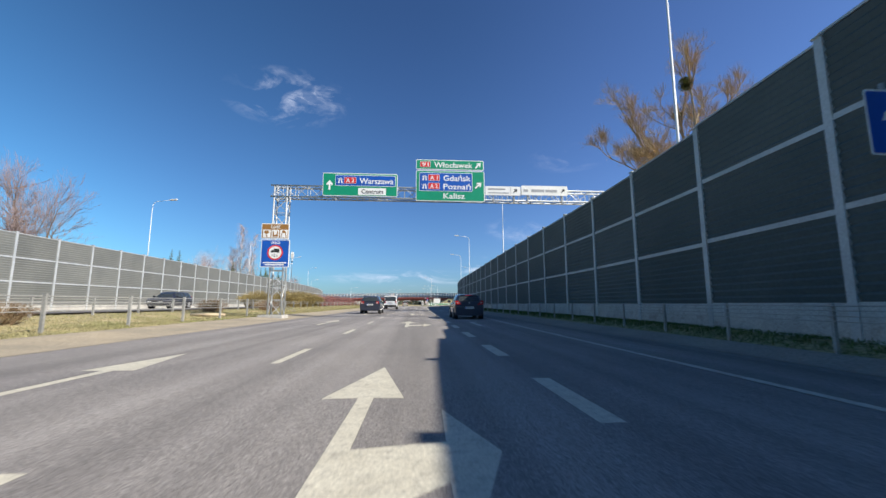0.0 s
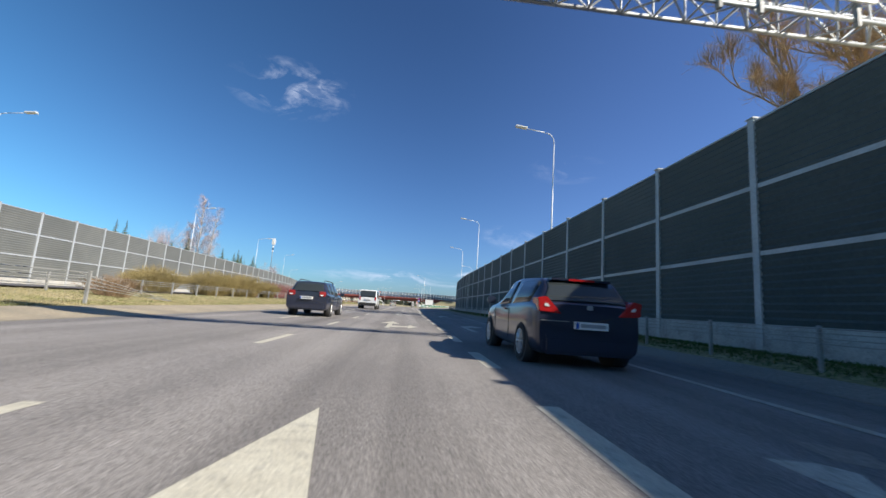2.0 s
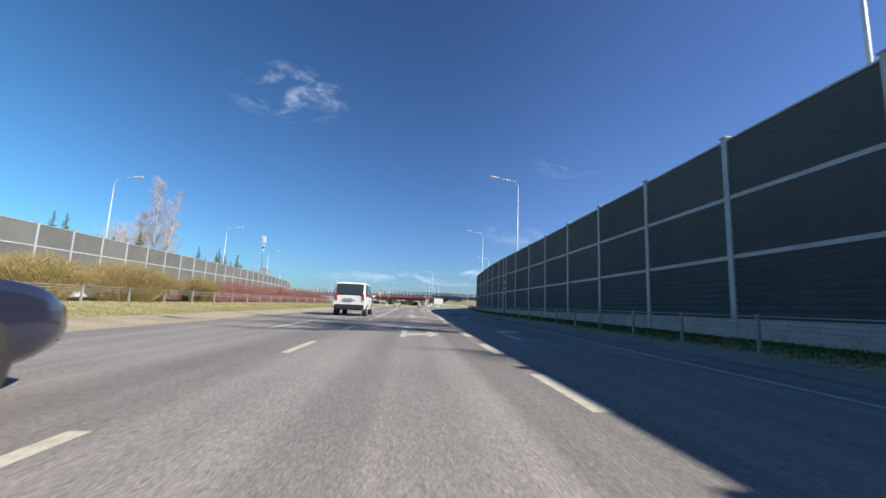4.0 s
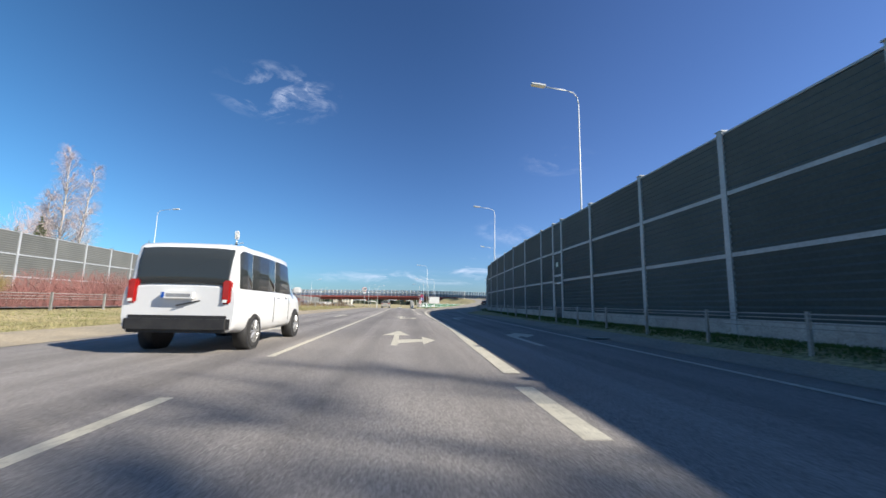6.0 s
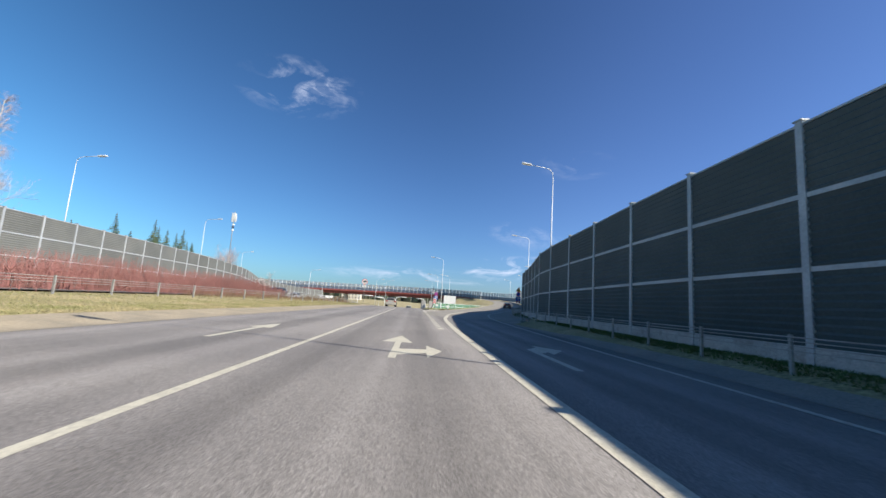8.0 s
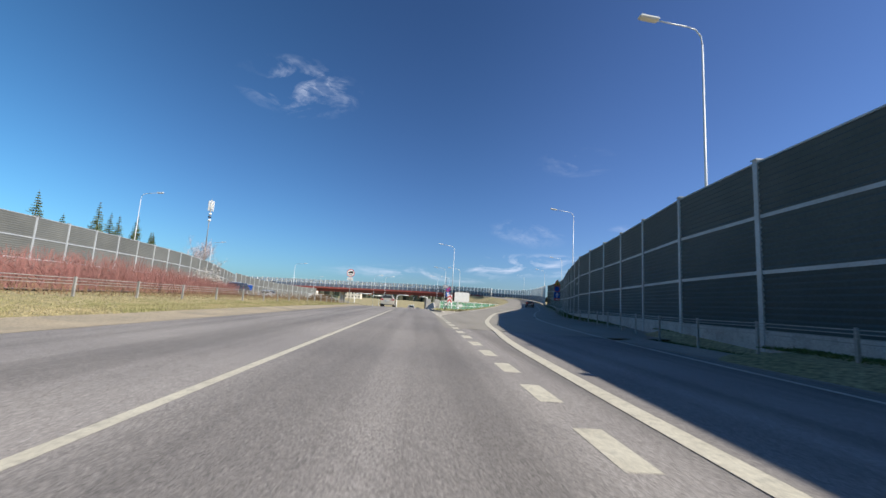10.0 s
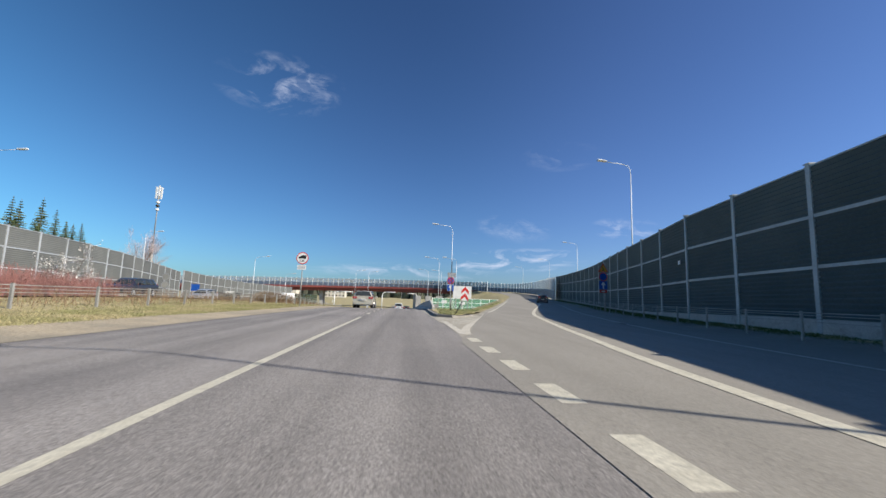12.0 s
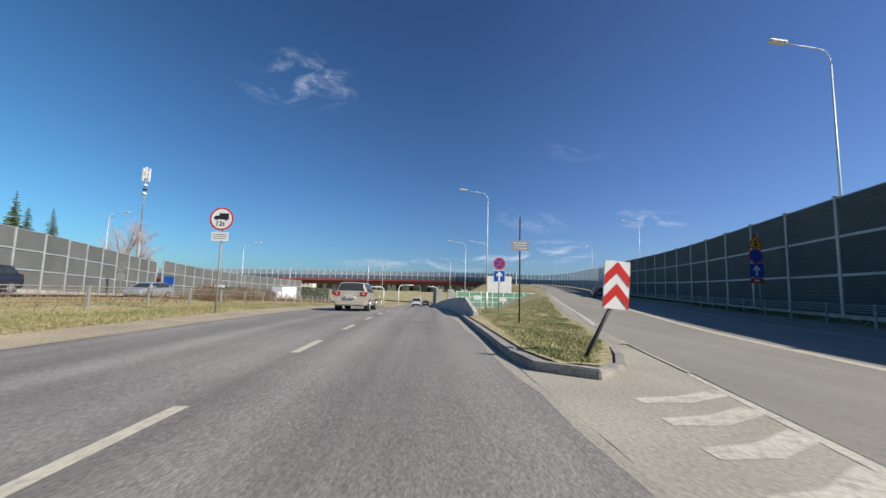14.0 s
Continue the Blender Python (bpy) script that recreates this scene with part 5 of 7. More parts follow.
for off in (5.45, -5.45):
    rail = [RAMP[i] + side_of(RAMP, i) * off for i in range(len(RAMP)) if (RAMP[i].y > (189 if off > 0 else 241) and RAMP[i].x > -110)]
    pts = even(rail, 2.0)
    scr = thing("glass_screen", "noise screen of dark lower and clear upper panes between pale posts", "noise wall", group="glass screens")
    pm = simple_mesh("post", boxed(-0.06, 0.06, -0.08, 0.08, 0, 1.06), LAMPHEAD)
    gm = simple_mesh("pane", boxed(0.06, 1.94, -0.012, 0.012, 0.47, 1.0), SCREEN_GLASS)
    rm = simple_mesh("rail", boxed(0.06, 1.94, -0.04, 0.04, 0.45, 0.47), STEEL)
    bmm = simple_mesh("base_panel", boxed(0.06, 1.94, -0.04, 0.04, 0.0, 0.45), SCREEN_DARK)
    for p, q in zip(pts, pts[1:]):
        tall = 4.7 - 1.7 * smooth(p.y, 205, 250) if p.x > 8 else 3.0
        m = Matrix.Translation((p.x, p.y, p.z + 0.30)) @ Matrix.Rotation(math.atan2(q.y - p.y, q.x - p.x), 4, "Z") @ Matrix.Diagonal((1, 1, tall, 1))
        for name, mesh in (("post", pm), ("pane", gm), ("rail", rm), ("base_panel", bmm)):
            part(name, mesh, None, scr).matrix_basis = m

# ---- under the flyover: signal arches, screens, walls ----


def signal_arch(label, x, y, height, reach, toward):
    """A white bent mast with a long arm carrying a signal head."""
    z = z_main(y) - 0.05
    a = thing("signal_mast", label, "traffic light", Matrix.Translation((x, y, z)), "signal masts")
    pts = [Vector((0, 0, -0.3)), Vector((0, 0, height - 1.0)), Vector((toward * 0.3, 0, height - 0.3)), Vector((toward * 1.1, 0, height)), Vector((toward * reach, 0, height))]
    bm = bmesh.new()
    for p, q in zip(pts, pts[1:]):
        tube(bm, p, q, 0.14, 0.13, 8)
    part("mast", bm, WHITE, a)
    head = part("signal_head", boxed(toward * reach - 0.22, toward * reach + 0.22, -0.2, 0.1, height - 0.75, height + 0.35, 0.03), BLACK, a)
    for k, mt in enumerate((TAIL, AMBER, GREEN)):
        bm = bmesh.new()
        tube(bm, (toward * reach, -0.26, height + 0.15 - 0.35 * k), (toward * reach, -0.19, height + 0.15 - 0.35 * k), 0.12, sides=10)
        part("lens", bm, mt, head)
    return a


signal_arch("white bent signal mast with a long arm over the lanes", -23.5, 241, 5.6, 6.5, 1)
signal_arch("white bent signal mast with a long arm over the lanes", -12.6, 245, 5.2, 6.0, -1)
signal_arch("white bent signal mast with a long arm beside the lanes", -7.4, 237, 5.8, 4.6, 1)
signal_arch("white bent signal mast with a long arm beside the lanes", -1.6 + 6.4, 262, 6.0, 4.0, -1)
for k in range(3):
    x = 3.6 + 2.3 * k
    y = 210 - 6 * k
    t = thing("concrete_pillar", "tall dark concrete pillar beside the sunken road", "pillar", group="pillars")
    part("shaft", boxed(x - 0.7, x + 0.7, y - 0.5, y + 0.5, -4, 1.3, 0.06), CONCRETE, t)
scr = thing("green_screen", "row of green glass noise screens in white frames below the ramp", "noise wall")
fm = bmesh.new()
for z in (-0.02, 0.9, 1.8, 2.75):
    box(fm, 0, 3, -0.04, 0.04, z, z + 0.07)
box(fm, -0.05, 0.05, -0.06, 0.06, -0.8, 2.9)
fm = simple_mesh("frame", fm, LAMPHEAD)
gm = simple_mesh("pane", boxed(0.05, 2.95, -0.01, 0.01, 0.0, 2.75), glassy("green_glass", (0.10, 0.28, 0.20), 0.55, 0.15))
for k in range(8):
    x, y = 6.0 + 2.4 * k, 189.0 + 1.6 * k
    m = Matrix.Translation((x, y, -1.9)) @ Matrix.Rotation(math.atan2(1.6, 2.4), 4, "Z")
    part("frame", fm, None, scr).matrix_basis = m
    part("pane", gm, None, scr).matrix_basis = m
scr2 = thing("green_screen", "row of glass noise screens in white frames by the junction", "noise wall")
for k in range(9):
    x, y = -62 + 3.0 * k, 286.0 - 2.0 * k
    m = Matrix.Translation((x, y, z_ground(x, y))) @ Matrix.Rotation(math.atan2(-2.0, 3.0), 4, "Z") @ Matrix.Diagonal((1.2, 1, 1.5, 1))
    part("frame", fm, None, scr2).matrix_basis = m
    part("pane", gm, None, scr2).matrix_basis = m

# ---- mast ----
mast = thing("radio_mast", "slender lattice mast with white panel antennas at its top", "mast", Matrix.Translation((-63.6, 209.0, 0.0)))
bm = bmesh.new()
tube(bm, (0, 0, -1), (0, 0, 12), 0.36, 0.30, 10)
tube(bm, (0, 0, 12), (0, 0, 27.2), 0.14, 0.10, 8)
part("shaft", bm, STEEL_DULL, mast)
for k in range(6):
    a = k * math.pi / 3
    r = 0.62
    z0 = 24.2 if k % 2 else 23.6
    part("antenna", boxed(r * math.cos(a) - 0.22, r * math.cos(a) + 0.22, r * math.sin(a) - 0.12, r * math.sin(a) + 0.12, z0, z0 + 2.6, 0.04), LAMPHEAD, mast)
for z in (20.6, 21.6, 22.5):
    bm = bmesh.new()
    tube(bm, (0, 0, z), (0, 0, z + 0.45), 0.42, 0.42, 10)
    part("collar", bm, WHITE if z != 21.6 else TRIM, mast)

# ---- small things of the opposite side ----
for x, y in ((-36.2, 167.5), (-45.5, 210)):
    t = thing("round_sign", "pair of round grey sign backs on one pole", "road sign", group="round signs")
    z = z_ground(x, y)
    pole(t, x, y, z - 0.3, z + 4.4, 0.05)
    for h in (3.8, 2.6):
        flat_shape("disc", t, disc(0.55, x, z + h), y - 0.06, GREYBACK)
        flat_shape("bracket", t, disc(0.42, x, z + h), y - 0.066, STEEL_DULL)
t = thing("square_sign", "blue square sign beside the opposite wall", "road sign")
z = z_ground(-36.5, 177)
pole(t, -36.5, 177.06, z - 0.3, z + 3.4, 0.05)
plate("panel", t, -37.2, -35.8, z + 2.2, z + 3.4, 177, BLUE, 0.08)
t = thing("bus_shelter", "small glazed bus shelter with a white fascia", "shelter", Matrix.Translation((-38, 194, z_ground(-38, 194))))
bm = bmesh.new()
for x in (-2.2, 0, 2.2):
    for y in (-0.7, 0.7):
        box(bm, x - 0.05, x + 0.05, y - 0.05, y + 0.05, 0, 2.5)
part("frame", bm, TRIM, t)
part("roof", boxed(-2.5, 2.5, -1.0, 1.0, 2.5, 2.68, 0.03), TRIM, t)
part("fascia", boxed(-0.2, 1.6, -1.03, -1.0, 2.6, 3.05), WHITE, t)
part("pane", boxed(-2.2, 2.2, 0.69, 0.71, 0.3, 2.4), SCREEN_GLASS, t)
t = thing("house_roof", "flat dark roof edge of a building behind the noise wall", "building", Matrix.Translation((-58, 128, 0)))
part("wall", boxed(-5, 5, -4, 4, 0, 7.6), FARWALL, t)
part("roof", boxed(-6, 6, -5, 5, 7.6, 8.0, 0.05), TRIM, t)
t = thing("log", "pale sawn log lying in the grass", "log", Matrix.Translation((-11.6, 24.6, z_ground(-11.6, 24.6))))
part("trunk", tubed((-0.9, 0, 0.12), (0.9, 0.25, 0.12), 0.09, 0.08, 8), surface("pale_wood", (0.55, 0.45, 0.3), (0.45, 0.36, 0.24), rough=0.8, big=2, fine=20, bump=0.1, grain=0.2), t)
for x, y in ((6.3, 64.4), (10.6, 121.2)):
    g = thing("drain_grate", "dark iron drain grate in the gutter", "drain", Matrix.Translation((x, y, 0.012)))
    part("frame", boxed(-0.28, 0.28, -0.2, 0.2, -0.03, 0.02, 0.01), TRIM, g)
    for k in range(5):
        part("bar", boxed(-0.22 + 0.1 * k, -0.18 + 0.1 * k, -0.16, 0.16, 0.0205, 0.032), STEEL_DULL, g)

# ---- far distance ----
for k, (x, y, w, h, mt) in enumerate(((-95, 420, 26, 11, FARWALL), (-62, 470, 18, 12, FARWALL))):
    b = thing("apartment_building", "pale distant building beyond the flyover", "building", Matrix.Translation((x, y, z_ground(x, y))), "far buildings")
    part("wall", boxed(-w / 2, w / 2, -5, 5, -2, h), mt, b)
    part("roof", boxed(-w / 2 - 0.4, w / 2 + 0.4, -5.4, 5.4, h, h + 0.5, 0.05), TRIM, b)
    wm = simple_mesh("window", boxed(-0.6, 0.6, -5.04, -5.0, 0, 1.4), CAR_GLASS)
    for r in range(int(h // 3)):
        for c2 in range(int(w // 3)):
            part("window", wm, None, b).matrix_basis = Matrix.Translation((-w / 2 + 1.6 + 3 * c2, 0, 1.0 + 3 * r))
rnd = random.Random(5)
bm = bmesh.new()
for k in range(900):
    x = rnd.uniform(-900, 900)
    y = 640 + rnd.uniform(0, 260) - 0.00006 * x * x
    h = rnd.uniform(9, 17)
    r = rnd.uniform(5, 9)
    vs = [bm.verts.new((x + r * math.cos(a) * rnd.uniform(0.7, 1.2), y + r * math.sin(a), -3)) for a in (0, 1.26, 2.5, 3.77, 5.0)]
    vs2 = [bm.verts.new((x + 0.8 * r * math.cos(a + 0.4) * rnd.uniform(0.6, 1.2), y + 0.8 * r * math.sin(a), h * rnd.uniform(0.5, 0.75))) for a in (0, 1.26, 2.5, 3.77, 5.0)]
    top = bm.verts.new((x + rnd.uniform(-2, 2), y, h))
    for i in range(5):
        j = (i + 1) % 5
        bm.faces.new((vs[i], vs[j], vs2[j], vs2[i]))
        bm.faces.new((vs2[i], vs2[j], top))
tagged(part("far_woods", bm, WOODS), "low dark line of distant woods", "woods", kind="stuff")

# ---- plants ----


def mesh_from(name, verts, faces, material):
    me = bpy.data.meshes.new(name)
    me.from_pydata(verts, [], faces)
    me.update()
    me.materials.append(material)
    return me


class Bush:
    """Collects thin tapered sticks and small leaves, to be turned into one mesh."""

    def __init__(self):
        self.v, self.f = [], []

    def stick(self, a, b, ra, rb, sides=3):
        d = (b - a).normalized()
        u = d.orthogonal().normalized()
        w = d.cross(u)
        n = len(self.v)
        for p, r in ((a, ra), (b, rb)):
            for i in range(sides):
                t = 2 * math.pi * i / sides
                self.v.append(p + (u * math.cos(t) + w * math.sin(t)) * r)
        for i in range(sides):
            j = (i + 1) % sides
            self.f.append((n + i, n + j, n + sides + j, n + sides + i))

    def leaf(self, c, d, up, length, width):
        side = d.cross(up)
        if side.length < 1e-4:
            side = d.orthogonal()
        side = side.normalized() * width
        n = len(self.v)
        self.v += [c, c + d * length * 0.5 + side, c + d * length, c + d * length * 0.5 - side]
        self.f.append((n, n + 1, n + 2, n + 3))

    def mesh(self, name, material):
        return mesh_from(name, [tuple(p) for p in self.v], self.f, material)


def rand_dir(rnd, d, spread):
    q = Vector((rnd.gauss(0, 1), rnd.gauss(0, 1), rnd.gauss(0, 1)))
    return (d.normalized() + q * spread).normalized()


def bare_tree(name, label, x, y, z, height, seed, bark, twig, spread=0.42, lift=0.35, levels=5, trunk_r=0.28, first=0.22, splits=(5, 4, 4, 4, 4), group="trees", lean=0.0, shrink=0.68, wood_levels=2, fine=0.012):
    """A leafless tree: limbs that fork again and again, the last forks as a haze of twigs."""
    rnd = random.Random(seed)
    wood, twigs = Bush(), Bush()

    def grow(p, d, length, r, level):
        target = wood if level <= wood_levels else twigs
        sides = 7 if level == 0 else 5 if level <= wood_levels else 3
        n = 4 if level <= 1 else 2
        pts = [p]
        for k in range(n):
            d = (rand_dir(rnd, d, 0.06 + 0.04 * level) + Vector((0, 0, lift * 0.16))).normalized()
            q = pts[-1] + d * length / n
            r0, r1 = r * (1 - 0.62 * k / n), r * (1 - 0.62 * (k + 1) / n)
            target.stick(pts[-1], q, max(r0, fine), max(r1, fine * 0.8), sides)
            pts.append(q)
        if level >= levels - 1:
            return
        for k in range(splits[level]):
            t = 1.0 if k == 0 else rnd.uniform(first if level == 0 else 0.25, 1.0)
            i = min(n - 1, int(t * n))
            q = pts[i].lerp(pts[i + 1], t * n - i) if t < 1 else pts[-1]
            nd = rand_dir(rnd, d, 0.14 if k == 0 else spread)
            nd = (nd + Vector((0, 0, lift * 0.35))).normalized()
            grow(q, nd, length * shrink * rnd.uniform(0.75, 1.1), max(r * (0.42 if k else 0.40), fine), level + 1)

    grow(Vector((0, 0, -0.3)), Vector((lean, 0, 1)), height * 0.52, trunk_r, 0)
    top = max(p.z for p in twigs.v)
    s = height / top
    t = thing(name, label, "tree", Matrix.Translation((x, y, z)) @ Matrix.Diagonal((s, s, s, 1)), group)
    part("trunk", wood.mesh("trunk", bark), None, t)
    part("crown", twigs.mesh("crown", twig), None, t)
    return t, s, rnd, twigs


def birch(x, y, z, height, seed, stems=((0.0, 0.015, 1.0, 1.0), (1.9, 0.085, 0.90, 0.42), (-1.5, -0.05, 0.72, 0.7)), group="birches"):
    """A birch clump: straight white stems with steep fine boughs, each crown a slender cone of rosy twigs. stems: place, lean, height, fullness."""
    rnd = random.Random(seed)
    wood, twigs = Bush(), Bush()
    for x0, lean, tall, full in stems:
        p = Vector((x0, rnd.uniform(-0.6, 0.6), -0.3))
        d0 = Vector((lean, rnd.uniform(-0.03, 0.03), 1)).normalized()
        n, hgt = 18, height * tall
        for k in range(n):
            d = rand_dir(rnd, d0, 0.03)
            q = p + d * hgt / n
            wood.stick(p, q, 0.21 * tall * (1 - k / n) + 0.025, 0.21 * tall * (1 - (k + 1) / n) + 0.02, 6)
            frac = k / n
            if frac >= 0.2:
                for b in range(round(11 - 8 * frac)):
                    a = rnd.uniform(0, 2 * math.pi)
                    e = Vector((math.cos(a), math.sin(a), rnd.uniform(0.8, 1.7))).normalized()
                    ln = hgt * (0.30 * (1 - frac) ** 0.8 + 0.03) * rnd.uniform(0.65, 1.1) * (0.45 + 0.55 * full)
                    s0 = p.lerp(q, rnd.random())
                    mid = s0 + e * ln * 0.55
                    end = mid + (e + Vector((0, 0, 0.15))).normalized() * ln * 0.45
                    wood.stick(s0, mid, 0.04 * (1 - frac) + 0.02, 0.018, 4)
                    wood.stick(mid, end, 0.018, 0.01, 3)
                    for c in range(int(26 * full) + 7):
                        u = rnd.uniform(0.25, 1.0)
                        b0 = s0.lerp(mid, u / 0.6) if u < 0.6 else mid.lerp(end, (u - 0.6) / 0.4)
                        e2 = rand_dir(rnd, e, 0.5)
                        m1 = b0 + e2 * rnd.uniform(0.3, 0.8)
                        m2 = m1 + (e2 + Vector((0, 0, -0.9))).normalized() * rnd.uniform(0.3, 0.8)
                        twigs.stick(b0, m1, 0.010, 0.008, 3)
                        twigs.stick(m1, m2, 0.008, 0.006, 3)
            p = q
    t = thing("birch_tree", "tall leafless birch with white stems and rosy twigs", "tree", Matrix.Translation((x, y, z)), group)
    part("trunk", wood.mesh("trunk", BIRCH), None, t)
    part("crown", twigs.mesh("crown", BIRCH_TWIG), None, t)
    return t


def spruce_mesh(height, seed):
    rnd = random.Random(seed)
    wood, needles = Bush(), Bush()
    wood.stick(Vector((0, 0, -0.3)), Vector((0, 0, height)), height * 0.014, 0.015, 6)
    z = height * 0.12
    while z < height * 0.985:
        f = 1 - z / height
        r = height * 0.25 * f + 0.02
        for k in range(10):
            a = rnd.uniform(0, 2 * math.pi)
            ln = r * rnd.uniform(0.65, 1.15)
            d = Vector((math.cos(a), math.sin(a), rnd.uniform(-0.25, 0.12))).normalized()
            p0 = Vector((0, 0, z))
            wood.stick(p0, p0 + d * ln, 0.03, 0.008, 3)
            for c in range(9):
                u = (c + rnd.random()) / 9
                q = p0 + d * ln * u
                e = rand_dir(rnd, d + Vector((0, 0, -0.45)), 0.5)
                needles.leaf(q, e, Vector((0, 0, 1)), 0.10 + 0.75 * f * (1.1 - 0.6 * u), 0.04 + 0.10 * f)
                needles.leaf(q, rand_dir(rnd, e, 0.5), Vector((1, 0, 0.3)), 0.08 + 0.6 * f * (1.1 - 0.6 * u), 0.04 + 0.09 * f)
        z += height * 0.024 + 0.06
    return wood.mesh("trunk", BARK), needles.mesh("crown", NEEDLE)


# big tree with mistletoe behind the shaded wall


def poplar(x, y, z, height, seed):
    """An old poplar: steep stems from one bole, arching lower boughs, a haze of fine twigs at the tips, balls of mistletoe."""
    rnd = random.Random(seed)
    wood, twigs, knots = Bush(), Bush(), []

    def bough(p, d, length, r, level, lift):
        n = 6 if level < 2 else 3
        pts = [p]
        for k in range(n):
            d = (rand_dir(rnd, d, 0.06 + 0.03 * level) + Vector((0, 0, lift))).normalized()
            q = pts[-1] + d * length / n
            (wood if level < 2 else twigs).stick(pts[-1], q, max(r * (1 - 0.75 * k / n), 0.014), max(r * (1 - 0.75 * (k + 1) / n), 0.010), 6 if level < 2 else 3)
            pts.append(q)
        if level == 1:
            knots.extend(pts[2:])
        if level < 3:
            for k in range((11, 5, 4)[level]):
                t = rnd.uniform(0.25, 1.0)
                i = min(n - 1, int(t * n))
                q = pts[i].lerp(pts[i + 1], t * n - i)
                e = rand_dir(rnd, (pts[i + 1] - pts[i]).normalized() + Vector((0, 0, 0.3)), 0.36)
                bough(q, e, length * rnd.uniform(*((0.14, 0.26), (0.35, 0.6), (0.4, 0.65))[level]), max(r * 0.34, 0.015), level + 1, 0.05)
        if level > 0:
            for k in range((0, 9, 8, 8)[level]):
                t = rnd.uniform(0.35, 1.0)
                i = min(n - 1, int(t * n))
                q = pts[i].lerp(pts[i + 1], t * n - i)
                e = rand_dir(rnd, d + Vector((0, 0, 0.2)), 0.42)
                m = q + e * rnd.uniform(0.3, 0.7)
                twigs.stick(q, m, 0.010, 0.007, 3)
                twigs.stick(m, m + rand_dir(rnd, e + Vector((0, 0, 0.35)), 0.35) * rnd.uniform(0.3, 0.7), 0.007, 0.005, 3)

    wood.stick(Vector((0, 0, -0.4)), Vector((0.1, 0, height * 0.24)), 0.75, 0.6, 9)
    fork = Vector((0.1, 0, height * 0.23))
    stems = ((-0.36, 0.1, 1.0, 0.66), (-0.16, -0.2, 1.0, 0.73), (0.04, 0.15, 1.0, 0.75), (0.22, -0.1, 1.0, 0.70), (-0.95, 0.1, 0.80, 0.44), (-0.85, -0.4, 0.6, 0.42), (0.66, 0.2, 0.75, 0.48))
    for k, (dx, dy, up, ln) in enumerate(stems):
        start = fork if k < 4 else Vector((0.1, 0, height * (0.42 if k < 6 else 0.36)))
        bough(start, Vector((dx, dy, up)), height * ln, 0.30 if k < 4 else 0.16, 0, 0.0 if k < 4 else -0.03)
    t = thing("mistletoe_tree", "large leafless poplar hung with mistletoe balls behind the wall", "tree", Matrix.Translation((x, y, z)), "trees")
    part("trunk", wood.mesh("trunk", BARK_PALE), None, t)
    part("crown", twigs.mesh("crown", TWIG), None, t, "haze of pale brown spring twigs")
    ball = Bush()
    for k in range(900):
        d = Vector((rnd.gauss(0, 1), rnd.gauss(0, 1), rnd.gauss(0, 1))).normalized()
        ball.leaf(d * rnd.uniform(0.1, 0.72), rand_dir(rnd, d, 0.5), Vector((0, 0, 1)), 0.30, 0.06)
    ball_me = ball.mesh("mistletoe", MISTLETOE)
    spots = sorted((p for p in knots if p.z > height * 0.60), key=lambda p: rnd.random())[:8] + [Vector((-3.4, 0, height * 0.57))]
    for p in spots:
        k = rnd.uniform(0.6, 0.9)
        part("mistletoe", ball_me, None, t, "olive green ball of mistletoe").matrix_basis = Matrix.Translation(p) @ Matrix.Diagonal((k, k, k, 1))
    return t


poplar(29.6, 39.4, 0.3, 24.0, 21)
for x, y, h, sd in ((44, 47, 19, 3), (33, 66, 12, 8)):
    bare_tree("bare_tree", "leafless tree behind the dark wall", x, y, 0.3, h, sd, BARK, TWIG, levels=5, splits=(6, 5, 4, 4), spread=0.5, trunk_r=0.3, wood_levels=2, fine=0.015)

# trees behind the sunlit wall
birch(-47.8, 112.8, 0.2, 21.6, 4)
for x, y, h, sd in ((-43, 50, 17.5, 12), (-49, 52, 20, 13), (-40, 43, 11, 14), (-65, 129, 18.5, 15), (-62, 126, 15, 16), (-60, 200, 15, 17), (-44, 76, 8.5, 18), (-72, 222, 15, 19)):
    bare_tree("bare_tree", "leafless tree with fine brown twigs behind the sunlit wall", x, y, 0.2, h, sd, BARK, BIRCH_TWIG if sd > 14 else TWIG_GREY, levels=5, splits=(8, 6, 6, 6), spread=0.42, trunk_r=0.24,
              wood_levels=2, fine=0.012)
sp = [spruce_mesh(h, 30 + k) for k, h in enumerate((14.5, 12.0, 15.5))]
spots = [(-60, 152, 0), (-60, 164, 2), (-62, 172, 0), (-58, 176, 1), (-60, 180, 1), (-63, 168, 1), (-66, 175, 2), (-61, 158, 1), (-57, 170, 0), (-68, 186, 2), (-65, 148, 1), (-60, 120, 1), (-58.5, 121.5, 1), (-49, 111, 1), (-70, 195, 0), (-66, 116, 2), (-67.5, 115, 2)]
for x, y, k in spots:
    t = thing("spruce_tree", "dark green spruce rising behind the sunlit wall", "tree", Matrix.Translation((x, y, 0.1)) @ Matrix.Rotation(x * y, 4, "Z"), "spruces")
    part("trunk", sp[k][0], None, t)
    part("crown", sp[k][1], None, t)


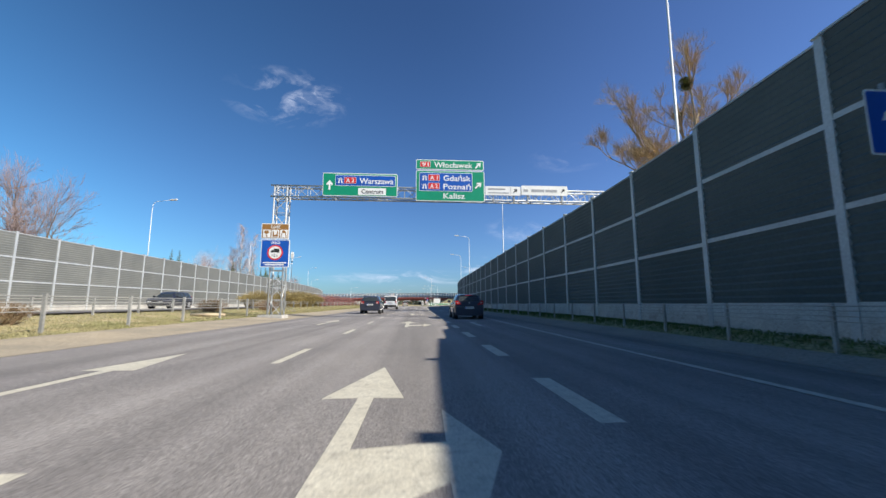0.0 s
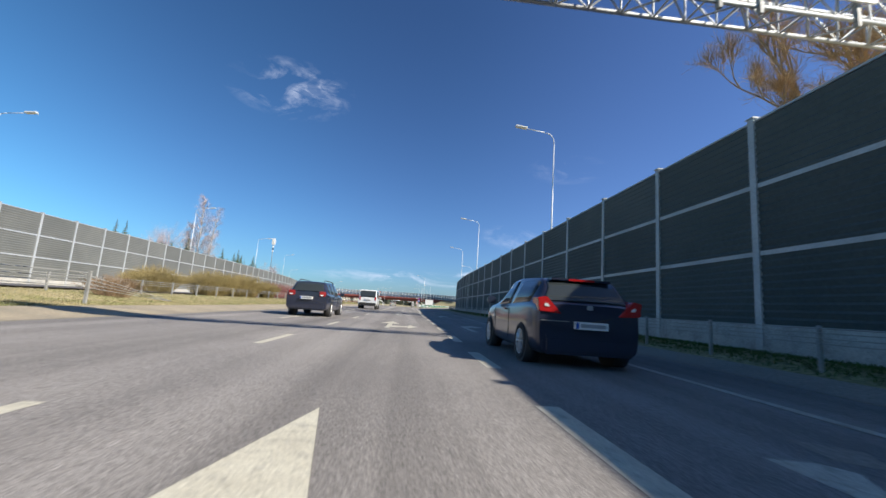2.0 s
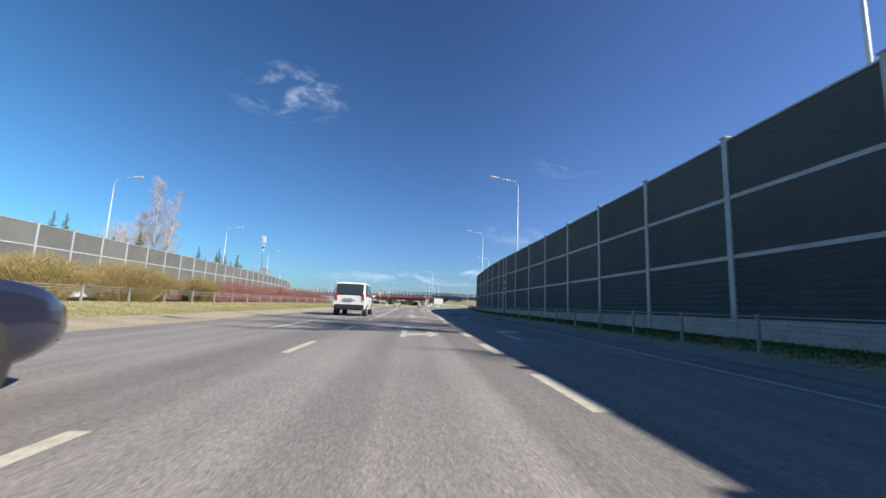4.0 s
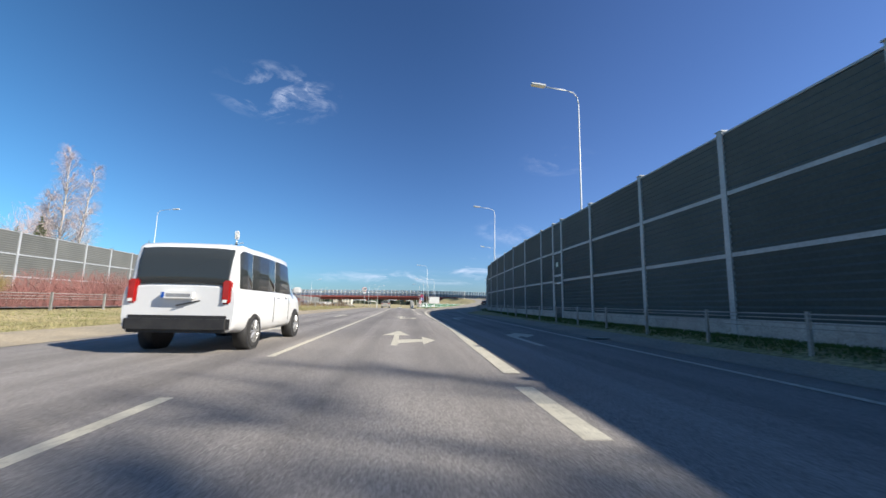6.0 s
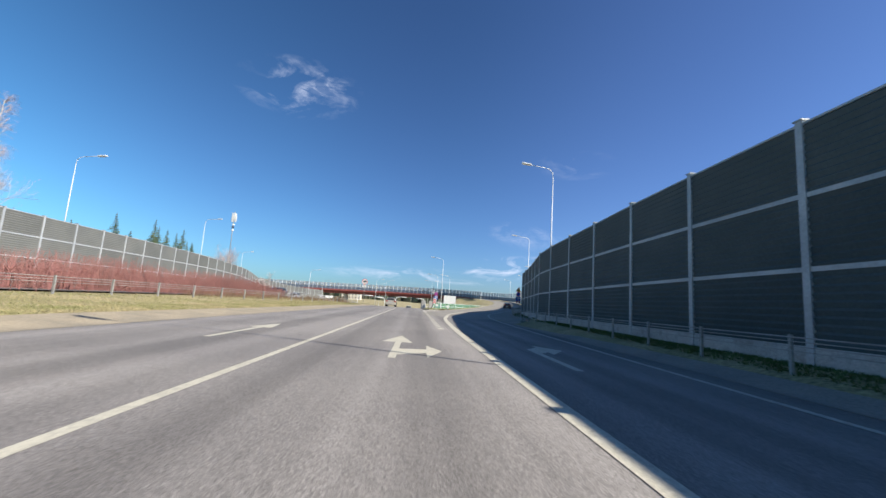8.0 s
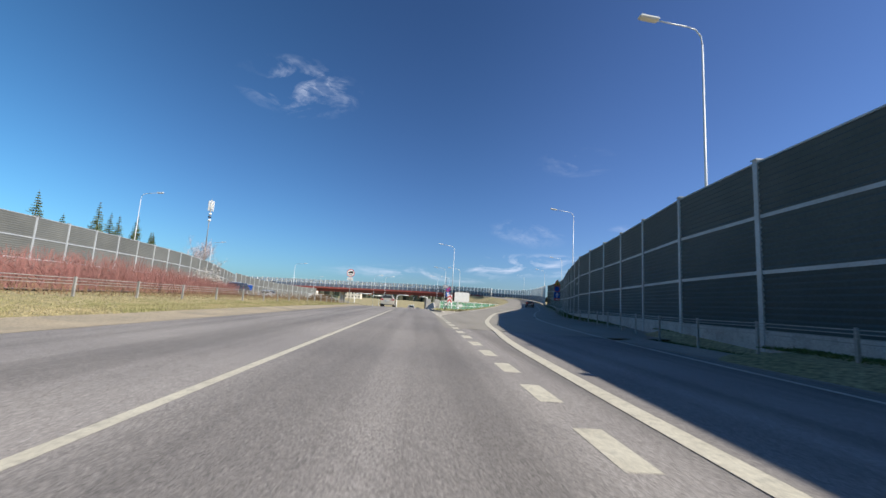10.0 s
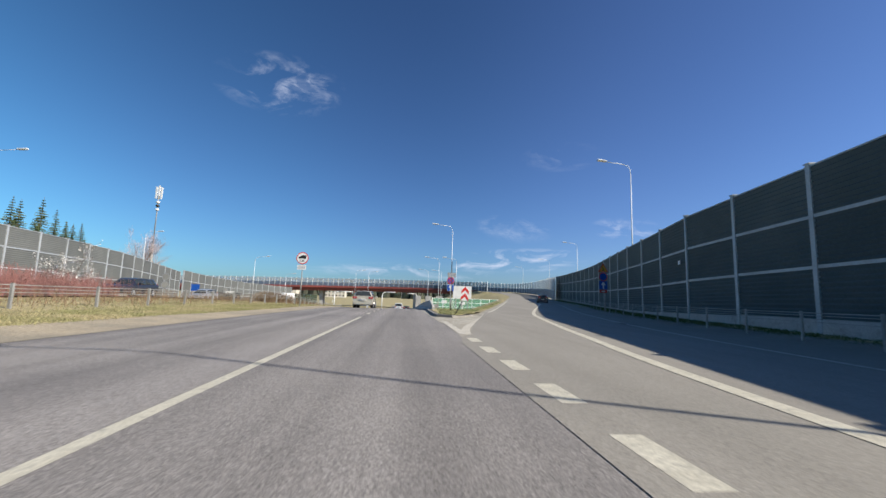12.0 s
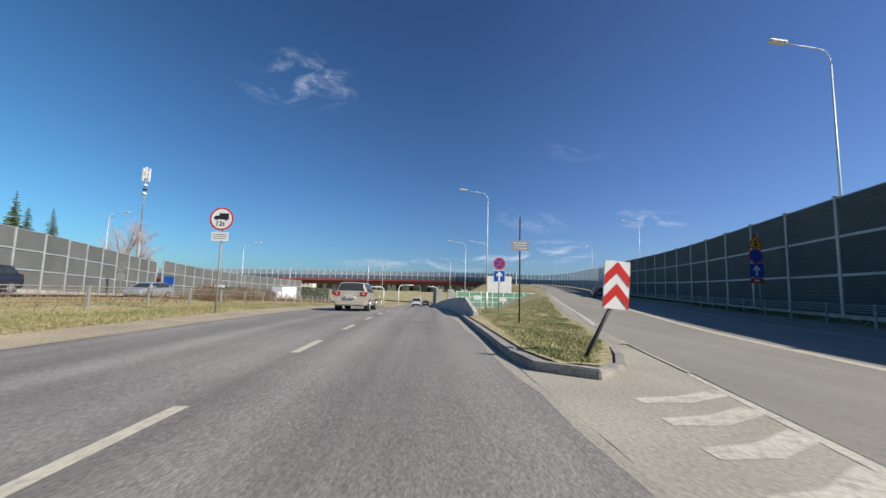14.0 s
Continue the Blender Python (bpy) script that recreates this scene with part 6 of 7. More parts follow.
def shrub(name, label, x, y, z, w, h, seed, mat, stems=90, group="shrubs", category="shrub", forks=4):
    rnd = random.Random(seed)
    b = Bush()
    for k in range(stems):
        a, rr = rnd.uniform(0, 2 * math.pi), rnd.uniform(0, 1) ** 0.5
        p = Vector((rr * w * 0.25 * math.cos(a), rr * w * 0.25 * math.sin(a), -0.05))
        e = Vector((rr * w * 0.5 * math.cos(a + rnd.uniform(-0.3, 0.3)), rr * w * 0.5 * math.sin(a + rnd.uniform(-0.3, 0.3)), h * (1 - 0.45 * rr * rr) * rnd.uniform(0.8, 1.05)))
        m = p.lerp(e, 0.5) + Vector((rnd.uniform(-0.1, 0.1), rnd.uniform(-0.1, 0.1), 0.12 * h))
        b.stick(p, m, 0.009, 0.007, 3)
        b.stick(m, e, 0.007, 0.004, 3)
        for c in range(forks):
            q = m.lerp(e, rnd.random()) if c else p.lerp(m, rnd.uniform(0.5, 1))
            b.stick(q, q + rand_dir(rnd, e - p, 0.6) * rnd.uniform(0.15, 0.4) * h * 0.6, 0.005, 0.003, 3)
    t = thing(name, label, category, Matrix.Translation((x, y, z)), group)
    part("brush", b.mesh("brush", mat), None, t)
    return t


for k, (x, y, w, h) in enumerate(((-17.2, 56, 5.0, 2.2), (-16.5, 61, 5.5, 2.3), (-18.5, 66, 5.0, 2.1), (-16.8, 69.5, 3.4, 1.9), (-19, 51, 4.5, 2.0))):
    shrub("willow_shrub", "rounded olive-brown leafless shrub on the grass", x, y, z_ground(x, y), w, h, 50 + k, WILLOW, 700, forks=9)
for k, (x, y, w, h) in enumerate(((-13.2, 14.5, 2.2, 0.8), (-14, 30, 2.4, 0.9), (-13, 38, 2.5, 1.0), (-13.5, 144, 2.4, 1.1), (-14.5, 151, 3, 1.2), (-15.5, 158, 3, 1.2))):
    shrub("weed_clump", "low brown clump of dry weeds in the turf", x, y, z_ground(x, y), w, h, 70 + k, DRY, 220, forks=5)
# red dogwood hedge
rnd = random.Random(11)
hedge = Bush()
for k in range(11000):
    y = rnd.uniform(72, 133)
    x = -19.6 + rnd.gauss(0, 0.9) + (0 if y < 120 else -(y - 120) * 0.09)
    h = (0.9 + 1.5 * rnd.random() ** 1.6) * (0.95 + 0.06 * math.sin(y * 0.4) + 0.05 * math.sin(y * 1.1)) * smooth(y, 70, 77) * (1 - 0.45 * smooth(y, 118, 132))
    p = Vector((x, y, z_ground(x, y) - 0.03))
    e = p + Vector((rnd.gauss(0, 0.22), rnd.gauss(0, 0.22), h))
    hedge.stick(p, e, 0.011, 0.005, 3)
    for c in range(2):
        q = p.lerp(e, rnd.uniform(0.35, 0.9))
        hedge.stick(q, q + Vector((rnd.gauss(0, 0.2), rnd.gauss(0, 0.2), rnd.uniform(0.15, 0.5))), 0.007, 0.004, 3)
ob = part("dogwood_hedge", hedge.mesh("dogwood_hedge", DOGWOOD), None)
tagged(ob, "long hedge of leafless red dogwood stems before the wall", "hedge", kind="stuff")
# dry weeds along the opposite barrier
rnd = random.Random(12)
weeds = Bush()
for k in range(5200):
    y = rnd.uniform(100, 235)
    x = median_x(y) + rnd.gauss(-1.9, 1.0)
    p = Vector((x, y, z_ground(x, y) - 0.03))
    weeds.stick(p, p + Vector((rnd.gauss(0, 0.15), rnd.gauss(0, 0.15), rnd.uniform(0.2, 0.75))), 0.010, 0.004, 3)
tagged(part("dry_weeds", weeds.mesh("dry_weeds", DRY), None), "brown dry weeds along the opposite barrier", "weeds", kind="stuff")
# blossoming tree
t, s_, rnd, tw = bare_tree("blossom_tree", "small spreading tree covered in white blossom", -22.6, 132.8, z_ground(-22.6, 132.8), 3.9, 77, BARK, BARK, levels=5, splits=(6, 5, 4, 3), spread=0.6, trunk_r=0.08, wood_levels=2,
                           lift=0.2, fine=0.006, first=0.1)
fl = Bush()
for i in range(0, len(tw.v), 5):
    for c in range(2):
        d = Vector((rnd.gauss(0, 1), rnd.gauss(0, 1), rnd.gauss(0, 1))).normalized()
        fl.leaf(tw.v[i] + d * 0.05, d, Vector((0, 0, 1)), 0.10, 0.045)
part("blossom", fl.mesh("blossom", BLOSSOM), None, t, "white blossom")

# grass
rnd = random.Random(14)


def turf(name, label, count, place, mat, low, high, zf=z_ground):
    b = Bush()
    for k in range(count):
        x, y = place()
        z = zf(x, y)
        for c in range(4):
            d = Vector((rnd.gauss(0, 0.35), rnd.gauss(0, 0.35), 1)).normalized()
            h = rnd.uniform(low, high)
            o = Vector((x + rnd.gauss(0, 0.06), y + rnd.gauss(0, 0.06), z - 0.01))
            sd = Vector((rnd.gauss(0, 1), rnd.gauss(0, 1), 0)).normalized() * 0.012
            n = len(b.v)
            b.v += [o - sd, o + sd, o + d * h]
            b.f.append((n, n + 1, n + 2))
    tagged(part(name, b.mesh(name, mat), None), label, "grass", kind="stuff")


def left_place():
    y = rnd.uniform(2, 150) if rnd.random() < 0.85 else rnd.uniform(110, 200)
    edge = float(np.interp(y, [80, 125], [8.9, 7.25]))
    return -edge - abs(rnd.gauss(0, 3.2)) - 0.05, y


turf("grass_median", "short dry green and straw grass on the median", 64000, left_place, GRASS, 0.03, 0.10)


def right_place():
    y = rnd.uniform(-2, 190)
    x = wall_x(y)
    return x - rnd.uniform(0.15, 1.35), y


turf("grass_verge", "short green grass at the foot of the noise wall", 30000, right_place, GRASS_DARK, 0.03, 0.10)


def island_place():
    y = rnd.uniform(123.3, 170)
    a = float(np.interp(y, [123.2, 124.2, 135, 170], [2.3, 2.05, 2.8, 3.2]))
    b = float(np.interp(y, [123.2, 125.6, 136.2, 151.2, 170.2], [2.6, 3.8, 6.6, 11.0, 16.5]))
    return rnd.uniform(a, b), y


turf("grass_island", "patchy green and straw grass on the gore bank", 42000, island_place, GRASS_ISLAND, 0.02, 0.065, lambda x, y: island_z(x, y) if y < 139 else z_ground(x, y))

# ---- vehicles ----


def wheel(parent, x, y, r, w, out):
    """A tyre with a spoked rim; out: the side it faces along x."""
    tyre_bm = bmesh.new()
    prof = [(-w / 2, r * 0.66), (-w / 2, r * 0.93), (-w / 2 + 0.03, r), (w / 2 - 0.03, r), (w / 2, r * 0.93), (w / 2, r * 0.66)]
    n = 24
    rings = [[tyre_bm.verts.new((px, pr * math.cos(2 * math.pi * k / n), pr * math.sin(2 * math.pi * k / n))) for px, pr in prof] for k in range(n)]
    for k in range(n):
        a, b = rings[k], rings[(k + 1) % n]
        for i in range(len(prof)):
            j = (i + 1) % len(prof)
            tyre_bm.faces.new((a[i], a[j], b[j], b[i])).smooth = True
    wh = thing("wheel", "", "")
    wh.parent = parent
    wh.matrix_basis = Matrix.Translation((x, y, r))
    part("tyre", tyre_bm, TYRE, wh)
    rim = bmesh.new()
    tube(rim, (-0.02 * out, 0, 0), (out * (w * 0.5 - 0.014), 0, 0), r * 0.66, r * 0.64, 24)
    part("rim_dish", rim, TRIM, wh)
    rim = bmesh.new()
    xo = out * (w * 0.5 - 0.010)
    for k in range(10):
        a = 2 * math.pi * k / 10
        tube(rim, (xo, 0.05 * math.cos(a), 0.05 * math.sin(a)), (xo, r * 0.62 * math.cos(a), r * 0.62 * math.sin(a)), r * 0.075, r * 0.06, 5)
    tube(rim, (xo - 0.02 * out, 0, 0), (xo + 0.012 * out, 0, 0), r * 0.17, r * 0.15, 14)
    for k in range(24):
        a0, a1 = 2 * math.pi * k / 24, 2 * math.pi * (k + 1) / 24
        tube(rim, (xo, r * 0.64 * math.cos(a0), r * 0.64 * math.sin(a0)), (xo, r * 0.64 * math.cos(a1), r * 0.64 * math.sin(a1)), r * 0.04, sides=5, cap=False)
    part("rim", rim, ALLOY, wh, "silver spoked rim")
    return wh


def prism(pts, y0, y1):
    """An outline (x, z) drawn out along y."""
    bm = bmesh.new()
    a = [bm.verts.new((x, y0, z)) for x, z in pts]
    b = [bm.verts.new((x, y1, z)) for x, z in pts]
    bm.faces.new(a)
    bm.faces.new(b[::-1])
    for i in range(len(pts)):
        j = (i + 1) % len(pts)
        bm.faces.new((a[j], a[i], b[i], b[j]))
    bmesh.ops.recalc_face_normals(bm, faces=bm.faces[:])
    bmesh.ops.bevel(bm, geom=bm.edges[:], offset=0.012, segments=2, affect="EDGES")
    return bm


def vehicle(name, label, category, m, paint_mat, st, wheels, r, tail, plate_z, width, glass_from, pillars, rails=False, mirror_y=None, mirror_z=1.0, group="", bumper=TRIM, handle_y=(), lamp_tall=0.22, lamp_wide=0.28,
            lamp_z=0.85, lamp_shape=None, spoiler=False):
    """A car lofted through stations (y, half width, sill z, belt z, top z, half width of the top), from tail to nose."""
    car = thing(name, label, category, m, group)

    def ring(s):
        y, w, z0, zb, zt, wt = s
        zm = z0 + (zb - z0) * 0.52
        h = smooth(zt - zb, 0.02, 0.30)
        pts = [(w * 0.86, z0), (w * 0.97, z0 + 0.10), (w, zm), (w * 0.985, zb - 0.09), (w * 0.955, zb)]
        roof = [(wt + (w * 0.955 - wt) * 0.12, zt - (zt - zb) * 0.13), (wt * 0.93, zt - 0.025), (wt * 0.5, zt)]
        deck = [(w * 0.90, zb + 0.012), (w * 0.75, zb + 0.03), (w * 0.4, zb + 0.045)]
        pts += [(a[0] + (b[0] - a[0]) * h, a[1] + (b[1] - a[1]) * h) for a, b in zip(deck, roof)]
        pts = [Vector((x, y, z)) for x, z in pts] + [Vector((-x, y, z)) for x, z in pts[::-1]]
        return lerp_nodes(pts, 2)

    fine = 3
    rows = [ring(s) for s in lerp_nodes([Vector(s) for s in st], fine)]
    cols = len(rows[0])
    body = bmesh.new()
    rr = [[body.verts.new(p) for p in r] for r in rows]
    for a, b in zip(rr, rr[1:]):
        for j in range(cols - 1):
            body.faces.new((a[j], a[j + 1], b[j + 1], b[j])).smooth = True
        body.faces.new((a[cols - 1], a[0], b[0], b[cols - 1]))
    body.faces.new(rr[0][::-1])
    body.faces.new(rr[-1])
    bmesh.ops.recalc_face_normals(body, faces=body.faces[:])
    part("body", body, paint_mat, car)
    mid = Vector((0, sum(s[0] for s in st) / len(st), 0.9))

    def pane(kind, i, j0, j1, inset, proud, span=1):
        """A pane that follows the body between two stations and two lines of the section."""
        g = bmesh.new()
        pts = [[rows[i * fine + a][j].copy() for j in range(j0, j1 + 1)] for a in range(fine * span + 1)]
        flat_pts = [p for r in pts for p in r]
        c = sum(flat_pts, Vector()) / len(flat_pts)
        n = (pts[-1][0] - pts[0][-1]).cross(pts[-1][-1] - pts[0][0])
        n.normalize()
        if n.dot(c - mid) < 0:
            n = -n
        vs = [[g.verts.new(c + (p - c) * inset + n * proud) for p in r] for r in pts]
        for a, b in zip(vs, vs[1:]):
            for j in range(len(a) - 1):
                g.faces.new((a[j], a[j + 1], b[j + 1], b[j])).smooth = True
        rim = [e for e in g.edges if len(e.link_faces) == 1]
        ext = bmesh.ops.extrude_edge_only(g, edges=rim)
        bmesh.ops.translate(g, verts=[v for v in ext["geom"] if isinstance(v, bmesh.types.BMVert)], vec=-n * (proud + 0.01))
        bmesh.ops.recalc_face_normals(g, faces=g.faces[:])
        part(kind, g, CAR_GLASS, car)

    for i, span in glass_from:
        pane("side_window", i, 8, 10, 0.965, 0.010, span)
        pane("side_window", i, cols - 11, cols - 9, 0.965, 0.010, span)
    for i in range(len(st) - 1):
        up0, up1 = st[i][4] > st[i][3] + 0.03, st[i + 1][4] > st[i + 1][3] + 0.03
        if up0 != up1:
            pane("window_glass", i, 10, cols - 11, 0.93, 0.022)
    for y in wheels:
        for sx in (1, -1):
            wx = sx * (width - 0.0855)
            a = bmesh.new()
            tube(a, (sx * (width - 0.25), y, r), (sx * (width + 0.004), y, r * 1.03), r * 1.13, r * 1.13, 28)
            part("wheel_arch", a, TRIM, car)
            wheel(car, wx, y, r, 0.215, sx)
    yb = st[0][0]
    part("rear_bumper", boxed(-st[0][1] * 0.94, st[0][1] * 0.94, yb - 0.07, yb + 0.12, st[0][2] - 0.02, st[0][2] + 0.28, 0.06), bumper, car)
    yf = st[-1][0]
    part("front_bumper", boxed(-st[-1][1] * 0.92, st[-1][1] * 0.92, yf - 0.1, yf + 0.05, st[-1][2] + 0.02, st[-1][2] + 0.26, 0.03), bumper, car)
    for sx in (1, -1):
        x = sx * (st[0][1] * 0.93 - lamp_wide / 2)
        if lamp_shape:
            tl = part("tail_lamp", prism([(sx * px, pz) for px, pz in lamp_shape], yb - 0.03, yb + 0.26), TAIL, car, "red tail lamp wrapped round the corner")
            mx, mz = sum(p[0] for p in lamp_shape) / 4 * sx, sum(p[1] for p in lamp_shape) / 4
            part("reversing_lens", prism([(mx + (sx * px - mx) * 0.24, mz + (pz - mz) * 0.24) for px, pz in lamp_shape], yb - 0.034, yb - 0.028), WHITE, tl)
        else:
            tl = part("tail_lamp", boxed(x - lamp_wide / 2, x + lamp_wide / 2, yb - 0.035, yb + 0.10, lamp_z, lamp_z + lamp_tall, 0.03), TAIL, car, "red tail lamp")
            part("reversing_lens", boxed(x - lamp_wide * 0.3, x + lamp_wide * 0.15, yb - 0.04, yb - 0.034, lamp_z + 0.03, lamp_z + 0.08), WHITE, tl)
        xf = sx * (st[-1][1] * 0.88 - 0.16)
        part("headlamp", boxed(xf - 0.18, xf + 0.18, yf - 0.12, yf + 0.02, st[-1][3] - 0.20, st[-1][3] - 0.04, 0.03), LAMPHEAD, car)
    pl = part("number_plate", boxed(-0.26, 0.26, yb - 0.095, yb - 0.02, plate_z, plate_z + 0.115), WHITE, car, "white number plate with dark bars")
    part("bar", boxed(-0.18, 0.22, yb - 0.099, yb - 0.0955, plate_z + 0.03, plate_z + 0.085), GREYBACK, pl)
    part("bar", boxed(-0.255, -0.21, yb - 0.099, yb - 0.0955, plate_z + 0.008, plate_z + 0.107), BLUE, pl)
    if spoiler:
        zt = st[2][4]
        part("spoiler", boxed(-0.52, 0.52, st[2][0] - 0.10, st[2][0] + 0.35, zt - 0.015, zt + 0.025, 0.015), paint_mat, car)
        part("brake_lamp", boxed(-0.22, 0.22, st[2][0] - 0.108, st[2][0] - 0.09, zt - 0.012, zt + 0.022), TAIL, car, "slim red brake lamp")
        part("badge", boxed(-0.045, 0.045, yb - 0.03, yb + 0.05, 0.90, 0.97, 0.01), ALLOY, car)
        part("bumper_strip", boxed(-0.80, -0.36, yb - 0.085, yb - 0.03, 0.70, 0.715, 0.005), STEEL_DULL, car)
    for y in handle_y[:1]:
        for sx in (1, -1):
            part("door_seam", boxed(sx * width - 0.004, sx * width + 0.004, y - 0.30, y - 0.29, st[3][2] + 0.14, st[3][3] - 0.10), TRIM, car)
            part("door_seam", boxed(sx * width - 0.004, sx * width + 0.004, y + 0.85, y + 0.86, st[3][2] + 0.14, st[3][3] - 0.10), TRIM, car)
    if mirror_y is not None:
        for sx in (1, -1):
            part("mirror", boxed(sx * (width + 0.02) - 0.02 if sx > 0 else -width - 0.20, width + 0.20 if sx > 0 else -width + 0.0, mirror_y - 0.05, mirror_y + 0.06, mirror_z, mirror_z + 0.16, 0.03), paint_mat, car)
    for y in handle_y:
        for sx in (1, -1):
            part("door_handle", boxed(sx * (width + 0.01) - 0.018, sx * (width + 0.01) + 0.018, y - 0.1, y + 0.1, st[2][3] - 0.14, st[2][3] - 0.105, 0.01), paint_mat, car)
    if rails:
        for sx in (1, -1):
            b = bmesh.new()
            x = sx * (st[4][5] * 0.86)
            zt = max(s[4] for s in st)
            pts = [Vector((x, st[2][0] + 0.1, zt - 0.03)), Vector((x, st[2][0] + 0.35, zt + 0.055)), Vector((x, st[2][0] + 1.9, zt + 0.06)), Vector((x, st[2][0] + 2.3, zt - 0.01))]
            for p, q in zip(pts, pts[1:]):
                tube(b, p, q, 0.018, sides=6)
            part("roof_rail", b, TRIM, car)
    for y0, y1, z0, z1 in pillars:
        for sx in (1, -1):
            part("pillar_trim", boxed(sx * width * 0.90 - 0.03, sx * width * 0.90 + 0.03, y0, y1, z0, z1, 0.01), TRIM, car)
    b = bmesh.new()
    tube(b, (-0.02, yb - 0.05, st[1][4] * 0.72), (0.35, yb + 0.0, st[1][4] * 0.80), 0.012, sides=5)
    part("wiper", b, TRIM, car)
    return car


W = 0.88
# stations: y, half width, sill, belt, top, half width of the top
estate = [(0.0, 0.84, 0.30, 0.98, 0.98, 0.60), (0.10, 0.865, 0.27, 1.00, 1.01, 0.62), (0.42, 0.875, 0.25, 0.98, 1.45, 0.60), (0.95, W, 0.24, 0.97, 1.50, 0.62), (1.75, W, 0.22, 0.95, 1.52, 0.63), (2.55, W, 0.22, 0.94, 1.49, 0.61),
          (2.95, W, 0.22, 0.94, 1.38, 0.58), (3.55, 0.87, 0.23, 0.93, 0.94, 0.6), (4.20, 0.84, 0.26, 0.86, 0.87, 0.6), (4.60, 0.72, 0.34, 0.70, 0.71, 0.5)]
hatch = [(0.0, 0.80, 0.22, 0.93, 0.93, 0.60), (0.10, 0.85, 0.20, 0.97, 0.98, 0.62), (0.42, 0.875, 0.19, 0.98, 1.38, 0.60), (0.95, W, 0.18, 0.97, 1.44, 0.61), (1.60, W, 0.18, 0.95, 1.47, 0.62), (2.25, W, 0.18, 0.94, 1.44, 0.60),
         (2.60, W, 0.18, 0.93, 1.32, 0.57), (3.20, 0.87, 0.20, 0.92, 0.93, 0.6), (3.85, 0.83, 0.23, 0.83, 0.84, 0.6), (4.20, 0.70, 0.31, 0.68, 0.69, 0.5)]
van_st = [(0.0, 0.93, 0.38, 1.12, 1.12, 0.80), (0.05, 0.95, 0.36, 1.14, 1.15, 0.80), (0.20, 0.96, 0.36, 1.14, 1.90, 0.86), (0.80, 0.96, 0.32, 1.13, 1.97, 0.87), (2.20, 0.96, 0.30, 1.12, 1.98, 0.87), (3.20, 0.96, 0.30, 1.10, 1.94, 0.85),
          (3.55, 0.95, 0.30, 1.09, 1.78, 0.77), (4.15, 0.93, 0.31, 1.06, 1.07, 0.7), (4.60, 0.88, 0.34, 0.92, 0.93, 0.6), (4.90, 0.78, 0.42, 0.74, 0.75, 0.5)]


def on_road(x, y, ang=0.0, zf=z_main):
    z = (zf(x, y) if zf is not z_main else z_main(y)) + 0.008
    tilt = 0.0 if zf is not z_main else math.atan2(z_main(y + 4) - z_main(y), 4)
    return Matrix.Translation((x, y, z)) @ Matrix.Rotation(ang, 4, "Z") @ Matrix.Rotation(tilt, 4, "X")


vehicle("estate_car", "dark navy estate car with red tail lamps and roof rails", "car", on_road(-3.6, 35.6), PAINT_NAVY, estate, (0.95, 3.6), 0.32, 0, 0.72, W, ((2, 1), (3, 1), (4, 2)), (), True, 3.05, 0.95, "cars",
        PAINT_NAVY, (1.6, 2.6))
vehicle("hatchback_car", "dark blue rounded hatchback with white plate in the shade", "car", on_road(3.52, 24.1), PAINT_NAVY, hatch, (0.72, 3.3), 0.32, 0, 0.60, W, ((2, 2), (4, 2)), (), False, 2.75, 0.95, "cars",
        PAINT_NAVY, (1.9,), lamp_shape=((0.845, 1.05), (0.70, 1.08), (0.46, 0.82), (0.82, 0.84)), spoiler=True)
vehicle("panel_van", "white passenger van with dark windows and black bumper", "van", on_road(-3.42, 60.2), PAINT_WHITE, van_st, (0.95, 3.95), 0.34, 0, 0.95, 0.96, ((2, 1), (3, 1), (4, 2)), (), False, 3.6, 1.15, "vans", TRIM, (2.4, 3.0),
        0.42, 0.16, 0.86)
vehicle("estate_car", "champagne estate car with roof rails and red tail lamps", "car", on_road(-3.5, 138.5), PAINT_GOLD, estate, (0.95, 3.6), 0.32, 0, 0.66, W, ((2, 1), (3, 1), (4, 2)), (), True, 3.05, 0.95, "cars", PAINT_GOLD, (1.6, 2.6),
        lamp_shape=((0.865, 0.98), (0.50, 0.98), (0.50, 0.80), (0.845, 0.78)))
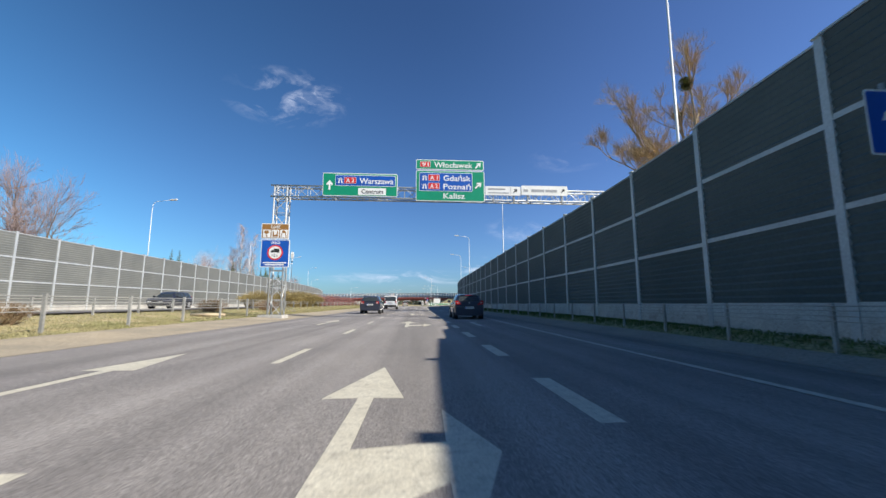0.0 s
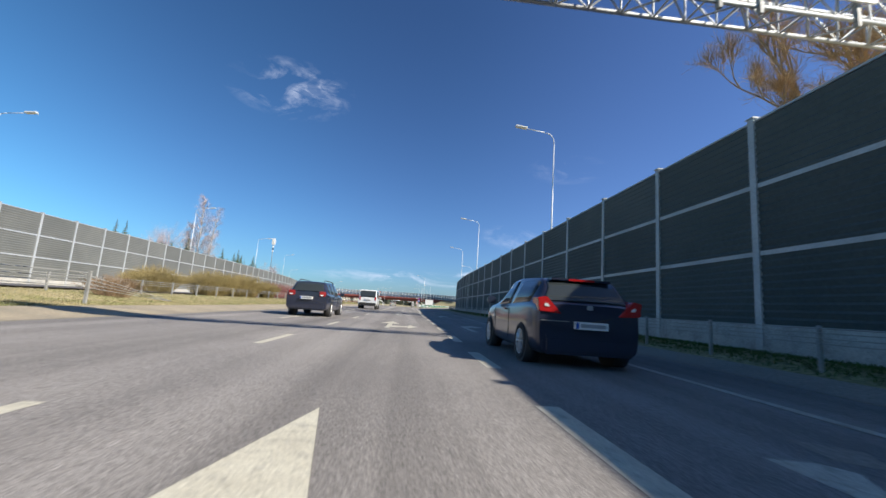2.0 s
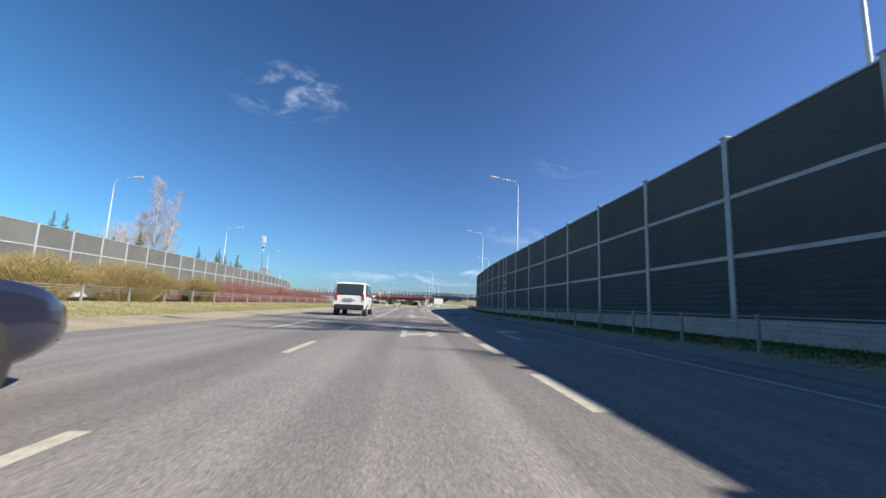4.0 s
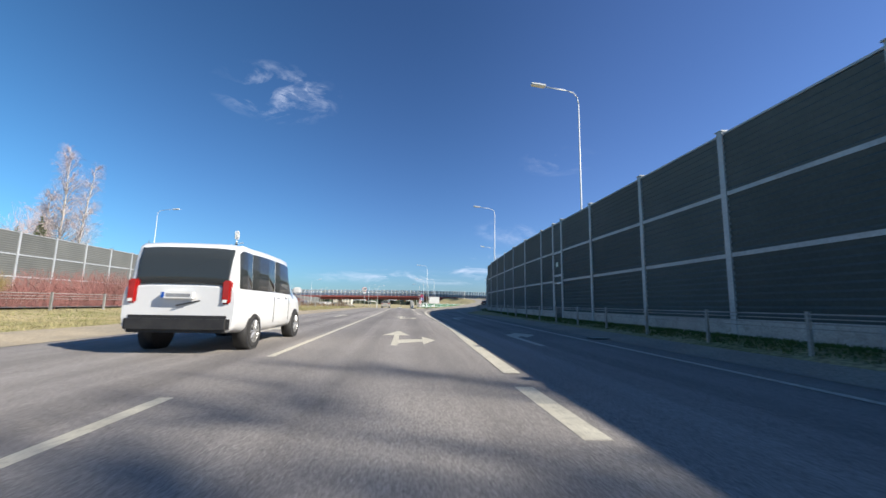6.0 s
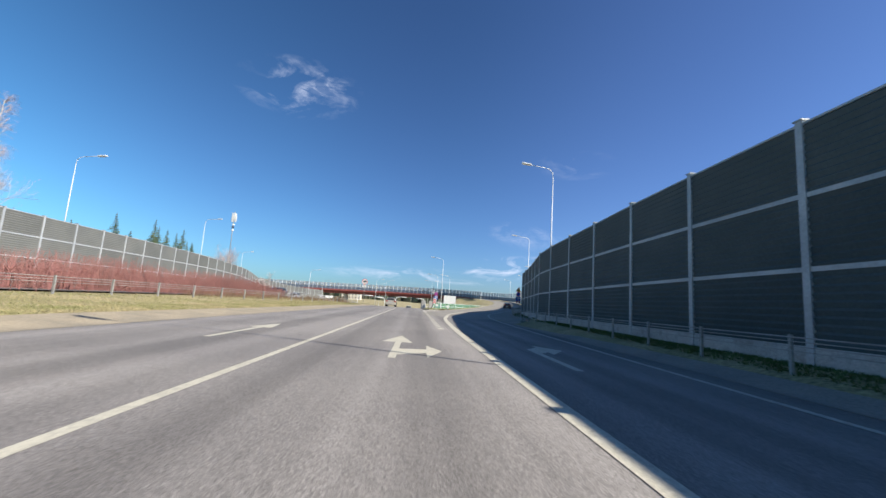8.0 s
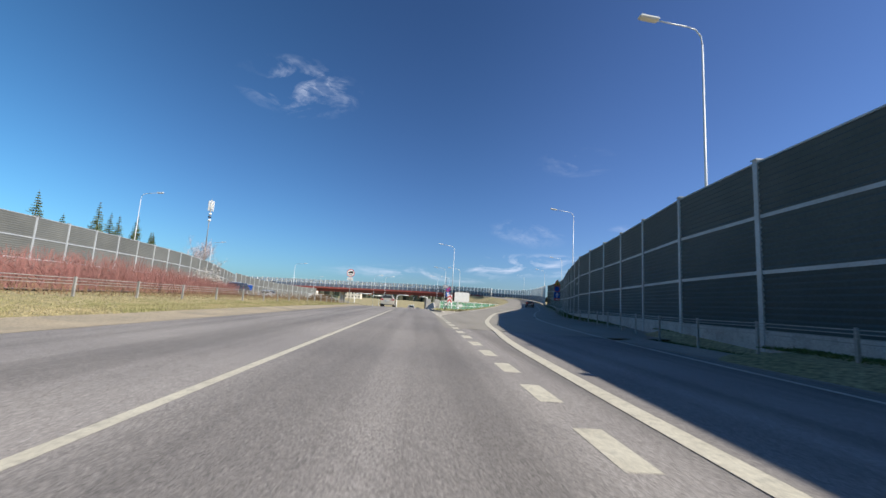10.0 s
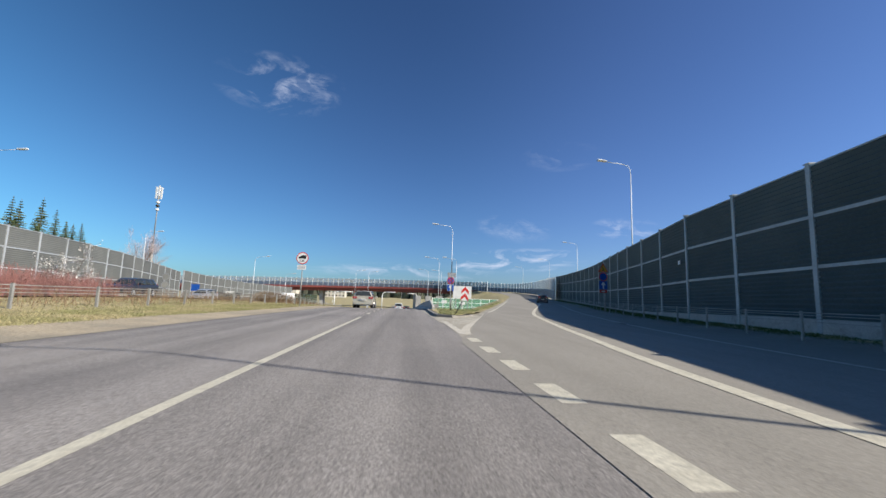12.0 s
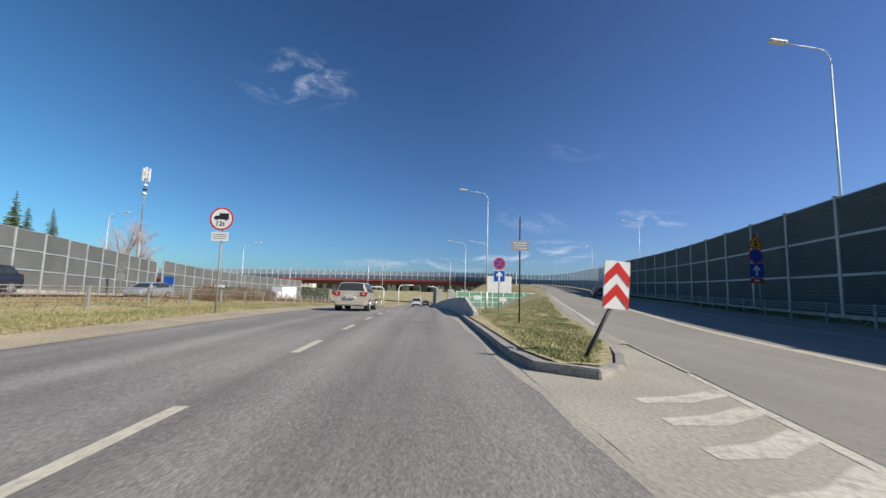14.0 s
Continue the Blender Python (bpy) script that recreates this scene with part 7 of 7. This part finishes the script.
vehicle("passenger_van", "white passenger van far ahead on the carriageway", "van", on_road(-1.6 + 0.2, 205), PAINT_WHITE, van_st, (0.95, 3.95), 0.34, 0, 0.95, 0.96, ((2, 1), (3, 1), (4, 2)), (), False, 3.6, 1.15, "vans", TRIM, (),
        0.42, 0.16, 0.86)
vehicle("hatchback_car", "dark hatchback far ahead on the carriageway", "car", on_road(0.6, 222), PAINT_BLACKBLUE, hatch, (0.72, 3.3), 0.32, 0, 0.56, W, ((2, 2), (4, 2)), (), False, 2.75, 0.95, "cars", PAINT_BLACKBLUE, ())
vehicle("hatchback_car", "dark hatchback climbing the ramp in the distance", "car", on_road(24.0, 171, -0.30, z_ramp), PAINT_BLACKBLUE, hatch, (0.72, 3.3), 0.32, 0, 0.56, W, ((2, 2), (4, 2)), (), False, 2.75, 0.95, "cars", PAINT_BLACKBLUE, ())
opp = lambda x, y: z_ground(x, y) + 0.10
for x, y, mt, lab, st_ in ((-21.5, 40, PAINT_BLACKBLUE, "dark saloon on the opposite carriageway", hatch), (-22.3, 140.5, PAINT_BLACKBLUE, "dark people carrier on the opposite carriageway", estate),
                           (-24.5, 157, PAINT_SILVER, "silver hatchback on the opposite carriageway", hatch)):
    vehicle("hatchback_car", lab, "car", on_road(x, y, math.pi, opp), mt, st_, (0.72, 3.3), 0.32, 0, 0.56, W, ((2, 1), (3, 1), (4, 2)), (), False, 2.75, 0.95, "cars", mt, ())
lorry = thing("box_lorry", "small white box lorry on the opposite carriageway", "lorry", on_road(-28, 196, math.pi - 0.25, opp), "vans")
part("box", boxed(-1.15, 1.15, -4.8, 0, 0.75, 3.0, 0.03), WHITE, lorry)
part("cab", boxed(-1.0, 1.0, 0.1, 1.7, 0.45, 2.1, 0.12), PAINT_WHITE, lorry)
part("windscreen", boxed(-0.85, 0.85, 1.69, 1.72, 1.25, 1.95), CAR_GLASS, lorry)
part("chassis", boxed(-0.5, 0.5, -4.7, 1.5, 0.45, 0.75), TRIM, lorry)
for y in (-3.6, 0.9):
    for sx in (1, -1):
        wheel(lorry, sx * 0.95, y, 0.40, 0.24, sx)
